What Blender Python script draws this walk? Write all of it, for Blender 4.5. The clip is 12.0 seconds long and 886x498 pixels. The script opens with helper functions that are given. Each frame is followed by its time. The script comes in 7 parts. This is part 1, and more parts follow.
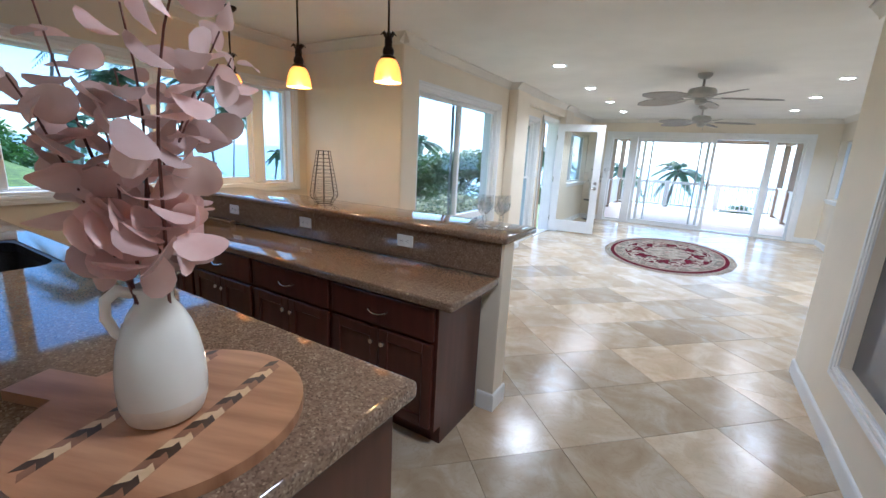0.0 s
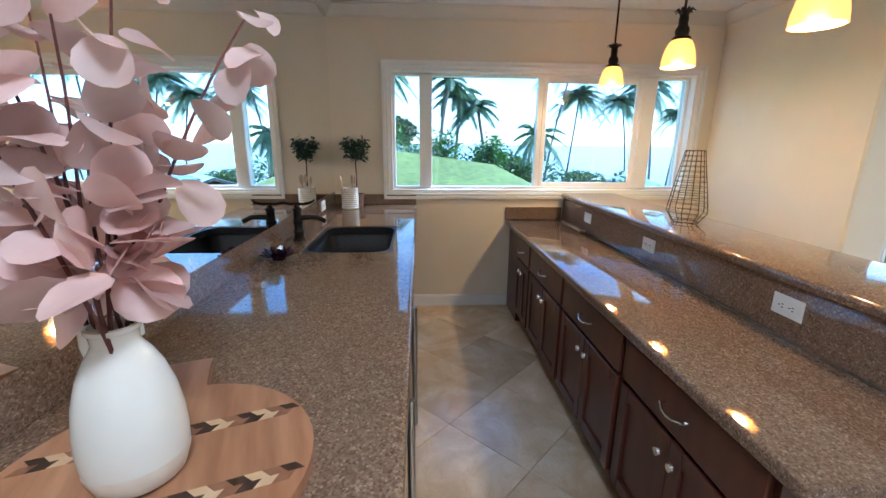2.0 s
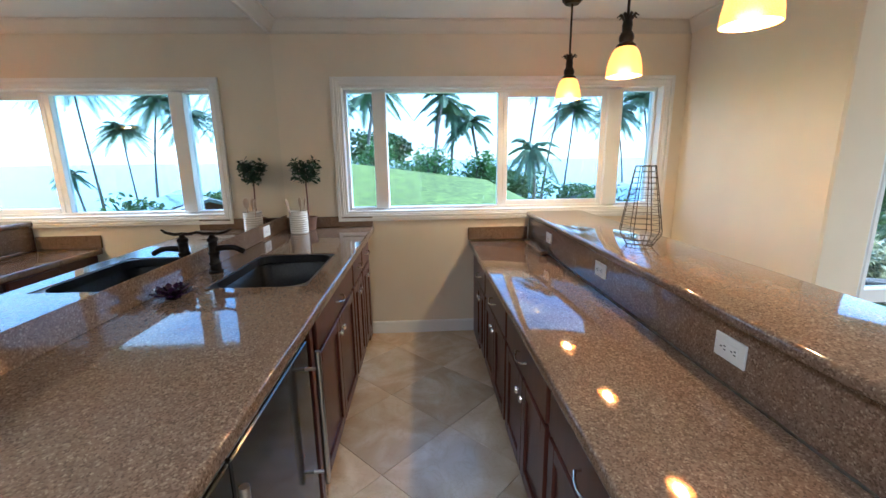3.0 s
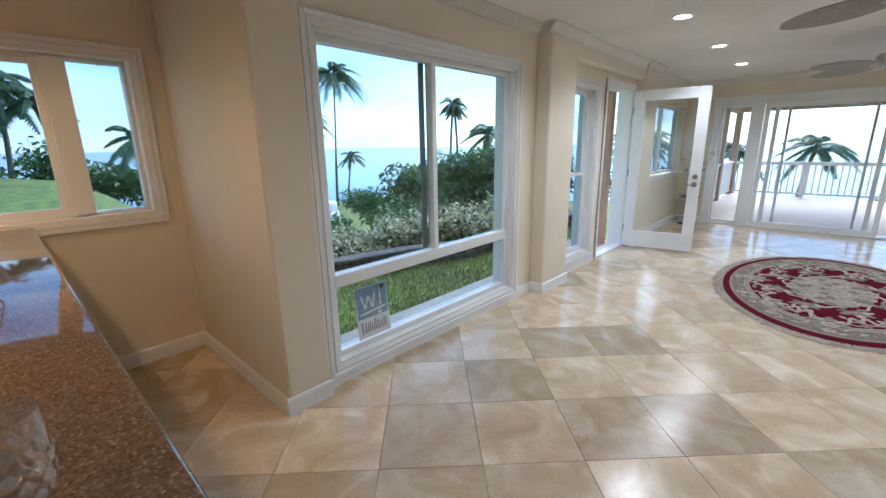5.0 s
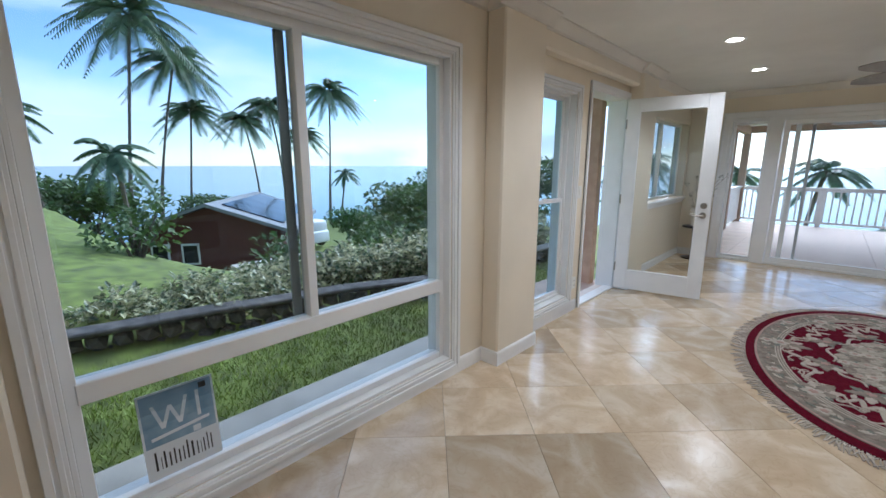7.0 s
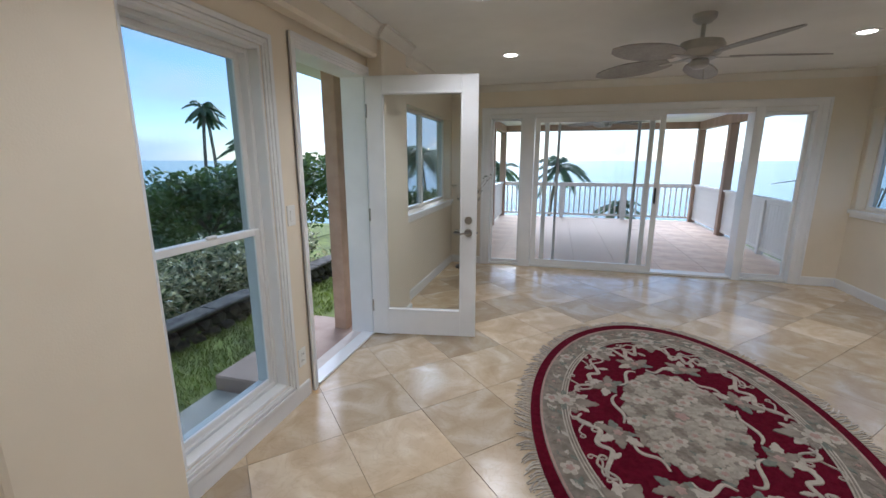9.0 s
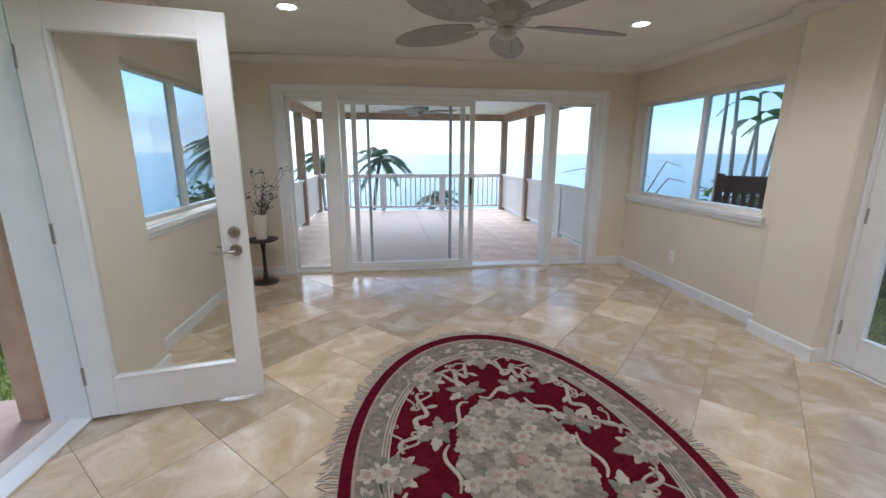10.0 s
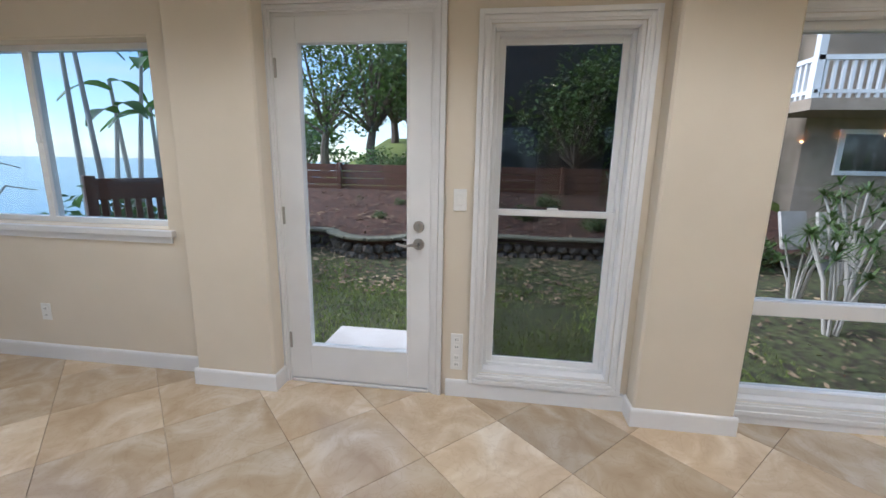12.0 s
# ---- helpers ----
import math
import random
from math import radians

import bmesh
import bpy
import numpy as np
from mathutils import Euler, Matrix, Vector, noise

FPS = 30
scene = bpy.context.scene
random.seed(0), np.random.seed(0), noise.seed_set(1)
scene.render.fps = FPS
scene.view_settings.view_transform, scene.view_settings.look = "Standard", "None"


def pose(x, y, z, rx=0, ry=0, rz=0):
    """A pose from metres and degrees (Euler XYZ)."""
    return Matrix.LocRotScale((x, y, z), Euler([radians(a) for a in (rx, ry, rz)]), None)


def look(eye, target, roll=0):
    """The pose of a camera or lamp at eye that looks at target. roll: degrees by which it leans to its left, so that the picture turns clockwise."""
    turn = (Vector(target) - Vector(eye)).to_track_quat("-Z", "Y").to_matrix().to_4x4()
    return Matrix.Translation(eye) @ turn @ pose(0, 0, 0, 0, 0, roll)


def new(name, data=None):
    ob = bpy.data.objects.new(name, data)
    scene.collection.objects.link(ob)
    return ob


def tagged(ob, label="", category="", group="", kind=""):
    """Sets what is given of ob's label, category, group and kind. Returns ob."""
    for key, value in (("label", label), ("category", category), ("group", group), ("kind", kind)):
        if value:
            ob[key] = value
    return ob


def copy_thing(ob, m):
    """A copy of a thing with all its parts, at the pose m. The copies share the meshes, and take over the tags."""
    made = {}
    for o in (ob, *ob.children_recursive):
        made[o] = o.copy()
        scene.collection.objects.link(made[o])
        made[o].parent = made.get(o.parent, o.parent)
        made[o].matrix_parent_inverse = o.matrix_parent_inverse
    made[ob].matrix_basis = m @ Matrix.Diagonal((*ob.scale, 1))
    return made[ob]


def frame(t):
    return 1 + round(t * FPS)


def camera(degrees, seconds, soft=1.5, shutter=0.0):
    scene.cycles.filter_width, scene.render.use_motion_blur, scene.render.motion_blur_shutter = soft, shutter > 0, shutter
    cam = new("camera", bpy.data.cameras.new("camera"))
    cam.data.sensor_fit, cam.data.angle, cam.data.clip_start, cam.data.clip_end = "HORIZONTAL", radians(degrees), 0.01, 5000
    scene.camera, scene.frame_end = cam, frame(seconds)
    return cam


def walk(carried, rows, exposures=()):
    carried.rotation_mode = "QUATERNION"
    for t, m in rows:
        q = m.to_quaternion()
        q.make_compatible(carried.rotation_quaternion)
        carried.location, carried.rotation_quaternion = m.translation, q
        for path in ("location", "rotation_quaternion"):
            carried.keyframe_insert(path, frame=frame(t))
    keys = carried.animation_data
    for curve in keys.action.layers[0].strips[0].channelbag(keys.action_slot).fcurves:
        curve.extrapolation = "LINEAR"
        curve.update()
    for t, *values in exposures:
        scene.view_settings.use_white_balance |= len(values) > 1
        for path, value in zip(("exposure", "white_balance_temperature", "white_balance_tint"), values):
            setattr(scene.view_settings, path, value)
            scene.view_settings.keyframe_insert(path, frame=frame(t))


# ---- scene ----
cam = camera(94.1, 12.0)
PATH = [
    (0, (-0.082, 0.008, 1.425), (-1.083, 1.681, 0.976), 2.9),
    (0.5, (-0.181, 0.302, 1.404), (-1.459, 1.765, 0.926), 2.8),
    (1, (-0.258, 0.497, 1.414), (-1.864, 1.584, 0.925), 1.7),
    (1.5, (-0.248, 0.674, 1.425), (-2.103, 1.218, 0.913), 0.7),
    (2, (-0.291, 0.736, 1.429), (-2.226, 0.844, 0.933), 0.5),
    (2.5, (-0.406, 0.87, 1.436), (-2.356, 0.794, 0.997), -0.3),
    (3, (-0.477, 1.101, 1.449), (-2.428, 1.196, 1.023), -0.8),
    (3.5, (-0.442, 1.415, 1.462), (-2.333, 1.869, 0.995), -1.1),
    (3.7, (-0.428, 1.527, 1.466), (-2.263, 2.157, 0.981), -1.1),
    (5.3, (-0.525, 2.466, 1.419), (-1.81, 3.924, 0.947), -0.8),
    (5.5, (-0.539, 2.563, 1.406), (-1.835, 4.016, 0.949), -0.5),
    (6, (-0.633, 2.862, 1.416), (-1.976, 4.284, 0.999), 0.1),
    (6.5, (-0.74, 3.175, 1.409), (-2.107, 4.576, 0.998), 0.2),
    (6.7, (-0.775, 3.314, 1.408), (-2.143, 4.716, 1.004), 0.1),
    (8.3, (-1.038, 4.564, 1.473), (-1.933, 6.301, 1.048), 0.0),
    (8.5, (-1.036, 4.735, 1.469), (-1.845, 6.514, 1.044), -0.2),
    (9, (-1.093, 5.223, 1.48), (-1.616, 7.106, 1.057), -0.0),
    (9.5, (-1.011, 5.619, 1.444), (-1.236, 7.563, 1.031), 0.2),
    (10, (-0.945, 6.051, 1.438), (-0.674, 7.979, 0.981), 0.2),
    (10.5, (-0.696, 6.41, 1.407), (0.231, 8.113, 0.914), 0.4),
    (11, (-0.438, 6.679, 1.387), (1.062, 7.91, 0.904), 1.6),
    (11.5, (-0.251, 6.853, 1.352), (1.595, 7.482, 0.908), 1.9),
    (12, (-0.096, 7.05, 1.358), (1.844, 7.314, 0.951), 1.1),
]
walk(cam, [(t, look(eye, target, roll)) for t, eye, target, roll in PATH], exposures=[(0.0, 2.5, 4850, 9), (1.0, 2.4, 4950, 10), (1.5, 2.75, 4800, 8), (2.5, 3.05, 4700, 5), (3.7, 2.85, 4800, 6), (5.3, 1.75, 5150, 9), (6.7, 1.6, 5200, 10), (8.4, 1.25, 5550, 14), (9.2, 1.38, 5450, 12), (12.0, 1.6, 5550, 13)])

# ---- light ----
world = bpy.data.worlds.new("sky")
scene.world = world
world.use_nodes = True
wn, wl = world.node_tree.nodes, world.node_tree.links
wn.clear()
SUN_EL, SUN_ROT = radians(38), radians(352)
w_out = wn.new("ShaderNodeOutputWorld")
w_bg = wn.new("ShaderNodeBackground")
w_sky = wn.new("ShaderNodeTexSky")
w_sky.sky_type, w_sky.sun_disc = "NISHITA", False
w_sky.sun_elevation, w_sky.sun_rotation = SUN_EL, SUN_ROT
w_sky.altitude, w_sky.air_density, w_sky.dust_density, w_sky.ozone_density = 20, 1.0, 0.25, 2.5
w_co = wn.new("ShaderNodeTexCoord")
w_map = wn.new("ShaderNodeMapping")
w_map.inputs["Scale"].default_value = (1.6, 1.6, 5.5)
w_noise = wn.new("ShaderNodeTexNoise")
w_noise.inputs["Scale"].default_value, w_noise.inputs["Detail"].default_value = 1.7, 8
w_ramp = wn.new("ShaderNodeValToRGB")
w_ramp.color_ramp.elements[0].position, w_ramp.color_ramp.elements[1].position = 0.43, 0.66
w_mix = wn.new("ShaderNodeMixRGB")
w_mix.inputs[2].default_value = (5.2, 5.7, 6.2, 1)
wl.new(w_co.outputs["Generated"], w_map.inputs["Vector"])
wl.new(w_map.outputs[0], w_noise.inputs["Vector"])
wl.new(w_noise.outputs["Fac"], w_ramp.inputs[0])
wl.new(w_ramp.outputs[0], w_mix.inputs[0])
wl.new(w_sky.outputs[0], w_mix.inputs[1])
wl.new(w_mix.outputs[0], w_bg.inputs[0])
w_bg.inputs[1].default_value = 0.084
wl.new(w_bg.outputs[0], w_out.inputs[0])
CAN_POWER = 20
sun = new("sun", bpy.data.lights.new("sun", "SUN"))
sun.data.energy, sun.data.angle, sun.data.color = 2.3, radians(40), (1.0, 0.97, 0.93)
sun.matrix_world = look((0, 0, 30), (0 - math.sin(SUN_ROT) * math.cos(SUN_EL), 0 - math.cos(SUN_ROT) * math.cos(SUN_EL), 30 - math.sin(SUN_EL)))

# ---- materials ----
def mat(name, col=(0.8, 0.8, 0.8), rough=0.5, metal=0.0, **more):
    m = bpy.data.materials.new(name)
    m.use_nodes = True
    b = m.node_tree.nodes["Principled BSDF"]
    b.inputs["Base Color"].default_value = (*col, 1)
    b.inputs["Roughness"].default_value = rough
    b.inputs["Metallic"].default_value = metal
    for key, value in more.items():
        b.inputs[key.replace("_", " ")].default_value = value
    return m


def nodes_of(m):
    return m.node_tree.nodes, m.node_tree.links, m.node_tree.nodes["Principled BSDF"]


def noise_mix(m, a, b, scale, detail=4.0, lo=0.35, hi=0.65, bump=0.0, bump_scale=None, stretch=(1, 1, 1), rough=None, island=False, coord="Object"):
    """Two colours mixed by noise at one scale, modulated at a broader one, with optional fine relief."""
    n, l, bs = nodes_of(m)
    co = n.new("ShaderNodeTexCoord")
    mp = n.new("ShaderNodeMapping")
    mp.inputs["Scale"].default_value = stretch
    l.new(co.outputs[coord], mp.inputs[0])
    t = n.new("ShaderNodeTexNoise")
    t.inputs["Scale"].default_value, t.inputs["Detail"].default_value = scale, detail
    l.new(mp.outputs[0], t.inputs["Vector"])
    r = n.new("ShaderNodeValToRGB")
    r.color_ramp.elements[0].position, r.color_ramp.elements[1].position = lo, hi
    r.color_ramp.elements[0].color, r.color_ramp.elements[1].color = (*a, 1), (*b, 1)
    l.new(t.outputs["Fac"], r.inputs[0])
    big = n.new("ShaderNodeTexNoise")
    big.inputs["Scale"].default_value = scale * 0.13
    l.new(mp.outputs[0], big.inputs["Vector"])
    hs = n.new("ShaderNodeHueSaturation")
    mr = n.new("ShaderNodeMapRange")
    mr.inputs["From Min"].default_value, mr.inputs["From Max"].default_value = 0.3, 0.7
    mr.inputs["To Min"].default_value, mr.inputs["To Max"].default_value = 0.9, 1.08
    l.new(big.outputs["Fac"], mr.inputs["Value"])
    last = mr.outputs[0]
    if island:
        ge = n.new("ShaderNodeNewGeometry")
        m2 = n.new("ShaderNodeMapRange")
        m2.inputs["To Min"].default_value, m2.inputs["To Max"].default_value = 0.65, 1.3
        l.new(ge.outputs["Random Per Island"], m2.inputs["Value"])
        mu = n.new("ShaderNodeMath")
        mu.operation = "MULTIPLY"
        l.new(mr.outputs[0], mu.inputs[0])
        l.new(m2.outputs[0], mu.inputs[1])
        last = mu.outputs[0]
    l.new(last, hs.inputs["Value"])
    l.new(r.outputs[0], hs.inputs["Color"])
    l.new(hs.outputs[0], bs.inputs["Base Color"])
    if bump:
        t2 = n.new("ShaderNodeTexNoise")
        t2.inputs["Scale"].default_value, t2.inputs["Detail"].default_value = bump_scale or scale, 3
        l.new(mp.outputs[0], t2.inputs["Vector"])
        bp = n.new("ShaderNodeBump")
        bp.inputs["Strength"].default_value, bp.inputs["Distance"].default_value = bump, 0.004
        l.new(t2.outputs["Fac"], bp.inputs["Height"])
        l.new(bp.outputs[0], bs.inputs["Normal"])
    if rough:
        m3 = n.new("ShaderNodeMapRange")
        m3.inputs["To Min"].default_value, m3.inputs["To Max"].default_value = rough
        l.new(t.outputs["Fac"], m3.inputs["Value"])
        l.new(m3.outputs[0], bs.inputs["Roughness"])
    return m


PAINT = noise_mix(mat("wall_paint", rough=0.55), (0.79, 0.705, 0.565), (0.82, 0.735, 0.595), 3, bump=0.15, bump_scale=160)
WHITE = noise_mix(mat("white_trim", rough=0.32), (0.83, 0.83, 0.825), (0.87, 0.87, 0.865), 5, bump=0.05, bump_scale=60)
CEIL = noise_mix(mat("ceiling_paint", rough=0.8), (0.79, 0.765, 0.71), (0.82, 0.795, 0.74), 4, bump=0.25, bump_scale=120)
VINYL = noise_mix(mat("white_vinyl", rough=0.28), (0.82, 0.82, 0.81), (0.85, 0.85, 0.84), 6)
GROUT = noise_mix(mat("grout", rough=0.7), (0.46, 0.38, 0.275), (0.54, 0.45, 0.34), 30)
CABINET = noise_mix(mat("cherry_cabinet", rough=0.3), (0.058, 0.016, 0.011), (0.092, 0.026, 0.017), 18, stretch=(1, 1, 0.12), bump=0.08, bump_scale=40)
CHROME = mat("brushed_nickel", (0.72, 0.70, 0.66), 0.22, 1.0)
SATIN = mat("satin_nickel", (0.42, 0.40, 0.37), 0.3, 1.0)
BLACK = noise_mix(mat("black_composite", rough=0.4), (0.010, 0.010, 0.011), (0.022, 0.022, 0.024), 90)
BRONZE = noise_mix(mat("oil_rubbed_bronze", rough=0.38, metal=0.85), (0.020, 0.016, 0.014), (0.045, 0.036, 0.030), 30)
IVORY = mat("outlet_plastic", (0.86, 0.85, 0.81), 0.35)
DARK = mat("slot_black", (0.01, 0.01, 0.01), 0.6)
MIRROR = mat("mirror_silver", (0.93, 0.94, 0.93), 0.0, 1.0)
GREY_TINT = mat("dark_grey_glass", (0.10, 0.10, 0.11), 0.06, 0.0)
STEEL = mat("stainless", (0.55, 0.54, 0.52), 0.28, 1.0)
FRIDGE = mat("black_glass_door", (0.012, 0.012, 0.013), 0.12)
ALU = mat("dark_aluminium", (0.26, 0.28, 0.28), 0.4, 0.3)


def glass_pane(name, tint=(0.975, 0.985, 0.98), gloss=(0.022, 0.55), power=4.0):
    m = bpy.data.materials.new(name)
    m.use_nodes = True
    n, l = m.node_tree.nodes, m.node_tree.links
    n.clear()
    o, mx, tr, gl, lw, pw, ma = (n.new("ShaderNode" + k) for k in ("OutputMaterial", "MixShader", "BsdfTransparent", "BsdfGlossy", "LayerWeight", "Math", "MapRange"))
    tr.inputs[0].default_value = (*tint, 1)
    gl.inputs["Roughness"].default_value = 0.0
    pw.operation = "POWER"
    pw.inputs[1].default_value = power
    ma.inputs["To Min"].default_value, ma.inputs["To Max"].default_value = gloss
    l.new(lw.outputs["Facing"], pw.inputs[0])
    l.new(pw.outputs[0], ma.inputs["Value"])
    l.new(ma.outputs[0], mx.inputs[0])
    l.new(tr.outputs[0], mx.inputs[1])
    l.new(gl.outputs[0], mx.inputs[2])
    l.new(mx.outputs[0], o.inputs[0])
    return m


GLASS = glass_pane("clear_pane")
LOW_E = glass_pane("coated_pane", (0.84, 0.875, 0.89))
DARK_E = glass_pane("dark_coated_pane", (0.74, 0.80, 0.83))
SEASIDE_E = glass_pane("sea_side_pane", (0.73, 0.785, 0.82))
SLIDER_E = glass_pane("slider_pane", (0.955, 0.968, 0.975))
TINTED_CLEAR = glass_pane("light_tinted_pane", (0.85, 0.86, 0.86))
DOORGLASS = glass_pane("door_pane", (0.93, 0.945, 0.935))
SCREEN = glass_pane("insect_screen_pane", (0.975, 0.98, 0.985))
TINTED = glass_pane("grey_tinted_pane", (0.62, 0.64, 0.64))
CRYSTAL = glass_pane("crystal", (0.93, 0.94, 0.94), (0.10, 0.85), 2.2)
CUT = mat("cut_crystal", (0.97, 0.98, 0.98), 0.08, 0.0, Transmission_Weight=0.75, IOR=1.15)


def emit(name, col, power, body=(0.8, 0.8, 0.8)):
    m = mat(name, body, 0.4)
    b = m.node_tree.nodes["Principled BSDF"]
    b.inputs["Emission Color"].default_value = (*col, 1)
    b.inputs["Emission Strength"].default_value = power
    return m


def travertine():
    m = mat("travertine_tile", rough=0.2, Specular_IOR_Level=0.6)
    n, l, bs = nodes_of(m)
    oi = n.new("ShaderNodeObjectInfo")
    co = n.new("ShaderNodeTexCoord")
    sc = n.new("ShaderNodeVectorMath")
    sc.operation = "SCALE"
    l.new(oi.outputs["Location"], sc.inputs[0])
    sc.inputs["Scale"].default_value = 7.31
    ad = n.new("ShaderNodeVectorMath")
    l.new(co.outputs["Object"], ad.inputs[0])
    l.new(sc.outputs[0], ad.inputs[1])
    w = n.new("ShaderNodeTexNoise")
    w.inputs["Scale"].default_value, w.inputs["Detail"].default_value, w.inputs["Distortion"].default_value = 3.4, 9, 1.2
    l.new(ad.outputs[0], w.inputs["Vector"])
    r = n.new("ShaderNodeValToRGB")
    e = r.color_ramp.elements
    e[0].position, e[0].color = 0.26, (0.53, 0.41, 0.28, 1)
    e[1].position, e[1].color = 0.74, (0.82, 0.74, 0.62, 1)
    k = e.new(0.47)
    k.color = (0.63, 0.51, 0.365, 1)
    k = e.new(0.56)
    k.color = (0.69, 0.58, 0.435, 1)
    l.new(w.outputs["Fac"], r.inputs[0])
    v = n.new("ShaderNodeTexNoise")
    v.inputs["Scale"].default_value, v.inputs["Detail"].default_value, v.inputs["Distortion"].default_value = 5.0, 5, 3.0
    l.new(ad.outputs[0], v.inputs["Vector"])
    vr = n.new("ShaderNodeValToRGB")
    ve = vr.color_ramp.elements
    ve[0].position, ve[0].color = 0.47, (0, 0, 0, 1)
    ve[1].position, ve[1].color = 0.53, (0, 0, 0, 1)
    k = ve.new(0.50)
    k.color = (0.15, 0.15, 0.15, 1)
    l.new(v.outputs["Fac"], vr.inputs[0])
    mx = n.new("ShaderNodeMixRGB")
    mx.inputs[2].default_value = (0.34, 0.21, 0.115, 1)
    l.new(vr.outputs[0], mx.inputs[0])
    l.new(r.outputs[0], mx.inputs[1])
    hs = n.new("ShaderNodeHueSaturation")
    mr = n.new("ShaderNodeMapRange")
    mr.inputs["To Min"].default_value, mr.inputs["To Max"].default_value = 0.74, 1.15
    l.new(oi.outputs["Random"], mr.inputs["Value"])
    l.new(mr.outputs[0], hs.inputs["Value"])
    hs.inputs["Saturation"].default_value = 1.12
    l.new(mx.outputs[0], hs.inputs["Color"])
    l.new(hs.outputs[0], bs.inputs["Base Color"])
    rr = n.new("ShaderNodeMapRange")
    rr.inputs["To Min"].default_value, rr.inputs["To Max"].default_value = 0.15, 0.26
    l.new(w.outputs["Fac"], rr.inputs["Value"])
    l.new(rr.outputs[0], bs.inputs["Roughness"])
    bp = n.new("ShaderNodeBump")
    bp.inputs["Strength"].default_value, bp.inputs["Distance"].default_value = 0.035, 0.004
    l.new(w.outputs["Fac"], bp.inputs["Height"])
    l.new(bp.outputs[0], bs.inputs["Normal"])
    return m


def let_light_through(m, share=0.35):
    """Thin leaves pass some light: a translucent share beside the surface."""
    n, l, bs = nodes_of(m)
    out = n["Material Output"]
    tl = n.new("ShaderNodeBsdfTranslucent")
    mx = n.new("ShaderNodeMixShader")
    mx.inputs[0].default_value = share
    l.new(bs.inputs["Base Color"].links[0].from_socket, tl.inputs[0])
    l.new(bs.outputs[0], mx.inputs[1])
    l.new(tl.outputs[0], mx.inputs[2])
    l.new(mx.outputs[0], out.inputs[0])
    return m


TRAV = travertine()


def quartz():
    m = mat("speckled_quartz", rough=0.055, Specular_IOR_Level=0.8)
    n, l, bs = nodes_of(m)
    co = n.new("ShaderNodeTexCoord")
    v = n.new("ShaderNodeTexVoronoi")
    v.inputs["Scale"].default_value = 230
    l.new(co.outputs["Object"], v.inputs["Vector"])
    sp = n.new("ShaderNodeSeparateColor")
    l.new(v.outputs["Color"], sp.inputs[0])
    r = n.new("ShaderNodeValToRGB")
    e = r.color_ramp.elements
    e[0].position, e[0].color = 0.0, (0.11, 0.068, 0.045, 1)
    e[1].position, e[1].color = 1.0, (0.36, 0.265, 0.175, 1)
    for p, c in ((0.22, (0.165, 0.103, 0.066, 1)), (0.55, (0.205, 0.132, 0.086, 1)), (0.82, (0.235, 0.155, 0.102, 1)), (0.93, (0.29, 0.205, 0.135, 1))):
        k = e.new(p)
        k.color = c
    l.new(sp.outputs[0], r.inputs[0])
    b = n.new("ShaderNodeTexNoise")
    b.inputs["Scale"].default_value, b.inputs["Detail"].default_value = 60, 5
    l.new(co.outputs["Object"], b.inputs["Vector"])
    hs = n.new("ShaderNodeHueSaturation")
    mr = n.new("ShaderNodeMapRange")
    mr.inputs["From Min"].default_value, mr.inputs["From Max"].default_value = 0.3, 0.7
    mr.inputs["To Min"].default_value, mr.inputs["To Max"].default_value = 0.90, 1.13
    l.new(b.outputs["Fac"], mr.inputs["Value"])
    l.new(mr.outputs[0], hs.inputs["Value"])
    l.new(r.outputs[0], hs.inputs["Color"])
    l.new(hs.outputs[0], bs.inputs["Base Color"])
    return m


QUARTZ = quartz()

# ---- shapes ----
def box(bm, x0, x1, y0, y1, z0, z1, bevel=0.0, seg=1):
    made = bmesh.ops.create_cube(bm, size=1.0, matrix=Matrix.Translation(((x0 + x1) / 2, (y0 + y1) / 2, (z0 + z1) / 2)) @ Matrix.Diagonal((x1 - x0, y1 - y0, z1 - z0, 1)))["verts"]
    if bevel:
        edges = list({e for v in made for e in v.link_edges})
        bmesh.ops.bevel(bm, geom=edges, offset=bevel, segments=seg, affect="EDGES", profile=0.5)
    return bm


def boxes(*specs, bevel=0.0):
    bm = bmesh.new()
    for s in specs:
        box(bm, *s, bevel=bevel)
    return bm


def tube(bm, p0, p1, r0, r1=None, seg=12, caps=True):
    p0, p1 = Vector(p0), Vector(p1)
    r1 = r0 if r1 is None else r1
    q = (p1 - p0).to_track_quat("Z", "Y").to_matrix()
    rings = []
    for p, r in ((p0, r0), (p1, r1)):
        rings.append([bm.verts.new(p + q @ Vector((r * math.cos(a * 2 * math.pi / seg), r * math.sin(a * 2 * math.pi / seg), 0))) for a in range(seg)])
    for a in range(seg):
        bm.faces.new((rings[0][a], rings[0][(a + 1) % seg], rings[1][(a + 1) % seg], rings[1][a]))
    if caps:
        bm.faces.new(rings[0][::-1])
        bm.faces.new(rings[1])
    return bm


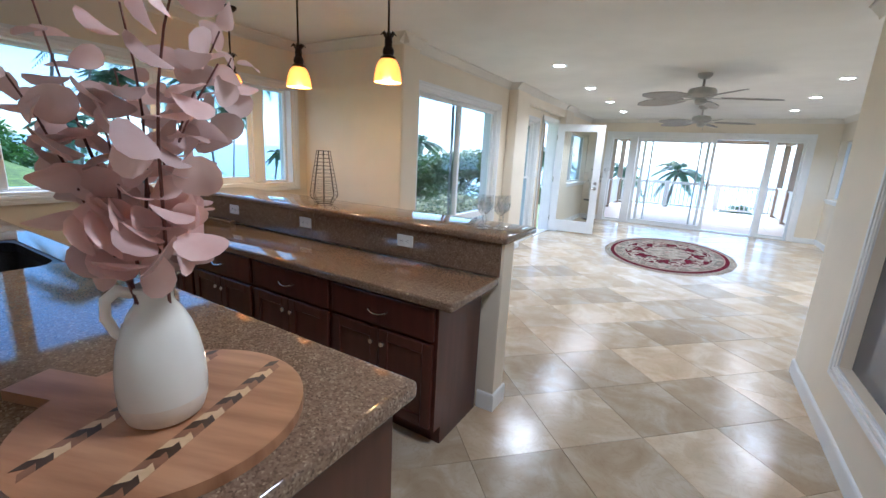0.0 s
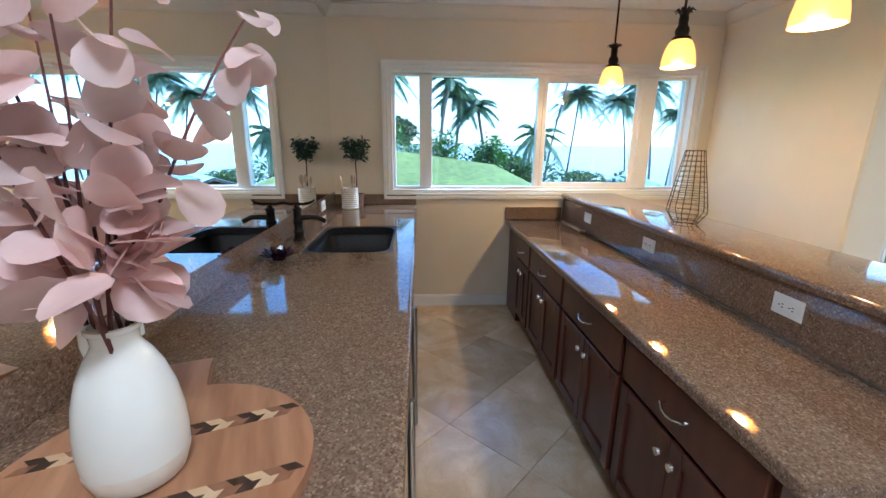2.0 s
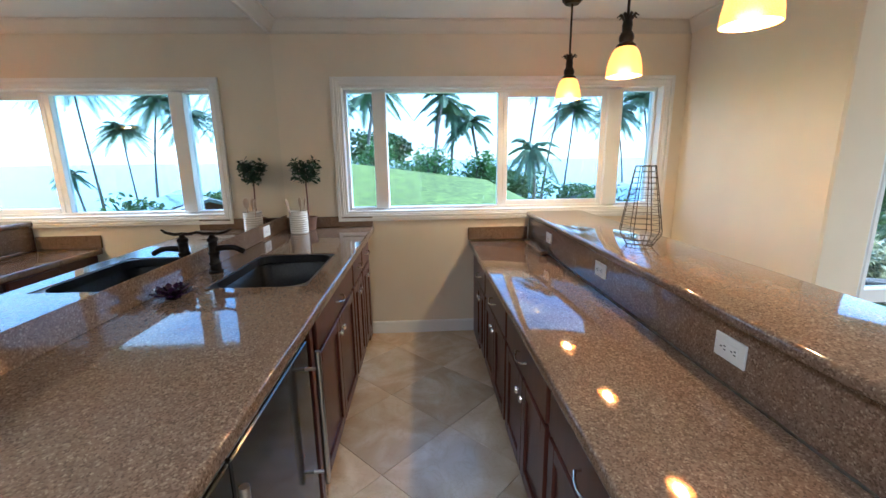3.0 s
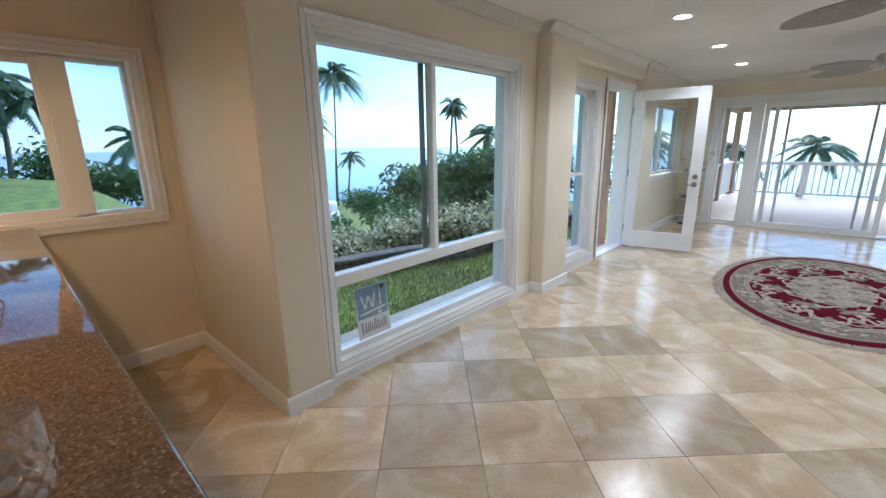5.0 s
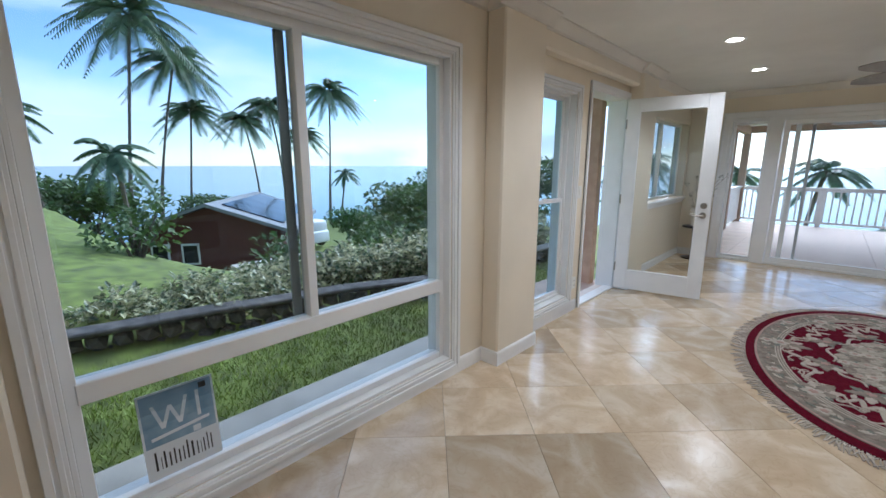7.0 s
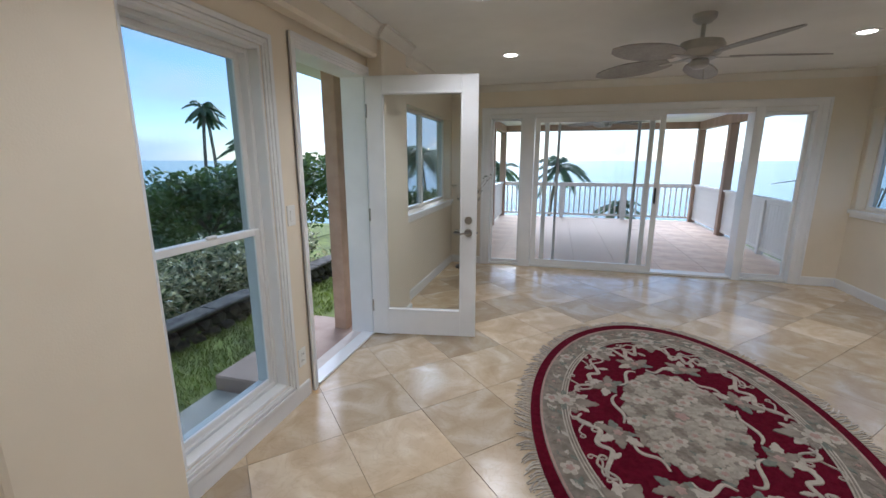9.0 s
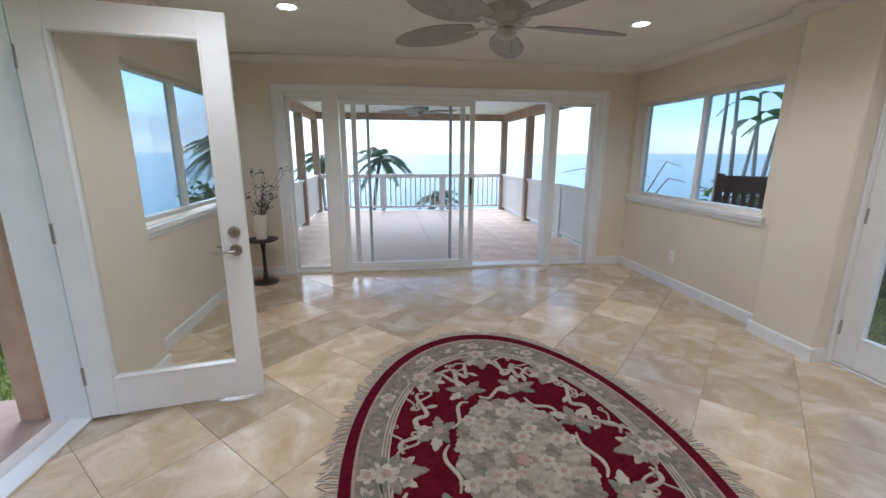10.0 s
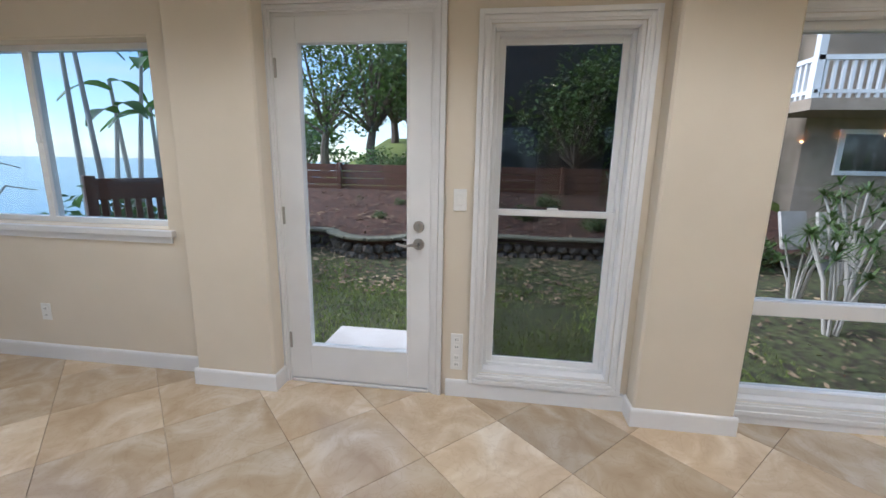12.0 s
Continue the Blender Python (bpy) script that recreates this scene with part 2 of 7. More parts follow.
def pipe(bm, pts, radii, seg=8):
    """A round rod through points, with one radius a point."""
    pts = [Vector(p) for p in pts]
    if not hasattr(radii, "__len__"):
        radii = [radii] * len(pts)
    rings, ref = [], None
    for i, p in enumerate(pts):
        d = (pts[min(i + 1, len(pts) - 1)] - pts[max(i - 1, 0)]).normalized()
        if ref is None:
            ref = d.orthogonal().normalized()
        ref = (ref - d * ref.dot(d)).normalized()
        side = d.cross(ref)
        rings.append([bm.verts.new(p + radii[i] * (ref * math.cos(a * 2 * math.pi / seg) + side * math.sin(a * 2 * math.pi / seg))) for a in range(seg)])
    for r0, r1 in zip(rings, rings[1:]):
        for a in range(seg):
            bm.faces.new((r0[a], r0[(a + 1) % seg], r1[(a + 1) % seg], r1[a]))
    bm.faces.new(rings[0][::-1])
    bm.faces.new(rings[-1])
    return bm


def lathe(bm, profile, seg=32, centre=(0, 0, 0), ripple=None):
    cx, cy, cz = centre
    rings = []
    for r, z in profile:
        if r < 1e-5:
            rings.append([bm.verts.new((cx, cy, cz + z))])
        else:
            rings.append([bm.verts.new((cx + r * (ripple(a) if ripple else 1) * math.cos(a * 2 * math.pi / seg), cy + r * (ripple(a) if ripple else 1) * math.sin(a * 2 * math.pi / seg), cz + z)) for a in range(seg)])
    for r0, r1 in zip(rings, rings[1:]):
        for a in range(seg):
            b = (a + 1) % seg
            if len(r0) == 1 and len(r1) == 1:
                continue
            if len(r0) == 1:
                bm.faces.new((r0[0], r1[b], r1[a]))
            elif len(r1) == 1:
                bm.faces.new((r0[a], r0[b], r1[0]))
            else:
                bm.faces.new((r0[a], r0[b], r1[b], r1[a]))
    return bm


def prism(bm, outline, z0, z1):
    """A plate from a flat outline of (x, y)."""
    low = [bm.verts.new((x, y, z0)) for x, y in outline]
    top = [bm.verts.new((x, y, z1)) for x, y in outline]
    bm.faces.new(low[::-1])
    bm.faces.new(top)
    for a in range(len(low)):
        b = (a + 1) % len(low)
        bm.faces.new((low[a], low[b], top[b], top[a]))
    return bm


def mesh_of(name, bm, material, smooth=False):
    bmesh.ops.recalc_face_normals(bm, faces=bm.faces)
    me = bpy.data.meshes.new(name)
    bm.to_mesh(me)
    bm.free()
    for m in material if isinstance(material, (list, tuple)) else (material,):
        me.materials.append(m)
    if smooth:
        for p in me.polygons:
            p.use_smooth = True
        me.set_sharp_from_angle(angle=radians(38))
    return me


def part(name, bm, material, parent=None, label="", smooth=False):
    ob = new(name, mesh_of(name, bm, material, smooth))
    if parent is not None:
        ob.parent = parent
    if label:
        ob["label"] = label
    return ob


def thing(name, label, category, group="", at=(0, 0, 0), turn=0.0):
    ob = new(name)
    ob.empty_display_size = 0.05
    ob.matrix_basis = pose(*at, 0, 0, turn)
    return tagged(ob, label, category, group)


def setting(name, bm, material, label, category, smooth=False):
    return tagged(part(name, bm, material, smooth=smooth), label, category, kind="structure")


def wall_with_holes(axis, a0, a1, lo, hi, z0, z1, holes):
    """Boxes round the holes of a wall. axis 'y': runs along y between x = a0 and a1; holes are (lo, hi, z0, z1), apart from one another."""
    bm = bmesh.new()

    def put(u0, u1, w0, w1):
        if u1 - u0 > 1e-4 and w1 - w0 > 1e-4:
            box(bm, *((a0, a1, u0, u1, w0, w1) if axis == "y" else (u0, u1, a0, a1, w0, w1)))

    at = lo
    for h0, h1, b, t in sorted(holes):
        put(at, h0, z0, z1)
        put(h0, h1, z0, b)
        put(h0, h1, t, z1)
        at = h1
    put(at, hi, z0, z1)
    return bm


# ---- plan ----
CEIL_Z = 2.445
XL, XR = -2.575, 2.14
CL, CR = -2.43, 2.005
YN = 11.02
XK, YA = -3.81, 3.19
PARTX = 0.72
WT = 0.20
# openings: y0, y1, z0, z1
BIG = (3.56, 5.47, 0.12, 2.05)
HUNG = (6.40, 7.13, 0.16, 2.04)
DOOR = (7.40, 8.32, 0.0, 2.13)
SLIDE = (9.04, 10.96, 0.92, 2.03)
KWIN = (0.49, 3.03, 1.03, 2.0)
setting("wall_west", wall_with_holes("y", XL - WT, XL, YA + 0.27, YN, 0, CEIL_Z, [BIG, HUNG, DOOR, SLIDE]), PAINT, "cream painted wall with windows and a door", "wall")
setting("wall_east", wall_with_holes("y", XR, XR + WT, 3.3, YN, 0, CEIL_Z, [(3.85, 5.795, 0.12, 2.05), HUNG, DOOR, SLIDE]), PAINT, "cream painted wall with windows and a glazed door", "wall")
setting("wall_north", wall_with_holes("x", YN, YN + WT, XL - WT, XR + WT, 0, CEIL_Z, [(-2.06, 1.70, 0.0, 2.075)]), PAINT, "cream painted wall round the sliding doors", "wall")
setting("wall_kitchen", wall_with_holes("y", XK - WT, XK, -0.12, YA + 0.12, 0, CEIL_Z, [KWIN]), PAINT, "cream painted kitchen wall with a wide window", "wall")
setting("wall_alcove", boxes((XK, -2.50, YA, YA + 0.27, 0, CEIL_Z), bevel=0.012), PAINT, "cream painted wall end beside the large window", "wall")
setting("wall_mirror_back", boxes((XK, -0.60, -0.14, -0.012, 0, CEIL_Z)), PAINT, "cream painted wall behind the mirror", "wall")
setting("wall_hall", wall_with_holes("y", PARTX, PARTX + 0.16, -2.6, 3.70, 0, CEIL_Z, [(1.1, 2.86, 0.42, 2.1)]), PAINT, "cream painted partition wall of the hall", "wall")
setting("wall_hall_end", boxes((PARTX + 0.16, XR + WT, 3.50, 3.70, 0, CEIL_Z)), PAINT, "cream painted return of the partition", "wall")
setting("wall_south", boxes((-0.76, PARTX + 0.16, -2.75, -2.6, 0, CEIL_Z), (-0.76, -0.60, -2.6, -0.14, 0, CEIL_Z)), PAINT, "cream painted walls closing the hall", "wall")
for side, face, wallx in ((-1, CL, XL), (1, CR, XR)):
    for y0, y1 in ((5.80, 6.30), (8.335, 8.84)):
        setting("wall_column", boxes((min(face, wallx), max(face, wallx), y0, y1, 0, CEIL_Z), bevel=0.012), PAINT, "cream plastered column standing proud of the wall", "column")
for side, face, wallx in ((-1, CL, XL), (1, CR, XR)):
    edge = face + side * 0.035
    setting("wall_soffit", boxes((min(edge, wallx), max(edge, wallx), 6.30, 8.335, 2.235, CEIL_Z), bevel=0.018), PAINT, "cream plastered soffit above the window and door", "soffit")
setting("floor_bed", boxes((XK - 0.1, XL - 0.05, -0.1, YA + 0.1, -0.20, -0.006), (XL - 0.05, XR + 0.1, -2.7, YN, -0.20, -0.006)), GROUT, "sand-coloured grout between the floor tiles", "floor")
setting("ceiling", boxes((XK - WT, XR + WT, -2.75, YN + WT, CEIL_Z, CEIL_Z + 0.2)), CEIL, "plain off-white painted ceiling", "ceiling")


# ---- mouldings ----
def moulding(profile, u0, u1, axis, origin, facing):
    """A profile of (out, up) pairs drawn along x or y at origin (the wall's face), facing +1 or -1."""
    bm = bmesh.new()
    ends = []
    for u in (u0, u1):
        ends.append([bm.verts.new((origin + facing * o, u, z) if axis == "y" else (u, origin + facing * o, z)) for o, z in profile])
    k = len(profile)
    for a in range(k):
        b = (a + 1) % k
        bm.faces.new((ends[0][a], ends[0][b], ends[1][b], ends[1][a]))
    bm.faces.new(ends[0])
    bm.faces.new(ends[1][::-1])
    return bm


BASE = [(0, 0), (0.014, 0), (0.014, 0.088), (0.011, 0.098), (0.004, 0.104), (0, 0.104)]
CROWN = [(0, CEIL_Z - 0.085), (0.010, CEIL_Z - 0.085), (0.014, CEIL_Z - 0.070), (0.040, CEIL_Z - 0.040), (0.058, CEIL_Z - 0.016), (0.072, CEIL_Z - 0.012), (0.072, CEIL_Z), (0, CEIL_Z)]


def trim_run(name, profile, u0, u1, axis, origin, facing, label):
    setting(name, moulding(profile, u0, u1, axis, origin, facing), WHITE if name == "baseboard" else CEIL_TRIM, label, "moulding")


CEIL_TRIM = noise_mix(mat("crown_paint", rough=0.5), (0.74, 0.70, 0.62), (0.77, 0.73, 0.65), 5)
B, C = "white painted baseboard along the wall", "off-white crown moulding under the ceiling"
T = 0.014
for side, face, wallx, f in ((-1, CL, XL, 1), (1, CR, XR, -1)):
    runs = [(YA + 0.28 if side < 0 else 3.71, 5.80, wallx), (5.80 - T, 6.30 + T, face), (6.30 + T, 7.325, wallx), (8.335 - T, 8.84 + T, face), (8.84 + T, YN, wallx)]
    for u0, u1, x in runs:
        trim_run("baseboard", BASE, u0, u1, "y", x, f, B)
    for u0, u1, x in ((YA + 0.27 if side < 0 else 3.71, 5.80, wallx), (5.728, 6.372, face), (6.30, 8.335, face - f * 0.035), (8.263, 8.912, face), (8.84, YN, wallx)):
        trim_run("crown_moulding", CROWN, u0, u1, "y", x, f, C)
    for y, d in ((5.80, -1), (6.30, 1), (8.335, -1), (8.84, 1)):
        trim_run("baseboard", BASE, min(face, wallx) + 0.002, max(face, wallx) - 0.002, "x", y, d, B)
        trim_run("crown_moulding", CROWN, min(face, wallx) + 0.002, max(face, wallx) - 0.002, "x", y, d, C)
trim_run("crown_moulding", CROWN, XL, XR, "x", YN, -1, C)
trim_run("baseboard", BASE, XL, -2.145, "x", YN, -1, B)
trim_run("baseboard", BASE, 1.785, XR, "x", YN, -1, B)
trim_run("baseboard", BASE, 0.01, YA, "y", XK, 1, B)
trim_run("crown_moulding", CROWN, 0.0, YA, "y", XK, 1, C)
trim_run("baseboard", BASE, XK, -2.50, "x", YA, -1, B)
trim_run("crown_moulding", CROWN, XK, -2.43, "x", YA, -1, C)
trim_run("crown_moulding", CROWN, YA - 0.07, YA + 0.27, "y", -2.50, 1, C)
trim_run("baseboard", BASE, YA - T, YA + 0.27, "y", -2.50, 1, B)
trim_run("crown_moulding", CROWN, XK, -0.6, "x", 0.020, 1, C)
trim_run("baseboard", BASE, -2.6, 3.70 + T, "y", PARTX, -1, B)
trim_run("baseboard", BASE, PARTX, XR, "x", 3.70, 1, B)
trim_run("crown_moulding", CROWN, -2.6, 3.77, "y", PARTX, -1, C)
trim_run("crown_moulding", CROWN, PARTX, XR, "x", 3.70, 1, C)

# ---- mirror ----
mir = setting("mirror_wall", boxes((XK + 0.002, -0.62, -0.012, 0.020, 1.033, CEIL_Z - 0.002)), MIRROR, "frameless wall mirror above the kitchen counter", "mirror")


# ---- windows and doors ----
def frame_ring(x0, x1, y0, y1, z0, z1, w, bevel=0.003):
    bm = bmesh.new()
    box(bm, x0, x1, y0, y0 + w, z0, z1, bevel)
    box(bm, x0, x1, y1 - w, y1, z0, z1, bevel)
    box(bm, x0, x1, y0 + w, y1 - w, z0, z0 + w, bevel)
    box(bm, x0, x1, y0 + w, y1 - w, z1 - w, z1, bevel)
    return bm


def casing(x, f, y0, y1, z0, z1, w=0.085, bottom=True):
    """Stepped casing round an opening on the face x of a wall, proud towards f."""
    bm = bmesh.new()
    for o0, o1, out in ((0, w, 0.012), (0.012, 0.030, 0.02), (w - 0.026, w, 0.024)):
        s = sorted((x, x + f * out))
        box(bm, *s, y0 - o1, y0 - o0, z0 - (o1 if bottom else 0), z1 + o1, 0.002)
        box(bm, *s, y1 + o0, y1 + o1, z0 - (o1 if bottom else 0), z1 + o1, 0.002)
        box(bm, *s, y0 - o0, y1 + o0, z1 + o0, z1 + o1, 0.002)
        if bottom:
            box(bm, *s, y0 - o0, y1 + o0, z0 - o1, z0 - o0, 0.002)
    return bm


def pane(parent, x, y0, y1, z0, z1, material=None, name="pane"):
    p = part(name, boxes((x - 0.003, x + 0.003, y0, y1, z0, z1)), material or GLASS, parent)
    p.visible_shadow = False
    return p


def big_window(n, face, f, y0, y1, z0, z1, label, glazing=None):
    """Large window: a slider above, a fixed light below. f: +1 when the room lies towards +x."""
    w = tagged(new(n), label, "window", kind="structure")
    out = face - f * WT
    mid = face - f * 0.085
    part("jamb_lining", frame_ring(*sorted((face, out)), y0, y1, z0, z1, 0.018), WHITE, w)
    part("casing", casing(face, f, y0, y1, z0, z1, 0.07), WHITE, w)
    part("window_frame", frame_ring(*sorted((mid - 0.035, mid + 0.035)), y0 + 0.018, y1 - 0.018, z0 + 0.018, z1 - 0.018, 0.04), VINYL, w)
    zt0, zt1 = 0.60, 0.68
    part("transom", boxes((mid - 0.04, mid + 0.04, y0 + 0.05, y1 - 0.05, zt0, zt1), bevel=0.004), VINYL, w)
    ym = (y0 + y1) / 2 - 0.02
    part("meeting_stile", boxes((mid - 0.03, mid + 0.035, ym, ym + 0.045, zt1, z1 - 0.05), bevel=0.003), VINYL, w)
    part("screen_stile", boxes((mid - f * 0.045 - 0.008, mid - f * 0.045 + 0.008, ym - 0.05, ym - 0.004, zt1 + 0.002, z1 - 0.055), bevel=0.003), ALU, w, "dark grey screen frame")
    pane(w, mid - f * 0.01, y0 + 0.055, ym + 0.005, zt1 - 0.005, z1 - 0.055, glazing)
    pane(w, mid + f * 0.008, ym + 0.04, y1 - 0.055, zt1 - 0.005, z1 - 0.055, glazing)
    pane(w, mid, y0 + 0.055, y1 - 0.055, z0 + 0.055, zt0 + 0.005, glazing)
    return w


def hung_window(n, face, f, y0, y1, z0, z1, label, glazing=None):
    w = tagged(new(n), label, "window", kind="structure")
    mid = face - f * 0.10
    part("jamb_lining", frame_ring(*sorted((face, face - f * WT)), y0, y1, z0, z1, 0.02), WHITE, w)
    part("casing", casing(face, f, y0, y1, z0, z1, 0.062), WHITE, w)
    part("window_frame", frame_ring(*sorted((mid - 0.04, mid + 0.04)), y0 + 0.02, y1 - 0.02, z0 + 0.02, z1 - 0.02, 0.022), VINYL, w)
    zm = 1.09
    for b, t, o, nm in ((z0 + 0.04, zm + 0.025, 0.014, "lower_sash"), (zm - 0.01, z1 - 0.04, -0.014, "upper_sash")):
        s = part(nm, frame_ring(mid + f * o - 0.013, mid + f * o + 0.013, y0 + 0.04, y1 - 0.04, b, t, 0.034), VINYL, w)
        p = part("pane", boxes((mid + f * o - 0.003, mid + f * o + 0.003, y0 + 0.07, y1 - 0.07, b + 0.03, t - 0.03)), glazing or GLASS, s)
        p.visible_shadow = False
    part("sash_lock", boxes((mid + f * 0.014, mid + f * 0.034, (y0 + y1) / 2 - 0.03, (y0 + y1) / 2 + 0.03, zm + 0.025, zm + 0.04), bevel=0.004) if f > 0 else boxes((mid - 0.034, mid - 0.014, (y0 + y1) / 2 - 0.03, (y0 + y1) / 2 + 0.03, zm + 0.025, zm + 0.04), bevel=0.004), VINYL, w)
    return w


def slide_window(n, face, f, y0, y1, z0, z1, label):
    w = tagged(new(n), label, "window", kind="structure")
    mid = face - f * 0.13
    part("jamb_lining", frame_ring(*sorted((face - f * 0.002, face - f * WT)), y0, y1, z0, z1, 0.012), PAINT, w)
    part("window_frame", frame_ring(*sorted((mid - 0.03, mid + 0.03)), y0 + 0.012, y1 - 0.012, z0 + 0.012, z1 - 0.012, 0.035), VINYL, w)
    ym = (y0 + y1) / 2 - 0.02
    part("meeting_stile", boxes((mid - 0.03, mid + 0.03, ym - 0.025, ym + 0.025, z0 + 0.04, z1 - 0.04), bevel=0.003), VINYL, w)
    pane(w, mid - 0.01, y0 + 0.04, ym, z0 + 0.04, z1 - 0.04, SEASIDE_E)
    pane(w, mid + 0.01, ym, y1 - 0.04, z0 + 0.04, z1 - 0.04, SEASIDE_E)
    part("window_sill", boxes((*sorted((face - f * 0.10, face + f * 0.035)), y0 - 0.04, y1 + 0.04 if y1 + 0.04 < YN else YN - 0.003, z0 - 0.035, z0 + 0.006), bevel=0.004), WHITE, w)
    part("apron", boxes((*sorted((face, face + f * 0.016)), y0 - 0.02, y1 + 0.02, z0 - 0.075, z0 - 0.036), bevel=0.003), WHITE, w)
    part("latch", boxes((*sorted((mid + f * 0.03, mid + f * 0.042)), ym - 0.015, ym + 0.015, (z0 + z1) / 2 - 0.04, (z0 + z1) / 2 + 0.02), bevel=0.004), VINYL, w)
    return w


big_window("window_1", XL, 1, *BIG, "large white vinyl window with a fixed lower light", LOW_E)
big_window("window_2", XR, -1, 3.85, 5.795, 0.12, 2.05, "large white vinyl window with tinted panes beside the garden", TINTED_CLEAR)
hung_window("window_3", XL, 1, *HUNG, "tall single-hung white vinyl window", DARK_E)
hung_window("window_4", XR, -1, *HUNG, "tall single-hung white vinyl window with tinted panes facing the garden", TINTED)
slide_window("window_5", XL, 1, *SLIDE, "white vinyl sliding window facing the sea")
slide_window("window_6", XR, -1, *SLIDE, "white vinyl sliding window facing the sea")

# wide kitchen window: narrow side lights and a slider between them
kw = tagged(new("window_7"), "wide white kitchen window with four lights", "window", kind="structure")
y0, y1, z0, z1 = KWIN
part("casing", casing(XK, 1, y0, y1, z0, z1, 0.06), WHITE, kw)
part("jamb_lining", frame_ring(XK - WT, XK, y0, y1, z0, z1, 0.018), WHITE, kw)
part("window_frame", frame_ring(XK - 0.15, XK - 0.08, y0 + 0.018, y1 - 0.018, z0 + 0.018, z1 - 0.018, 0.022), VINYL, kw)
for a, b in ((0.73, 0.835), (2.60, 2.72)):
    part("mullion", boxes((XK - 0.16, XK - 0.05, a, b, z0 + 0.03, z1 - 0.03), bevel=0.004), VINYL, kw)
part("meeting_stile", boxes((XK - 0.15, XK - 0.085, 1.725, 1.80, z0 + 0.03, z1 - 0.03), bevel=0.003), VINYL, kw)
s = part("sliding_sash", frame_ring(XK - 0.105, XK - 0.08, 1.765, 2.60, z0 + 0.04, z1 - 0.04, 0.038), VINYL, kw)
for a, b, x in ((0.525, 0.74, XK - 0.115), (0.83, 1.735, XK - 0.125), (1.795, 2.57, XK - 0.093), (2.715, 2.995, XK - 0.115)):
    pane(kw, x, a, b, z0 + 0.036, z1 - 0.036, SEASIDE_E)

# framed panel of dark glass in the hall partition
hp = tagged(new("window_8"), "dark interior window in the hall partition", "window", kind="structure")
part("casing", casing(PARTX, -1, 1.1, 2.86, 0.42, 2.1, 0.07), WHITE, hp)
part("pane", boxes((PARTX + 0.05, PARTX + 0.06, 1.1, 2.86, 0.42, 2.1)), GREY_TINT, hp)


def lever(parent, x, y, z, f, way):
    """Rose, lever and dead bolt on a door face at x, proud towards f; the lever points along y by way."""
    bm = bmesh.new()
    tube(bm, (x, y, z), (x + f * 0.012, y, z), 0.033, 0.030, 20)
    tube(bm, (x + f * 0.010, y, z), (x + f * 0.055, y, z), 0.011, 0.010, 12)
    pipe(bm, [(x + f * 0.05, y, z), (x + f * 0.056, y + way * 0.03, z + 0.004), (x + f * 0.055, y + way * 0.07, z - 0.004), (x + f * 0.05, y + way * 0.115, z + 0.006)], [0.010, 0.009, 0.008, 0.006], 10)
    part("door_handle", bm, SATIN, parent, "satin nickel lever handle", True)
    bm = bmesh.new()
    tube(bm, (x, y, z + 0.10), (x + f * 0.014, y, z + 0.10), 0.032, 0.028, 20)
    box(bm, *sorted((x + f * 0.014, x + f * 0.030)), y - 0.005, y + 0.005, z + 0.085, z + 0.115, 0.002)
    part("dead_bolt", bm, SATIN, parent, "satin nickel dead bolt", True)


def glazed_leaf(n, label, at, turn, width=0.862, height=2.075, f=1):
    """A full-light door leaf from the hinge at the origin along +y, 44 mm thick in x."""
    d = tagged(new(n), label, "door", kind="structure")
    d.matrix_basis = pose(*at, 0, 0, turn)
    st, top, bot, hi = 0.125, 0.125, 0.215, height
    bm = bmesh.new()
    box(bm, -0.022, 0.022, 0, st, 0, hi, 0.003)
    box(bm, -0.022, 0.022, width - st, width, 0, hi, 0.003)
    box(bm, -0.022, 0.022, st, width - st, 0, bot, 0.003)
    box(bm, -0.022, 0.022, st, width - st, hi - top, hi, 0.003)
    part("leaf", bm, WHITE, d)
    part("glazing_bead", frame_ring(-0.026, 0.026, st - 0.006, width - st + 0.006, bot - 0.006, hi - top + 0.006, 0.014), WHITE, d)
    p = part("pane", boxes((-0.004, 0.004, st, width - st, bot, hi - top)), DOORGLASS, d)
    p.visible_shadow = False
    for s in (-1, 1):
        lever(d, s * 0.022, width - 0.065, 0.885, s, -1)
    for z in (0.25, 1.02, 1.82):
        part("hinge", tube(bmesh.new(), (0.022, 0.0, z - 0.05), (0.022, 0.0, z + 0.05), 0.008, seg=8), SATIN, d)
    return d


def door_surround(n, face, f, y0, y1, z1, label):
    d = tagged(new(n), label, "door frame", kind="structure")
    bm = bmesh.new()
    a, b = sorted((face, face - f * WT))
    box(bm, a, b, y0, y0 + 0.03, 0, z1, 0.002)
    box(bm, a, b, y1 - 0.03, y1, 0, z1, 0.002)
    box(bm, a, b, y0 + 0.03, y1 - 0.03, z1 - 0.03, z1, 0.002)
    part("jamb", bm, WHITE, d)
    part("casing", casing(face, f, y0 + 0.012, min(y1 - 0.012, 8.30), 0, z1 - 0.012, 0.06 if f < 0 else 0.055, bottom=False), WHITE, d)
    part("threshold", boxes((*sorted((face + f * 0.012, face - f * 0.10)), y0 + 0.03, y1 - 0.03, 0.0, 0.018), bevel=0.004), VINYL, d)
    return d


door_surround("door_frame_1", XL, 1, *DOOR[:2], DOOR[3], "white door frame of the open garden door")
door_surround("door_frame_2", XR, -1, *DOOR[:2], DOOR[3], "white door frame of the closed garden door")
glazed_leaf("door_1", "open white glazed door with nickel lever", (XL + 0.02, 8.285, 0.025), -80.5)
door2 = glazed_leaf("door_2", "closed white glazed door with nickel lever", (XR + 0.018, 8.289, 0.025), 180)

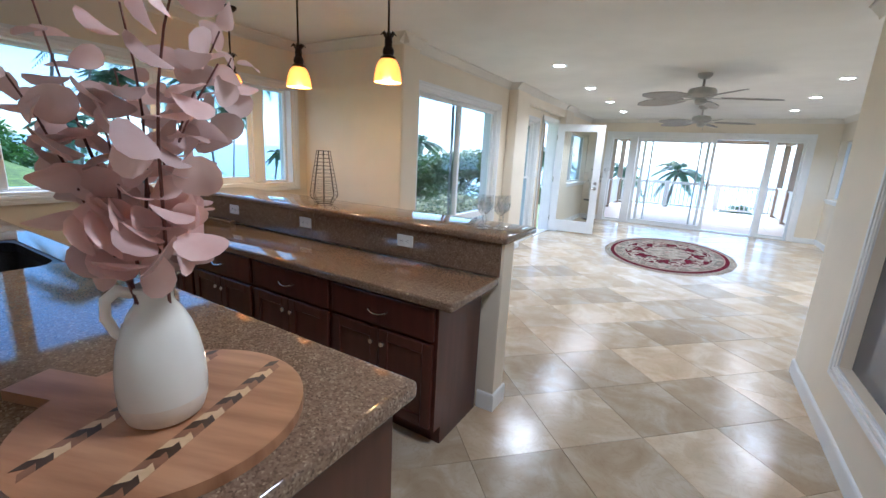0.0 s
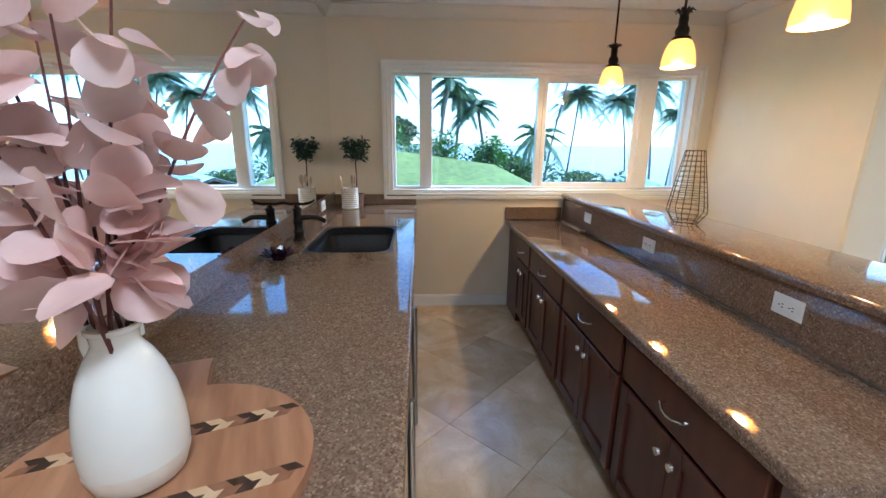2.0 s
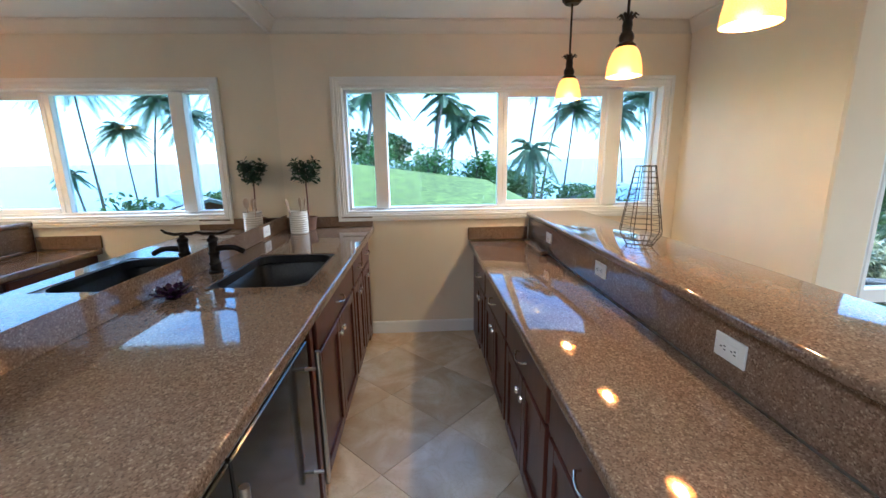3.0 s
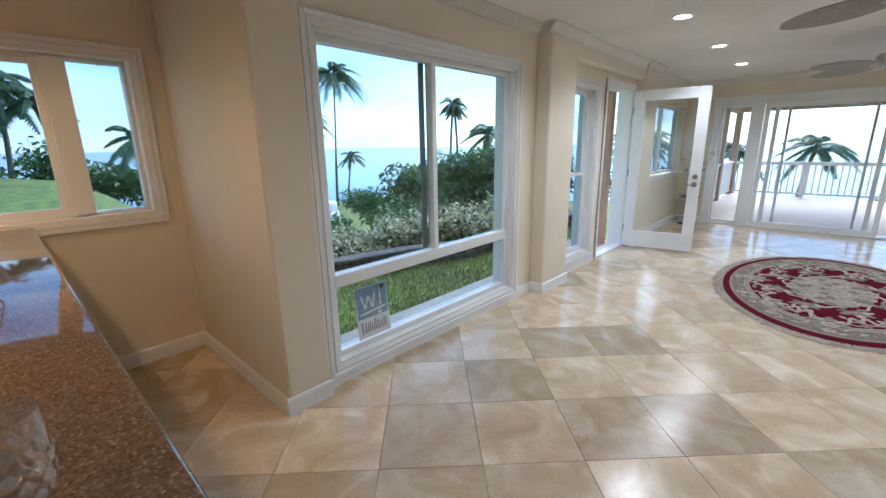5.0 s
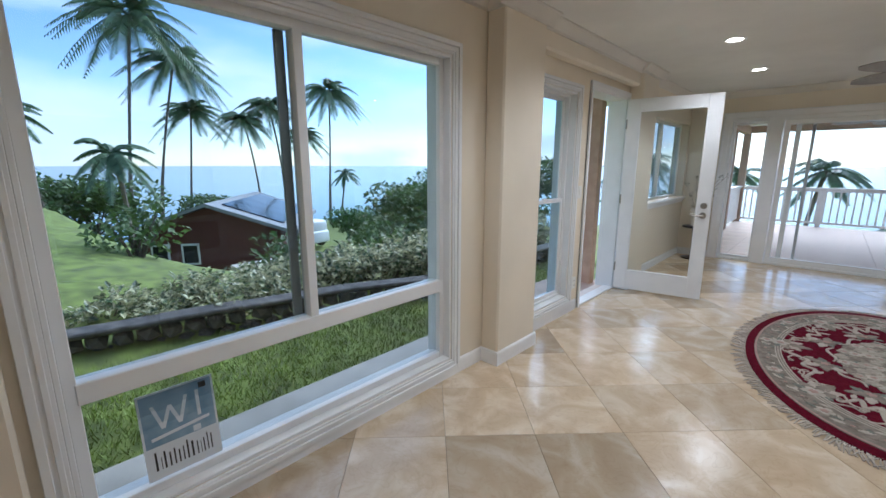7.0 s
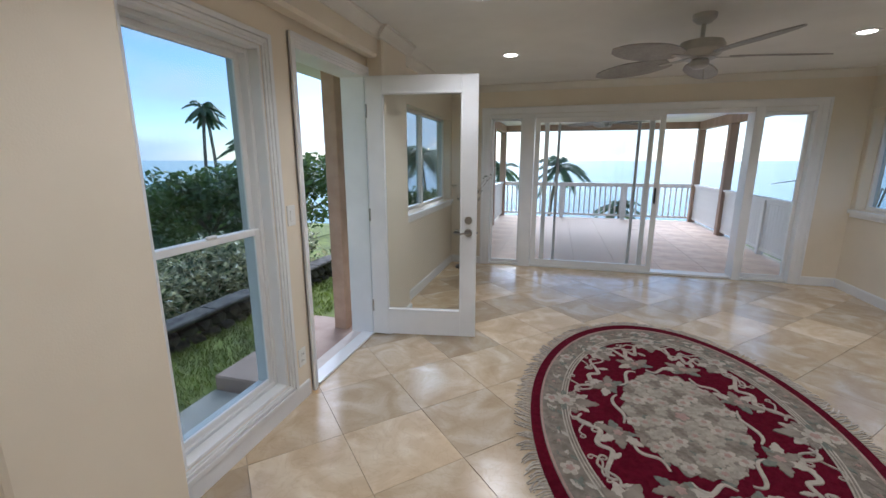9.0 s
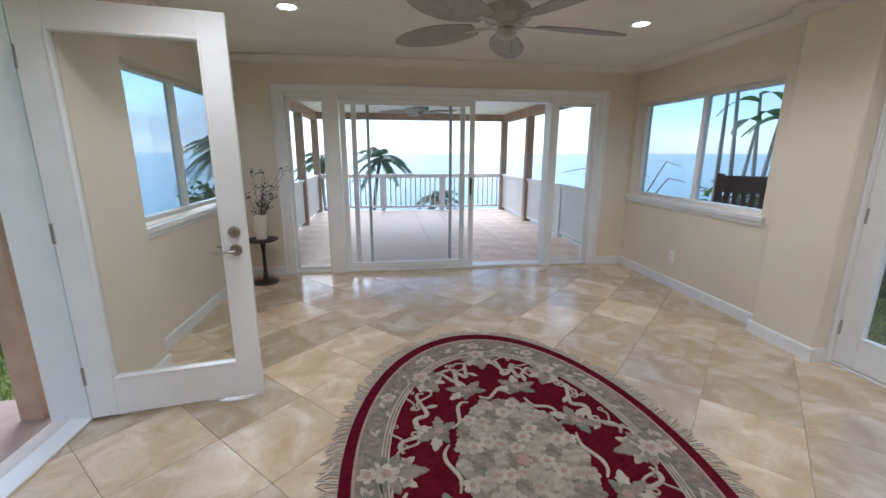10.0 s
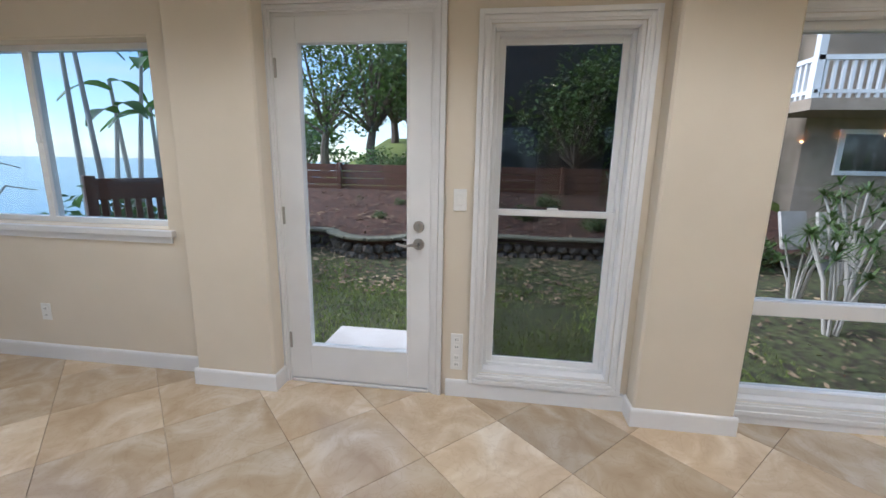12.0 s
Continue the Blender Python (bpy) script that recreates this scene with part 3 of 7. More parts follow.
# sliding doors to the lanai
sd = tagged(new("door_3"), "white sliding glass doors with fixed side lights, one panel open", "sliding door", kind="structure")
bm = bmesh.new()
for o0, o1, out in ((0, 0.085, 0.014), (0.060, 0.085, 0.026)):
    box(bm, -2.06 - o1, -2.06 - o0, YN - out, YN, 0, 2.075 + o1, 0.002)
    box(bm, 1.70 + o0, 1.70 + o1, YN - out, YN, 0, 2.075 + o1, 0.002)
    box(bm, -2.06 - o0, 1.70 + o0, YN - out, YN, 2.075 + o0, 2.075 + o1, 0.002)
part("casing", bm, WHITE, sd)
for a, b in ((-2.06, -2.02), (-1.60, -1.44), (1.06, 1.16), (1.66, 1.70)):
    part("post", boxes((a, b, YN - 0.012, YN + WT, 0, 2.075), bevel=0.003), WHITE, sd)
part("head", boxes((-2.02, 1.66, YN + 0.01, YN + WT, 2.02, 2.075), bevel=0.003), WHITE, sd)
part("track", boxes((-2.02, 1.66, YN + 0.02, YN + WT - 0.002, 0.0, 0.028), bevel=0.004), VINYL, sd, "white sill track")


def slider_panel(x0, x1, y, material, stile, dark=False):
    bm = bmesh.new()
    for a, b, c, d in ((x0, x0 + stile, 0.03, 2.02), (x1 - stile, x1, 0.03, 2.02), (x0 + stile, x1 - stile, 0.03, 0.03 + stile * 1.2), (x0 + stile, x1 - stile, 2.02 - stile, 2.02)):
        box(bm, a, b, y - 0.015, y + 0.015, c, d, 0.003)
    s = part("screen_panel" if dark else "sliding_panel", bm, material, sd)
    p = part("pane", boxes((x0 + stile - 0.004, x1 - stile + 0.004, y - 0.003, y + 0.003, 0.03 + stile, 2.02 - stile + 0.004)), SCREEN if dark else SLIDER_E if stile > 0.05 else GLASS, s)
    p.visible_shadow = False
    return s


slider_panel(-2.02, -1.60, YN + 0.10, VINYL, 0.03)
slider_panel(1.16, 1.66, YN + 0.10, VINYL, 0.035)
slider_panel(-1.43, 0.14, YN + 0.055, VINYL, 0.062)
slider_panel(-1.31, 0.03, YN + 0.105, VINYL, 0.058)
slider_panel(-1.14, -0.12, YN + 0.15, mat("grey_aluminium", (0.74, 0.75, 0.74), 0.4, 0.1), 0.035, True)
part("pull_handle", boxes((0.085, 0.105, YN + 0.012, YN + 0.04, 0.93, 1.13), bevel=0.004), DARK, sd, "black pull handle")

# ---- outdoors ----
GRASS = noise_mix(mat("lawn_soil", rough=0.9), (0.085, 0.105, 0.022), (0.19, 0.235, 0.042), 5, detail=9, bump=0.6, bump_scale=60)
SEA = noise_mix(mat("sea_water", rough=0.18), (0.045, 0.13, 0.20), (0.07, 0.17, 0.25), 0.02, bump=0.3, bump_scale=0.6)


def ground_z(x, y):
    """Height of the land: level by the house, falling to the shore in the west and north, rising to the east."""
    z = -0.28
    w = max(0.0, -x - 6.2)
    z -= min(w * 0.27, 3.85) + max(0.0, w - 33) * 0.25
    n = max(0.0, y - 15.5) if x > -14 else max(0.0, y - 15.5) * max(0.0, (x + 20) / 6) + max(0.0, y - 38) * 0.5
    z -= min(n * 0.35, 9.0)
    if x > 9.7 and y < 14:
        z = 0.55 + min((x - 9.7) * 0.22, 2.0)
    if x < -5:
        near = max(x, -16.0)
        bank = -0.1 + (-near - 5) * (0.115 - 0.012 * (max(y, -9.0) + 0.2)) - max(0.0, -x - 16.0) * 0.24
        s = min(max((y - 3.5) / 5.0, 0.0), 1.0)
        s = s * s * (3 - 2 * s)
        z = bank * (1 - s) + z * s
    return z


def sheet(xs, ys, zf):
    bm = bmesh.new()
    grid = [[bm.verts.new((x, y, zf(x, y))) for x in xs] for y in ys]
    for a in range(len(ys) - 1):
        for b in range(len(xs) - 1):
            bm.faces.new((grid[a][b], grid[a][b + 1], grid[a + 1][b + 1], grid[a + 1][b]))
    return bm


xs = [-70, -60, -55, -50, -46, -42, -38, -34, -30, -26, -22, -18, -16, -14.5, -13, -11, -9.5, -8, -6.5, -5, -3, 0, 3, 5, 6.5, 7.2, 8, 9, 9.7, 9.95, 11.5, 13, 15, 18, 24, 34, 60]
ys = [-80, -60, -45, -35, -26, -20, -14, -10, -8, -6, -4, -2, 0, 1.2, 2.4, 3.5, 4.5, 5.5, 6.5, 7.5, 8.5, 10, 12, 14, 15.5, 17, 19, 22, 26, 32, 42, 60]
setting("ground", sheet(xs, ys, lambda x, y: min(ground_z(x, y), -0.28) if -4.2 < x < 9.6 and y < 16 else ground_z(x, y)), GRASS, "green lawn sloping from the house to the shore", "ground", True)
setting("water", boxes((-4800, 4800, -4800, 4800, -9.2, -9.0)), SEA, "calm blue-grey sea reaching the horizon", "sea")


# ---- kitchen ----
WOOD_LIGHT = noise_mix(mat("acacia_wood", rough=0.32), (0.30, 0.135, 0.062), (0.47, 0.245, 0.125), 9, detail=6, stretch=(0.35, 3.0, 1), bump=0.06, bump_scale=40)
CERAMIC = noise_mix(mat("cream_glaze", rough=0.1), (0.74, 0.71, 0.64), (0.79, 0.76, 0.69), 4)
CERAMIC_RAW = noise_mix(mat("bare_stoneware", rough=0.6), (0.66, 0.58, 0.48), (0.72, 0.64, 0.54), 30)
STEM = noise_mix(mat("brown_stem", rough=0.7), (0.10, 0.035, 0.030), (0.16, 0.055, 0.045), 20)
PETAL = noise_mix(mat("pink_leaf", rough=0.6, Subsurface_Weight=0.0), (0.70, 0.47, 0.43), (0.87, 0.69, 0.64), 9, island=True)
DARKLEAF = noise_mix(mat("topiary_leaf", rough=0.5), (0.022, 0.055, 0.035), (0.050, 0.095, 0.055), 20, island=True)
MAPLE = noise_mix(mat("utensil_wood", rough=0.5), (0.50, 0.38, 0.27), (0.60, 0.47, 0.34), 12)
PURPLE = noise_mix(mat("dark_purple_glass", rough=0.12), (0.018, 0.006, 0.020), (0.04, 0.013, 0.038), 15)


def rounded_slab(x0, x1, y0, y1, z0, z1, r=0.012):
    return box(bmesh.new(), x0, x1, y0, y1, z0, z1, r, 3)


def outlet(at, turn, double=True, size=0.118):
    """A plate facing +y before its turn."""
    o = thing("wall_outlet", "ivory duplex outlet with its plate on the backsplash" if double else "ivory switch plate on the wall", "outlet", at=at, turn=turn)
    w, h = (size, 0.072) if double else (0.072, 0.118)
    part("plate", box(bmesh.new(), -w / 2, w / 2, 0, 0.007, -h / 2, h / 2, 0.003, 2), IVORY, o)
    if double:
        part("socket", box(bmesh.new(), -0.036, 0.036, 0.007, 0.010, -0.018, 0.018, 0.002), IVORY, o)
        for sx in (-0.020, 0.020):
            for dx, dz in ((-0.006, 0.005), (-0.006, -0.006), (0.007, 0.0)):
                part("slot", box(bmesh.new(), sx + dx - 0.004, sx + dx + 0.004, 0.0098, 0.0106, dz - 0.0016, dz + 0.0016), DARK, o)
    else:
        part("rocker", box(bmesh.new(), -0.017, 0.017, 0.007, 0.012, -0.033, 0.033, 0.003), IVORY, o)
    return o


def bow_pull(parent, x, y, z, f, upright=False):
    bm = bmesh.new()
    k = 0.055
    pts = [(-k, 0.0), (-k * 0.96, 0.018), (-k * 0.5, 0.027), (0, 0.030), (k * 0.5, 0.027), (k * 0.96, 0.018), (k, 0.0)]
    pipe(bm, [(x + u, y + f * o, z - 0.012 * (1 - (u / k) ** 2)) for u, o in pts], [0.0055, 0.005, 0.0045, 0.0045, 0.0045, 0.005, 0.0055], 8)
    part("pull", bm, CHROME, parent, "brushed nickel bow pull", True)


def knob(parent, x, y, z, f):
    bm = bmesh.new()
    tube(bm, (x, y, z), (x, y + f * 0.014, z), 0.006, 0.005, 10)
    tube(bm, (x, y + f * 0.014, z), (x, y + f * 0.022, z), 0.015, 0.013, 14)
    part("knob", bm, CHROME, parent, "brushed nickel knob", True)


def shaker(x0, x1, z0, z1, y, f, rail=0.055):
    """A framed door or drawer front on the plane y, proud towards f."""
    bm = bmesh.new()
    a, b = sorted((y, y + f * 0.020))
    if z1 - z0 < 0.19:
        box(bm, x0, x1, a, b, z0, z1, 0.005, 2)
        return bm
    box(bm, x0, x0 + rail, a, b, z0, z1, 0.003)
    box(bm, x1 - rail, x1, a, b, z0, z1, 0.003)
    box(bm, x0 + rail, x1 - rail, a, b, z0, z0 + rail, 0.003)
    box(bm, x0 + rail, x1 - rail, a, b, z1 - rail, z1, 0.003)
    c, d = sorted((y, y + f * 0.009))
    box(bm, x0 + rail - 0.004, x1 - rail + 0.004, c, d, z0 + rail - 0.004, z1 - rail + 0.004)
    return bm


def base_cabinet(x0, x1, back, front, top, f, label, group, drawer=True, doors=2, open_top=False):
    """A base cabinet from the plane back to the plane front; its doors face f along y."""
    c = thing("base_cabinet", label, "cabinet", group, at=((x0 + x1) / 2, (back + front) / 2, 0))
    ox, oy = -(x0 + x1) / 2, -(back + front) / 2
    y0, y1 = sorted((back + oy, front + oy))
    part("body", boxes((x0 + ox, x1 + ox, y0, y1, 0.10, top)) if not open_top else boxes((x0 + ox, x1 + ox, y0, y1, 0.10, 0.64), (x0 + ox, x1 + ox, y1 - 0.02, y1, 0.64, top), (x0 + ox, x0 + ox + 0.018, y0, y1 - 0.02, 0.64, top), (x1 + ox - 0.018, x1 + ox, y0, y1 - 0.02, 0.64, top)), CABINET, c)
    k0, k1 = sorted((back + oy, front + oy - f * 0.06))
    part("toe_kick", boxes((x0 + ox, x1 + ox, k0, k1, 0.0, 0.10)), CABINET, c)
    fy = front + oy
    dz = top - 0.185
    if drawer:
        d = part("drawer_front", shaker(x0 + ox + 0.016, x1 + ox - 0.016, dz + 0.012, top - 0.012, fy, f), CABINET, c)
        bow_pull(d, (x0 + x1) / 2 + ox, fy + f * 0.020, (dz + top) / 2, f)
    ztop = dz if drawer else top - 0.012
    w = (x1 - x0 - 0.032) / doors
    for n in range(doors):
        a = x0 + ox + 0.016 + n * w
        d = part("door", shaker(a + 0.002, a + w - 0.002, 0.118, ztop - 0.006, fy, f), CABINET, c)
        kx = a + w - 0.035 if (n == 0 and doors > 1) else a + 0.035
        knob(d, kx, fy + f * 0.020, ztop - 0.075, f)
    return c


# peninsula: low cabinets, counter, backsplash, knee wall and raised bar
PEN_TOP = 0.795
G1, G2 = "peninsula cabinets", "sink counter cabinets"
for a, b in ((-0.985, -1.665), (-1.665, -2.345), (-2.345, -3.025), (-3.025, -3.435)):
    base_cabinet(b + 0.001, a - 0.001, 1.955, 1.515, PEN_TOP - 0.045, -1, "dark cherry base cabinet with drawer over two doors", G1)
tagged(part("cabinet_filler", boxes((XK + 0.016, -3.437, 1.517, 1.955, 0.0, PEN_TOP - 0.045), bevel=0.002), CABINET), "dark cherry filler panel against the wall", "cabinet")
tagged(part("worktop", rounded_slab(XK + 0.002, -0.90, 1.475, 1.974, PEN_TOP - 0.045, PEN_TOP), QUARTZ, smooth=True), "polished brown speckled quartz worktop of the peninsula", "worktop")
tagged(part("backsplash", boxes((XK + 0.003, -0.905, 1.974, 1.990, PEN_TOP + 0.0, 0.980), bevel=0.002), QUARTZ), "brown speckled quartz backsplash under the bar", "backsplash")
tagged(part("end_splash", boxes((XK, XK + 0.02, 1.47, 1.96, PEN_TOP + 0.001, 0.90), bevel=0.003), QUARTZ), "short brown quartz splash against the wall", "backsplash")
setting("wall_knee", boxes((XK, -0.89, 1.991, 2.125, 0, 0.978), bevel=0.003), PAINT, "cream painted knee wall carrying the bar", "wall")
trim_run("baseboard", BASE, 1.985 - T, 2.125 + T, "y", -0.89, 1, B)
trim_run("baseboard", BASE, XK, -0.89, "x", 2.125, 1, B)
trim_run("baseboard", BASE, -0.984, -0.89, "x", 1.985, -1, B)
bm = rounded_slab(XK + 0.002, -0.865, 1.95, 2.42, 0.982, 1.022, 0.014)
tagged(part("bar_counter", bm, QUARTZ, smooth=True), "polished brown speckled quartz raised bar top", "bar top")
for x, sz in ((-1.525, 0.118), (-2.40, 0.118), (-3.24, 0.118)):
    outlet((x, 1.974, 0.905), 180)
tagged(part("quartz_offcut", boxes((-3.62, -3.20, 1.90, 1.955, PEN_TOP + 0.001, PEN_TOP + 0.022), bevel=0.003), QUARTZ), "narrow loose quartz strip lying on the worktop", "stone strip")

# sink run
CT = 0.925
for a, b, dr in ((-3.655, -3.27, True), (-3.27, -2.88, True), (-2.88, -1.99, True)):
    base_cabinet(a + 0.001, b - 0.001, 0.03, 0.655, CT - 0.045, 1, "dark cherry base cabinet beneath the sink counter", G2, open_top=a < -2.5 and b > -2.5)
tagged(part("cabinet_filler", boxes((XK + 0.016, -3.656, 0.03, 0.652, 0.0, CT - 0.045), bevel=0.002), CABINET), "dark cherry filler panel against the wall", "cabinet")
tagged(part("counter_gable", boxes((-0.615, -0.575, 0.0, 0.655, 0.0, CT - 0.045), bevel=0.003), CABINET), "dark cherry end panel of the sink counter", "panel")
tagged(part("dividing_panel", boxes((-1.988, -1.945, 0.03, 0.665, 0.0, CT - 0.046), bevel=0.003), CABINET), "dark cherry upright panel beside the dishwasher", "panel")


def appliance(x0, x1, kind, label, handle_x):
    c = thing(kind, label, kind.replace("_", " "), at=((x0 + x1) / 2, 0.34, 0))
    w = (x1 - x0) / 2
    part("body", boxes((-w, w, -0.31, 0.28, 0.10, CT - 0.047), bevel=0.003), STEEL, c)
    part("plinth", boxes((-w, w, -0.31, 0.22, 0.0, 0.10)), DARK, c)
    d = part("door", boxes((-w + 0.004, w - 0.004, 0.281, 0.318, 0.11, CT - 0.13), bevel=0.004), FRIDGE, c, "black glass door")
    part("control_strip", boxes((-w + 0.004, w - 0.004, 0.281, 0.312, CT - 0.127, CT - 0.052), bevel=0.004), STEEL, c, "brushed steel strip")
    bm = bmesh.new()
    tube(bm, (handle_x, 0.368, 0.22), (handle_x, 0.368, CT - 0.15), 0.011, seg=14)
    for z in (0.27, CT - 0.22):
        tube(bm, (handle_x, 0.318, z), (handle_x, 0.368, z), 0.007, seg=10)
    part("handle", bm, STEEL, d, "brushed steel bar handle", True)
    return c


appliance(-1.943, -1.30, "dishwasher", "black-fronted dishwasher with a steel strip", -0.26)
appliance(-1.298, -0.617, "wine_cooler", "black glass wine cooler with upright steel handles", -0.29)

# worktop with the sink cut out
SX0, SX1, SY0, SY1 = -2.84, -2.20, 0.165, 0.595
bm = bmesh.new()
for a in ((XK + 0.002, SX0, 0.003, 0.70), (SX1, -0.555, 0.003, 0.70), (SX0, SX1, 0.003, SY0), (SX0, SX1, SY1, 0.70)):
    box(bm, *a, CT - 0.045, CT)
bmesh.ops.remove_doubles(bm, verts=bm.verts, dist=0.0005)
top = part("worktop", bm, QUARTZ)
tagged(top, "polished brown speckled quartz worktop with a cut-out for the sink", "worktop")
part("nosing", rounded_slab(-0.575, -0.548, 0.003, 0.709, CT - 0.0455, CT + 0.0005, 0.011), QUARTZ, top, smooth=True)
part("nosing", rounded_slab(XK + 0.002, -0.548, 0.685, 0.709, CT - 0.0455, CT + 0.0005, 0.011), QUARTZ, top, smooth=True)
tagged(part("backsplash", boxes((XK + 0.003, -0.565, 0.0, 0.022, CT + 0.0, 1.032), bevel=0.002), QUARTZ), "brown speckled quartz backsplash below the mirror", "backsplash")
tagged(part("end_splash", boxes((XK, XK + 0.02, 0.023, 0.70, CT + 0.001, 1.01), bevel=0.003), QUARTZ), "short brown quartz splash against the wall", "backsplash")
outlet((-1.245, 0.022, 0.985), 0)
outlet((-3.34, 0.022, 0.98), 0)

sink = thing("kitchen_sink", "black composite undermount sink with a curved rim", "sink", at=((SX0 + SX1) / 2, (SY0 + SY1) / 2, CT))


def rounded_rect(w, h, r, n=6):
    pts = []
    for cx, cy, a0 in ((w - r, h - r, 0), (-w + r, h - r, 90), (-w + r, -h + r, 180), (w - r, -h + r, 270)):
        for k in range(n + 1):
            a = radians(a0 + 90 * k / n)
            pts.append((cx + r * math.cos(a), cy + r * math.sin(a)))
    return pts


bm = bmesh.new()
rings = []
for w, h, r, z in ((0.345, 0.24, 0.02, -0.046), (0.322, 0.217, 0.05, -0.046), (0.315, 0.21, 0.06, -0.055), (0.300, 0.195, 0.07, -0.20), (0.26, 0.155, 0.06, -0.225), (0.03, 0.03, 0.02, -0.232)):
    rings.append([bm.verts.new((x, y, z)) for x, y in rounded_rect(w, h, r)])
for r0, r1 in zip(rings, rings[1:]):
    for a in range(len(r0)):
        b = (a + 1) % len(r0)
        bm.faces.new((r0[a], r0[b], r1[b], r1[a]))
bm.faces.new(rings[-1])
part("basin", bm, BLACK, sink, smooth=True)
# the cut-out's rounded corners
bm = bmesh.new()
ring = rounded_rect(0.305, 0.20, 0.09, 8)
outer = []
for x, y in ring:
    k = max(abs(x) / 0.322, abs(y) / 0.217)
    outer.append((x / k, y / k))
lo = [[bm.verts.new((x, y, z)) for x, y in pts] for pts, z in ((outer, -0.044), (ring, -0.044), (ring, -0.004), (outer, -0.004))]
for r0, r1 in zip(lo, lo[1:] + lo[:1]):
    for a in range(len(ring)):
        b = (a + 1) % len(ring)
        bm.faces.new((r0[a], r0[b], r1[b], r1[a]))
part("rim", bm, BLACK, sink)
part("drain", tube(bmesh.new(), (0, 0, -0.234), (0, 0, -0.227), 0.04, seg=20), STEEL, sink, "steel drain")

fc = thing("faucet", "oil-rubbed bronze faucet with a lever on top and a waterfall spout", "faucet", at=(-2.477, 0.090, CT))
bm = lathe(bmesh.new(), [(0.0, 0), (0.034, 0), (0.034, 0.008), (0.026, 0.014), (0.024, 0.035), (0.028, 0.040), (0.028, 0.047), (0.023, 0.053), (0.022, 0.085), (0.027, 0.092), (0.027, 0.100), (0.022, 0.106), (0.021, 0.150), (0.026, 0.156), (0.024, 0.168), (0.014, 0.176), (0.012, 0.188), (0.0, 0.190)], 24)
part("column", bm, BRONZE, fc, smooth=True)
bm = bmesh.new()
pipe(bm, [(0, 0.015, 0.118), (0, 0.06, 0.122), (0, 0.10, 0.120), (0, 0.145, 0.098)], [0.015, 0.014, 0.013, 0.013], 12)
part("spout", bm, BRONZE, fc, smooth=True)
bm = bmesh.new()
for s in (-1, 1):
    pipe(bm, [(0, 0, 0.192), (0, s * 0.035, 0.190), (0, s * 0.075, 0.200), (0, s * 0.092, 0.214)], [0.008, 0.008, 0.007, 0.004], 10)
part("lever", bm, BRONZE, fc, smooth=True)

lotus = thing("lotus_candle_holder", "dark purple glass lotus candle holder on the worktop", "candle holder", at=(-2.085, 0.11, CT))
for ring_n, rad, tilt, size in ((7, 0.030, 62, 0.052), (8, 0.042, 38, 0.060), (9, 0.046, 14, 0.062)):
    for k in range(ring_n):
        a = 2 * math.pi * (k + 0.5 * (ring_n % 2)) / ring_n
        bm = bmesh.new()
        outline = [(0, -0.002), (0.25, -0.20), (0.6, -0.26), (0.85, -0.16), (1.0, 0.0), (0.85, 0.16), (0.6, 0.26), (0.25, 0.20)]
        vs0 = [bm.verts.new((u * size, v * size, 0.10 * size * (u ** 2) + 0.9 * abs(v) ** 2 * size)) for u, v in outline]
        vs1 = [bm.verts.new((u * size, v * size, 0.10 * size * (u ** 2) + 0.9 * abs(v) ** 2 * size + 0.003)) for u, v in outline]
        bm.faces.new(vs0[::-1])
        bm.faces.new(vs1)
        for q in range(8):
            bm.faces.new((vs0[q], vs0[(q + 1) % 8], vs1[(q + 1) % 8], vs1[q]))
        bmesh.ops.transform(bm, matrix=pose(0, 0, 0.008, 0, 0, math.degrees(a)) @ pose(rad * 0.45, 0, 0, 0, -tilt, 0), verts=bm.verts)
        part("petal", bm, PURPLE, lotus, smooth=True)
part("base", lathe(bmesh.new(), [(0, 0), (0.026, 0), (0.03, 0.006), (0.02, 0.012), (0, 0.012)], 20), PURPLE, lotus)

crock = thing("utensil_crock", "white ribbed ceramic crock with wooden utensils", "crock", at=(-3.56, 0.185, CT))
prof = [(0, 0), (0.060, 0), (0.064, 0.004)]
for k in range(9):
    prof += [(0.068, 0.010 + k * 0.016), (0.064, 0.018 + k * 0.016)]
prof += [(0.066, 0.16), (0.066, 0.166), (0.059, 0.166), (0.058, 0.012), (0, 0.012)]
part("pot", lathe(bmesh.new(), prof, 32), CERAMIC, crock, smooth=True)
for k, (dx, dy, lean) in enumerate(((0.02, -0.02, 14), (-0.025, 0.015, -16), (-0.005, 0.022, 8))):
    bm = bmesh.new()
    pipe(bm, [(0, 0, 0), (0, 0, 0.17), (0, 0, 0.20), (0, 0, 0.235), (0, 0, 0.255)], [0.006, 0.006, 0.018, 0.022, 0.008], 10)
    bmesh.ops.transform(bm, matrix=pose(dx, dy, 0.014, lean * 0.6, lean, 20 * k) @ Matrix.Diagonal((1, 0.45, 1, 1)), verts=bm.verts)
    part("utensil", bm, MAPLE, crock, "wooden spoon", True)


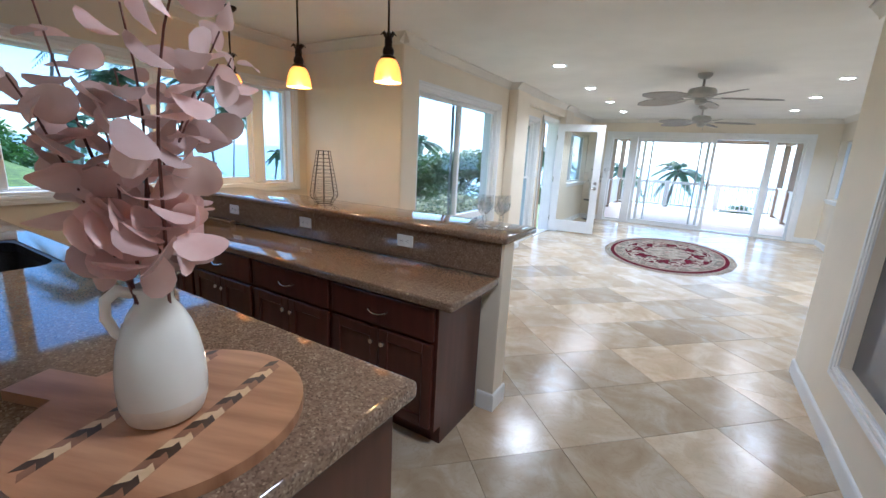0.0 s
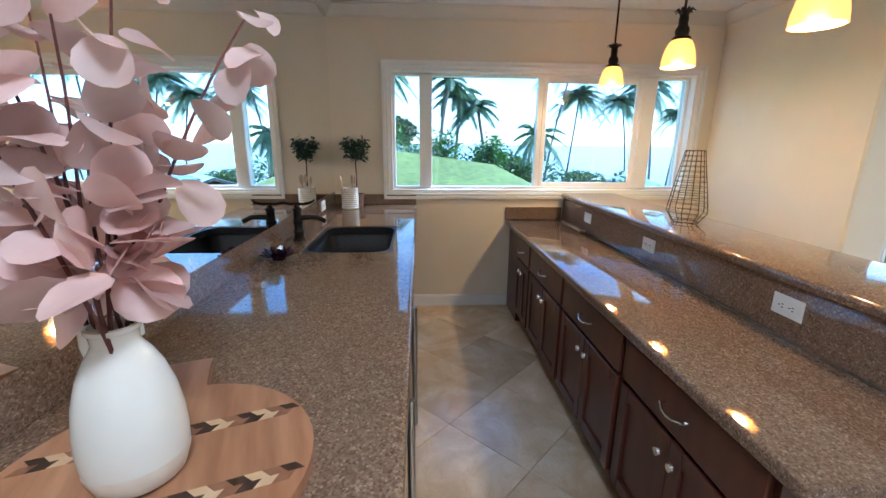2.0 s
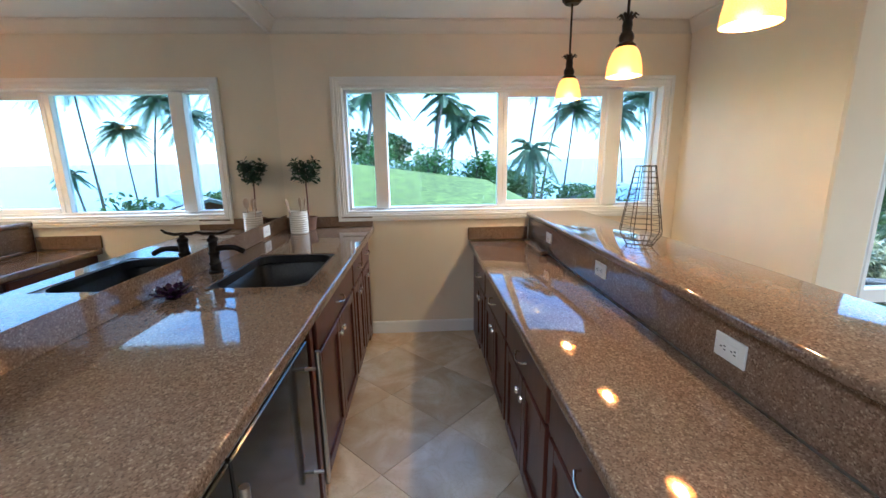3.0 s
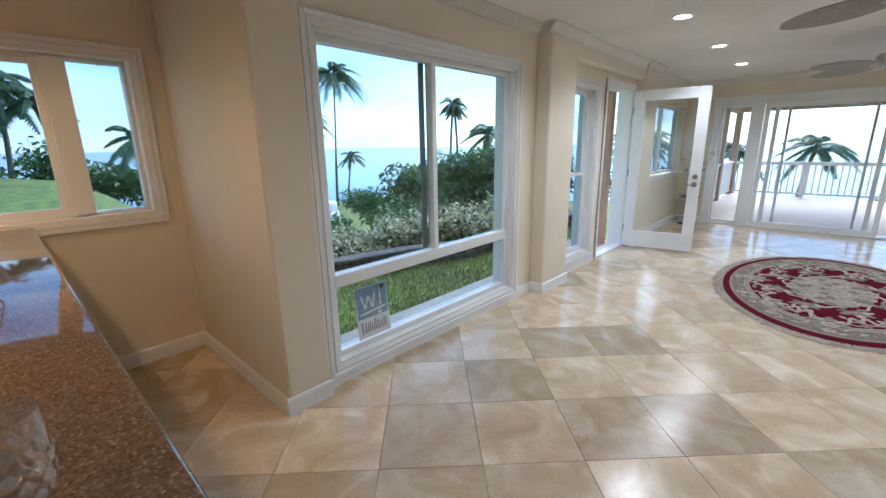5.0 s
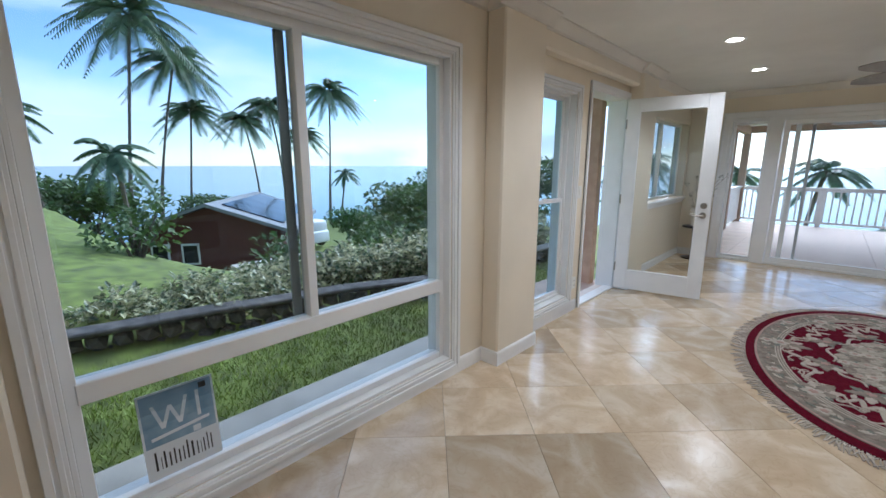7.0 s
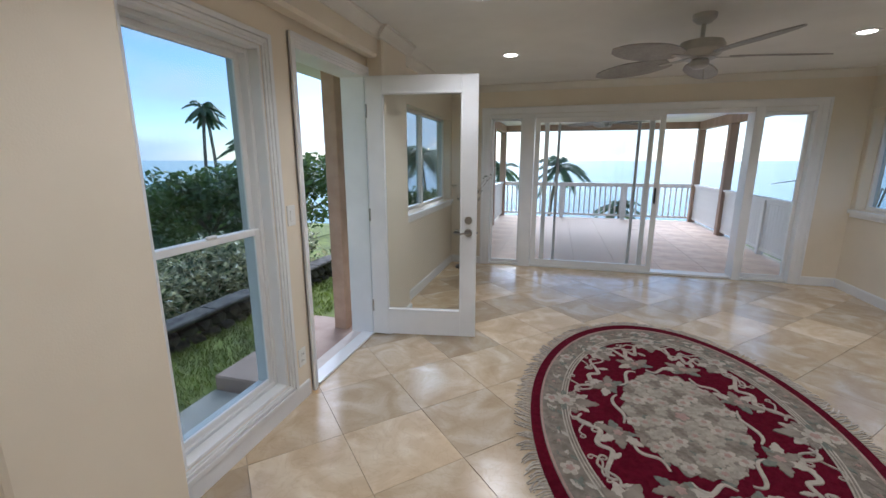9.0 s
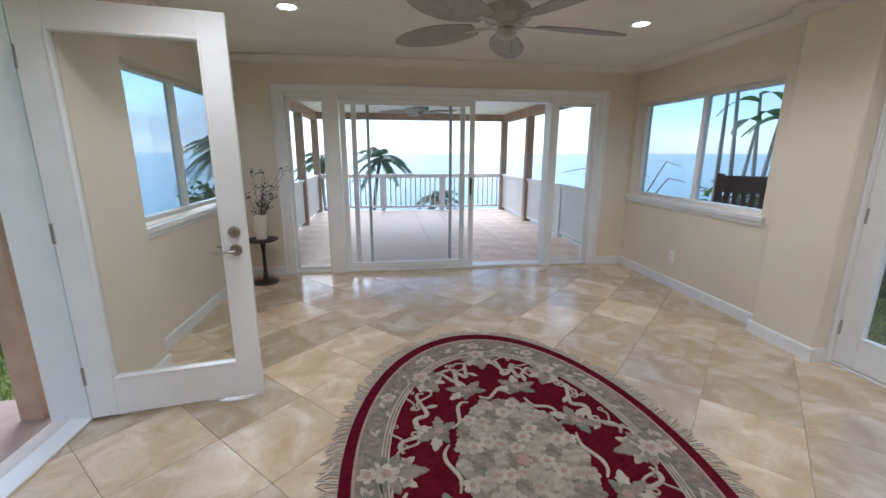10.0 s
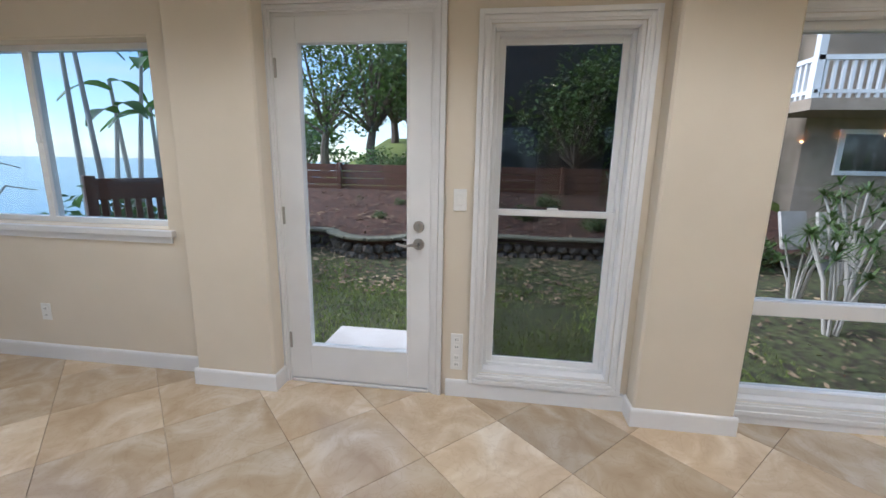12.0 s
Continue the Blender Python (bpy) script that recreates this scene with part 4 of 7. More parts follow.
def leaf_cloud(bm, centre, radius, count, size, rng, squash=1.0, droop=0.0):
    """Small leaves, two triangles folded along the rib, scattered through a ball."""
    cx, cy, cz = centre
    for _ in range(count):
        while True:
            d = Vector((rng.uniform(-1, 1), rng.uniform(-1, 1), rng.uniform(-1, 1)))
            if 0.15 < d.length < 1:
                break
        d = d.normalized() * d.length ** 0.55
        p = Vector((cx + d.x * radius, cy + d.y * radius, cz + d.z * radius * squash))
        s = size * rng.uniform(0.6, 1.35)
        m = Matrix.Translation(p) @ Euler((rng.uniform(-0.9, 0.9), rng.uniform(-0.9, 0.9) + droop, rng.uniform(0, 6.28))).to_matrix().to_4x4()
        pts = [(0, 0, 0), (s * 0.5, s * 0.28, s * 0.10), (s, 0, 0), (s * 0.5, -s * 0.28, s * 0.10)]
        v = [bm.verts.new(m @ Vector(q)) for q in pts]
        bm.faces.new((v[0], v[1], v[2]))
        bm.faces.new((v[0], v[2], v[3]))
    return bm


rng = random.Random(5)
top_tree = thing("topiary", "small potted topiary tree with dark leaves on a bare stem", "potted plant", at=(-3.715, 0.215, CT))
part("pot", lathe(bmesh.new(), [(0, 0), (0.048, 0), (0.062, 0.085), (0.066, 0.085), (0.066, 0.10), (0.056, 0.10), (0.05, 0.07), (0, 0.07)], 24), noise_mix(mat("brown_terracotta", rough=0.8), (0.16, 0.085, 0.055), (0.22, 0.12, 0.08), 25), top_tree, "brown clay pot", True)
part("stem", pipe(bmesh.new(), [(0, 0, 0.06), (0.006, 0.004, 0.2), (-0.002, 0.0, 0.36), (0.004, 0, 0.46)], [0.007, 0.006, 0.005, 0.004], 8), STEM, top_tree, smooth=True)
bm = bmesh.new()
for c in ((0, 0, 0.44, 0.085, 150), (0.05, 0.02, 0.47, 0.05, 60), (-0.05, 0.03, 0.42, 0.055, 60), (0.0, -0.05, 0.48, 0.05, 50), (-0.02, 0.06, 0.50, 0.04, 40), (0.07, -0.04, 0.42, 0.04, 40)):
    leaf_cloud(bm, c[:3], c[3], c[4], 0.038, rng)
part("crown", bm, DARKLEAF, top_tree)

# cutting board, jug and pink branches
BOARD_Z = CT + 0.022
board = thing("cutting_board", "round acacia board with a short handle and chequered inlay", "cutting board", at=(-0.838, 0.335, CT + 0.001), turn=20)
bm = bmesh.new()
R = 0.227
outline = [(-R - 0.115, -0.042), (-R + 0.012, -0.042)]
a0 = math.asin(0.042 / R)
for k in range(49):
    a = math.pi + a0 + (2 * math.pi - 2 * a0) * k / 48
    outline.append((R * math.cos(a), R * math.sin(a)))
outline += [(-R + 0.012, 0.042), (-R - 0.115, 0.042)]
outline = [outline[0]] + outline[2:-2] + [outline[-1]]
prism(bm, outline, 0.0, 0.022)
part("slab", bm, WOOD_LIGHT, board)
DARKW = noise_mix(mat("walnut_inlay", rough=0.35), (0.040, 0.020, 0.012), (0.065, 0.034, 0.020), 40)
PALEW = noise_mix(mat("maple_inlay", rough=0.35), (0.58, 0.40, 0.22), (0.66, 0.47, 0.28), 40)
MIDW = noise_mix(mat("teak_inlay", rough=0.35), (0.22, 0.10, 0.05), (0.28, 0.13, 0.07), 40)
for band in (-0.085, 0.075):
    half = math.sqrt(R * R - (abs(band) + 0.03) ** 2) - 0.004
    k, x = 0, -half
    while x < half - 0.014:
        for row in (0, 1):
            w = 0.024
            y = band + row * 0.016
            sk = 0.012 if row == 0 else -0.012
            bm = bmesh.new()
            prism(bm, [(y - 0.008, x), (y - 0.008, x + w), (y + 0.008, x + w + sk), (y + 0.008, x + sk)], 0.0215, 0.0224)
            part("inlay", bm, (DARKW, PALEW, MIDW)[(k + row * 2) % 3], board)
        k += 1
        x += 0.0245

jug = thing("jug_vase", "cream glazed stoneware jug with one small handle", "vase", at=(-0.828, 0.320, BOARD_Z + 0.0035))
let_light_through(PETAL, 0.4)
let_light_through(DARKLEAF, 0.3)
prof = [(0, 0), (0.066, 0), (0.076, 0.006), (0.086, 0.03)]
part("foot", lathe(bmesh.new(), prof + [(0.0875, 0.042)], 40), CERAMIC_RAW, jug, "bare stoneware foot", True)
prof = [(0.0875, 0.042), (0.089, 0.07), (0.087, 0.10), (0.079, 0.14), (0.066, 0.175), (0.051, 0.20), (0.040, 0.213), (0.036, 0.222), (0.038, 0.236), (0.042, 0.240), (0.042, 0.246), (0.036, 0.247), (0.031, 0.236), (0.030, 0.20), (0, 0.19)]
part("body", lathe(bmesh.new(), prof, 40), CERAMIC, jug, smooth=True)
bm = pipe(bmesh.new(), [(-0.036, 0, 0.235), (-0.062, 0, 0.243), (-0.083, 0, 0.228), (-0.086, 0, 0.200), (-0.074, 0, 0.172), (-0.064, 0, 0.165)], [0.010, 0.011, 0.011, 0.011, 0.010, 0.012], 12)
hd = part("handle", bm, CERAMIC, jug, smooth=True)
jug.rotation_euler = (0, 0, radians(68))
jug.scale = (0.77, 0.77, 0.97)

stems = thing("eucalyptus_bunch", "bunch of artificial pink eucalyptus branches in a jug", "artificial flowers", at=(-0.828, 0.320, BOARD_Z + 0.165))
rng = random.Random(11)
for k in range(11):
    az = 2 * math.pi * k / 11 + rng.uniform(-0.3, 0.3)
    lean = rng.uniform(0.08, 0.46)
    length = rng.uniform(0.34, 0.56)
    pts = []
    for s in range(8):
        u = s / 7
        r = 0.012 + length * math.sin(lean * (0.3 + 0.9 * u)) * u
        pts.append((r * math.cos(az) + 0.012 * math.sin(5 * u + k), r * math.sin(az) + 0.012 * math.cos(4 * u + k), length * u * math.cos(lean * u)))
    b = part("branch", pipe(bmesh.new(), pts, [0.0035 - 0.0022 * s / 7 for s in range(8)], 6), STEM, stems, smooth=True)
    bm = bmesh.new()
    for s in range(8):
        u = 0.30 + 0.70 * s / 7
        i = min(int(u * 7), 6)
        p = Vector(pts[i]).lerp(Vector(pts[i + 1]), u * 7 - i)
        for side in (-1, 1):
            size = rng.uniform(0.026, 0.044) * (1.12 - 0.45 * u)
            tw = az + side * (1.2 + rng.uniform(-0.6, 0.6))
            d = Vector((math.cos(tw), math.sin(tw), rng.uniform(-0.5, 0.6))).normalized()
            n = d.cross(Vector((rng.uniform(-1, 1), rng.uniform(-1, 1), rng.uniform(-0.3, 1)))).normalized()
            sd_ = d.cross(n)
            q0 = p + d * 0.014
            mid = [bm.verts.new(q0 + n * 0.004)]
            ring = []
            for a in range(12):
                t = 2 * math.pi * a / 12
                cu = 0.005 * math.cos(2 * t) + 0.005 * math.sin(t + k)
                ring.append(bm.verts.new(q0 + d * (size * (1 - math.cos(t))) + sd_ * (size * 0.95 * math.sin(t)) + n * cu))
            c = bm.verts.new(q0 + d * size - n * 0.004)
            bm.verts.remove(mid[0])
            for a in range(12):
                bm.faces.new((c, ring[a], ring[(a + 1) % 12]))
    part("leaves", bm, PETAL, b, smooth=True)

# wire lantern on the bar
WIRE = mat("dark_wire", (0.07, 0.055, 0.04), 0.45, 0.7)
lan = thing("wire_terrarium", "tall faceted wire lantern with glass-clear sides on the bar", "lantern", at=(-2.42, 2.165, 1.0225))
levels = [(0.060, 0.002), (0.098, 0.060), (0.098, 0.078), (0.080, 0.19), (0.046, 0.385)]
for k in range(8):
    a = 2 * math.pi * k / 8
    part("rib", pipe(bmesh.new(), [(r * math.cos(a), r * math.sin(a), z) for r, z in levels], 0.0022, 6), WIRE, lan)
for k in range(15):
    z = 0.010 + k * 0.0265
    for (r0, z0), (r1, z1) in zip(levels, levels[1:]):
        if z0 <= z <= z1:
            r = r0 + (r1 - r0) * (z - z0) / (z1 - z0)
    part("hoop", pipe(bmesh.new(), [(r * math.cos(2 * math.pi * q / 8), r * math.sin(2 * math.pi * q / 8), z) for q in range(9)], 0.0013 if k % 14 else 0.0026, 5), WIRE, lan)

# crystal goblets
def goblet_mesh():
    prof = [(0, 0), (0.036, 0), (0.037, 0.002), (0.012, 0.006), (0.0055, 0.012), (0.005, 0.07), (0.008, 0.078), (0.022, 0.088), (0.033, 0.105), (0.037, 0.13), (0.0375, 0.165), (0.036, 0.185)]
    return lathe(bmesh.new(), prof, 24, ripple=lambda a: 1.0)


gob = thing("wine_glass", "clear cut-crystal wine glass standing on the bar", "wine glass", "glasses on the bar", at=(-1.108, 2.195, 1.0225))
bm = goblet_mesh()
part("glass_body", bm, CRYSTAL, gob, smooth=True)
bm = bmesh.new()
for k in range(12):
    for row in range(3):
        a = 2 * math.pi * (k + 0.5 * (row % 2)) / 12
        r = (0.0335, 0.0372, 0.0382)[row]
        p = Vector((r * math.cos(a), r * math.sin(a), 0.104 + row * 0.016))
        d = Vector((math.cos(a), math.sin(a), 0))
        t = Vector((-math.sin(a), math.cos(a), 0))
        v = [bm.verts.new(p + t * 0.008), bm.verts.new(p + Vector((0, 0, 0.009))), bm.verts.new(p - t * 0.008), bm.verts.new(p - Vector((0, 0, 0.009)))]
        c = bm.verts.new(p + d * 0.0022)
        for q in range(4):
            bm.faces.new((v[q], v[(q + 1) % 4], c))
part("cut_facets", bm, CUT, gob)["kind"] = "stuff"
for x, y, r in ((-1.088, 2.118, 40), (-1.012, 2.178, 80), (-1.030, 2.262, 10)):
    copy_thing(gob, pose(x, y, 1.0225, 0, 0, r))


# pendant lamps over the bar
AMBER = mat("amber_glass", (0.70, 0.25, 0.022), 0.35, 0.0, Transmission_Weight=0.35)
b_ = AMBER.node_tree.nodes["Principled BSDF"]
b_.inputs["Emission Color"].default_value = (1.0, 0.40, 0.05, 1)
b_.inputs["Emission Strength"].default_value = 0.24
an, al = AMBER.node_tree.nodes, AMBER.node_tree.links
mottle, tones = an.new("ShaderNodeTexNoise"), an.new("ShaderNodeValToRGB")
mottle.inputs["Scale"].default_value, mottle.inputs["Detail"].default_value = 55, 4
tones.color_ramp.elements[0].position, tones.color_ramp.elements[1].position = 0.36, 0.64
tones.color_ramp.elements[0].color, tones.color_ramp.elements[1].color = (0.75, 0.22, 0.01, 1), (1.0, 0.52, 0.10, 1)
al.new(mottle.outputs["Fac"], tones.inputs[0])
al.new(tones.outputs[0], b_.inputs["Emission Color"])
al.new(tones.outputs[0], b_.inputs["Base Color"])
BULB = emit("warm_bulb", (1.0, 0.66, 0.25), 3)
pend = thing("pendant_lamp", "bronze pendant lamp with a mottled amber glass shade", "pendant lamp", "pendants over the bar", at=(-1.785, 2.10, 0))
part("canopy", lathe(bmesh.new(), [(0, CEIL_Z - 0.03), (0.045, CEIL_Z - 0.03), (0.062, CEIL_Z - 0.012), (0.065, CEIL_Z - 0.001), (0, CEIL_Z - 0.001)], 24), BRONZE, pend, smooth=True)
part("rod", tube(bmesh.new(), (0, 0, 2.09), (0, 0, CEIL_Z - 0.028), 0.0065, seg=10), BRONZE, pend)
bm = lathe(bmesh.new(), [(0, 2.115), (0.012, 2.11), (0.020, 2.085), (0.024, 2.06), (0.022, 2.035), (0.030, 2.022), (0.034, 2.010), (0.034, 1.998), (0.030, 1.985), (0.046, 1.972), (0.048, 1.962), (0, 1.962)], 24)
for k in range(7):
    a = 2 * math.pi * k / 7
    pipe(bm, [(0.014 * math.cos(a), 0.014 * math.sin(a), 2.085), (0.034 * math.cos(a), 0.034 * math.sin(a), 2.108), (0.050 * math.cos(a), 0.050 * math.sin(a), 2.096)], [0.009, 0.007, 0.002], 6)
part("cap", bm, BRONZE, pend, "bronze leafed cap", True)
part("shade", lathe(bmesh.new(), [(0.040, 1.964), (0.058, 1.945), (0.072, 1.91), (0.080, 1.87), (0.083, 1.832), (0.080, 1.832), (0.077, 1.87), (0.068, 1.91), (0.054, 1.942), (0.036, 1.960)], 32), AMBER, pend, "mottled amber glass shade", True)
part("bulb", lathe(bmesh.new(), [(0, 1.862), (0.018, 1.868), (0.026, 1.888), (0.022, 1.912), (0.014, 1.935), (0.013, 1.958), (0, 1.958)], 16), BULB, pend, smooth=True)
for x in (-2.58, -3.37):
    copy_thing(pend, pose(x, 2.10, 0))
for x in (-1.79, -2.58, -3.37):
    lp = new("pendant_light", bpy.data.lights.new("pendant_light", "POINT"))
    lp.location = (x, 2.10, 1.845)
    lp.data.energy, lp.data.color, lp.data.shadow_soft_size = 2.2, (1.0, 0.62, 0.26), 0.035


# ---- living room ----
LED = emit("downlight_lens", (1.0, 0.86, 0.66), 9)
can = thing("recessed_light", "lit round recessed downlight with a white trim ring", "ceiling light", "ceiling downlights", at=(-1.60, 4.86, CEIL_Z))
part("trim_ring", lathe(bmesh.new(), [(0.058, -0.002), (0.080, -0.008), (0.086, -0.004), (0.086, 0.0), (0.058, 0.0)], 28), WHITE, can, smooth=True)
part("lens", lathe(bmesh.new(), [(0, -0.003), (0.058, -0.003), (0.058, -0.001), (0, -0.001)], 24), LED, can, "glowing lens")
# last spot (0.05, 0.9): an added, unseen downlight that brightens the kitchen
spots = [(-1.60, 6.43), (-1.60, 7.93), (-1.60, 9.43), (1.13, 4.86), (1.13, 6.38), (1.13, 7.86), (1.13, 9.43), (0.05, 0.9)]
for x, y in spots:
    copy_thing(can, pose(x, y, CEIL_Z))
for x, y in [(-1.60, 4.86)] + spots:
    lp = new("downlight", bpy.data.lights.new("downlight", "SPOT"))
    lp.matrix_world = look((x, y, CEIL_Z - 0.012), (x, y, 0))
    lp.data.energy, lp.data.color = CAN_POWER, (1.0, 0.94, 0.86)
    lp.data.spot_size, lp.data.spot_blend, lp.data.shadow_soft_size = radians(150), 0.7, 0.22

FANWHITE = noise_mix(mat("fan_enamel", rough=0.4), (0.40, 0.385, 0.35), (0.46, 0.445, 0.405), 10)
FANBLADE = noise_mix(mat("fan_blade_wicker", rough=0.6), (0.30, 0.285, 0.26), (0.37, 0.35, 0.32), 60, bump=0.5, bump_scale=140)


def ceiling_fan(at, turn, drop, scale=1.0):
    f = thing("ceiling_fan", "off-white ceiling fan with five leaf-shaped blades, at rest", "ceiling fan", at=at, turn=turn)
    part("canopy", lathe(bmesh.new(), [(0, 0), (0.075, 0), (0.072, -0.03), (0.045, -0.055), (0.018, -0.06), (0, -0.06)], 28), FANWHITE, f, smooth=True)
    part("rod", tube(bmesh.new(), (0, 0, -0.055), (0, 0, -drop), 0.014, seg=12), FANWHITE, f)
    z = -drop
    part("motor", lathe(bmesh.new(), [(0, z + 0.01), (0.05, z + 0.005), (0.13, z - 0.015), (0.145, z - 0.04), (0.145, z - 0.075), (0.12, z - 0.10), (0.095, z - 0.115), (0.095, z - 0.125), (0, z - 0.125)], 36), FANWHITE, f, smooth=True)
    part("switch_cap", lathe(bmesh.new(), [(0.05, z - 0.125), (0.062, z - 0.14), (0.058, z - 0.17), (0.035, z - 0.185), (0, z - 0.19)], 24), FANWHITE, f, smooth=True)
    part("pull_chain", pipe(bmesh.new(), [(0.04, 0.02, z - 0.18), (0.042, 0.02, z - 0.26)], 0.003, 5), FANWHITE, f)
    for k in range(5):
        a = 72 * k
        bm = bmesh.new()
        n = 14
        low, top = [], []
        outline = []
        for s in range(n + 1):
            u = s / n
            w = 0.028 + 0.095 * math.sin(math.pi * min(u * 0.94 + 0.06, 1)) ** 0.75
            if u > 0.999:
                w = 0.004
            outline.append((0.20 + 0.58 * u, w))
        pts = [(x, w) for x, w in outline] + [(x, -w) for x, w in reversed(outline)]
        prism(bm, pts, -0.004, 0.004)
        bmesh.ops.transform(bm, matrix=pose(0, 0, z - 0.105, 0, 0, a) @ pose(0, 0, 0, 11, 2, 0), verts=bm.verts)
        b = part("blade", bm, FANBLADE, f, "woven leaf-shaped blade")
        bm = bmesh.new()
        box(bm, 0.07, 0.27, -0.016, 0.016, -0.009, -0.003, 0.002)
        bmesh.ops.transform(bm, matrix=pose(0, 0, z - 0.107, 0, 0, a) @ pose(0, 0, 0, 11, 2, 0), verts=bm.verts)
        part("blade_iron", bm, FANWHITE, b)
    return f


ceiling_fan((-0.20, 5.72, CEIL_Z), 10, 0.15)
ceiling_fan((-0.20, 8.66, CEIL_Z), 2, 0.16)

# ---- rug ----
CRIMSON = noise_mix(mat("crimson_pile", rough=0.95, Specular_IOR_Level=0.08), (0.085, 0.002, 0.011), (0.122, 0.005, 0.017), 40, bump=0.7, bump_scale=420)
GREIGE = noise_mix(mat("greige_pile", rough=0.95, Specular_IOR_Level=0.08), (0.20, 0.170, 0.135), (0.31, 0.265, 0.215), 22, bump=0.8, bump_scale=420)
CREAM = noise_mix(mat("cream_pile", rough=0.95, Specular_IOR_Level=0.08), (0.44, 0.385, 0.315), (0.54, 0.475, 0.39), 30, bump=0.8, bump_scale=420)
ROSE = noise_mix(mat("rose_pile", rough=0.95, Specular_IOR_Level=0.08), (0.40, 0.26, 0.22), (0.47, 0.33, 0.28), 40, bump=0.8, bump_scale=420)
SAGE = noise_mix(mat("sage_pile", rough=0.95, Specular_IOR_Level=0.08), (0.15, 0.165, 0.135), (0.22, 0.23, 0.19), 40, bump=0.8, bump_scale=420)
FRINGE = noise_mix(mat("cotton_fringe", rough=0.95), (0.42, 0.37, 0.30), (0.56, 0.50, 0.42), 60)
MEDALBASE = noise_mix(mat("medallion_ground", rough=0.95, Specular_IOR_Level=0.08), (0.26, 0.225, 0.18), (0.36, 0.315, 0.255), 30, bump=0.8, bump_scale=420)
RA, RB = 0.86, 1.40
rug = thing("oval_rug", "oval crimson and greige carved floral rug with a knotted fringe", "rug", at=(-0.325, 7.66, 0.001))


def oval(r, n=96, wob=None):
    out = []
    for k in range(n):
        t = 2 * math.pi * k / n
        q = r * (wob(t) if wob else 1.0)
        out.append((RA * q * math.cos(t), RB * q * math.sin(t)))
    return out


def oval_ring(r0, r1, z0, z1, wob=None, n=160):
    bm = bmesh.new()
    a, b = oval(r0, n, wob), oval(r1, n)
    va = [[bm.verts.new((x, y, z)) for x, y in pts] for pts, z in ((a, z0), (a, z1), (b, z1), (b, z0))]
    for r, s in zip(va, va[1:]):
        for k in range(n):
            bm.faces.new((r[k], r[(k + 1) % n], s[(k + 1) % n], s[k]))
    return bm


part("field", prism(bmesh.new(), oval(1.0), 0.0, 0.011), CRIMSON, rug, "crimson pile")


for r0, r1, z, material in ((0.742, 0.935, 0.0132, GREIGE), (0.918, 0.932, 0.0146, ROSE), (0.780, 0.789, 0.0146, CREAM), (0.762, 0.769, 0.0144, CREAM), (0.742, 0.751, 0.0148, CREAM)):
    part("border" if material is GREIGE else "border_line", oval_ring(r0, r1, 0.009, z), material, rug)
part("medallion", prism(bmesh.new(), oval(0.345, 160, lambda t: 1 + 0.07 * abs(math.cos(5 * t)) + 0.04 * math.cos(20 * t)), 0.0105, 0.0138), MEDALBASE, rug, "scalloped greige medallion")


def petal_flower(radius, petals, z):
    bm = bmesh.new()
    n = petals * 6
    c = bm.verts.new((0, 0, z + 0.0025))
    ring = []
    for k in range(n):
        t = 2 * math.pi * k / n
        r = radius * (0.62 + 0.38 * abs(math.sin(petals * t / 2)) ** 0.7)
        ring.append(bm.verts.new((r * math.cos(t), r * math.sin(t), z)))
    for k in range(n):
        bm.faces.new((c, ring[k], ring[(k + 1) % n]))
    base = [bm.verts.new((v.co.x, v.co.y, 0.010)) for v in ring]
    for k in range(n):
        bm.faces.new((ring[k], base[k], base[(k + 1) % n], ring[(k + 1) % n]))
    return bm


def rug_piece(mesh, name, r, t, turn, s=1.0):
    ob = new(name, mesh)
    ob.parent = rug
    ob.matrix_basis = pose(RA * r * math.cos(t), RB * r * math.sin(t), 0, 0, 0, turn) @ Matrix.Diagonal((s, s, 1, 1))
    return ob


fl_cream = mesh_of("flower", petal_flower(0.075, 5, 0.0152), CREAM)
fl_rose = mesh_of("flower_heart", petal_flower(0.034, 5, 0.0172), ROSE)
fl_greige = mesh_of("flower", petal_flower(0.075, 6, 0.0150), GREIGE)


def leaf_plate(length, width, z):
    bm = bmesh.new()
    pts = []
    for k in range(9):
        u = k / 8
        pts.append((length * u, width * math.sin(math.pi * u) ** 0.8 * (1 if k % 2 else 0.72)))
    outline = pts + [(x, -w) for x, w in reversed(pts[1:-1])]
    return prism(bm, outline, 0.010, z)


leaf_sage = mesh_of("rug_leaf", leaf_plate(0.10, 0.026, 0.0146), SAGE)
leaf_cream = mesh_of("rug_leaf", leaf_plate(0.12, 0.028, 0.0146), CREAM)


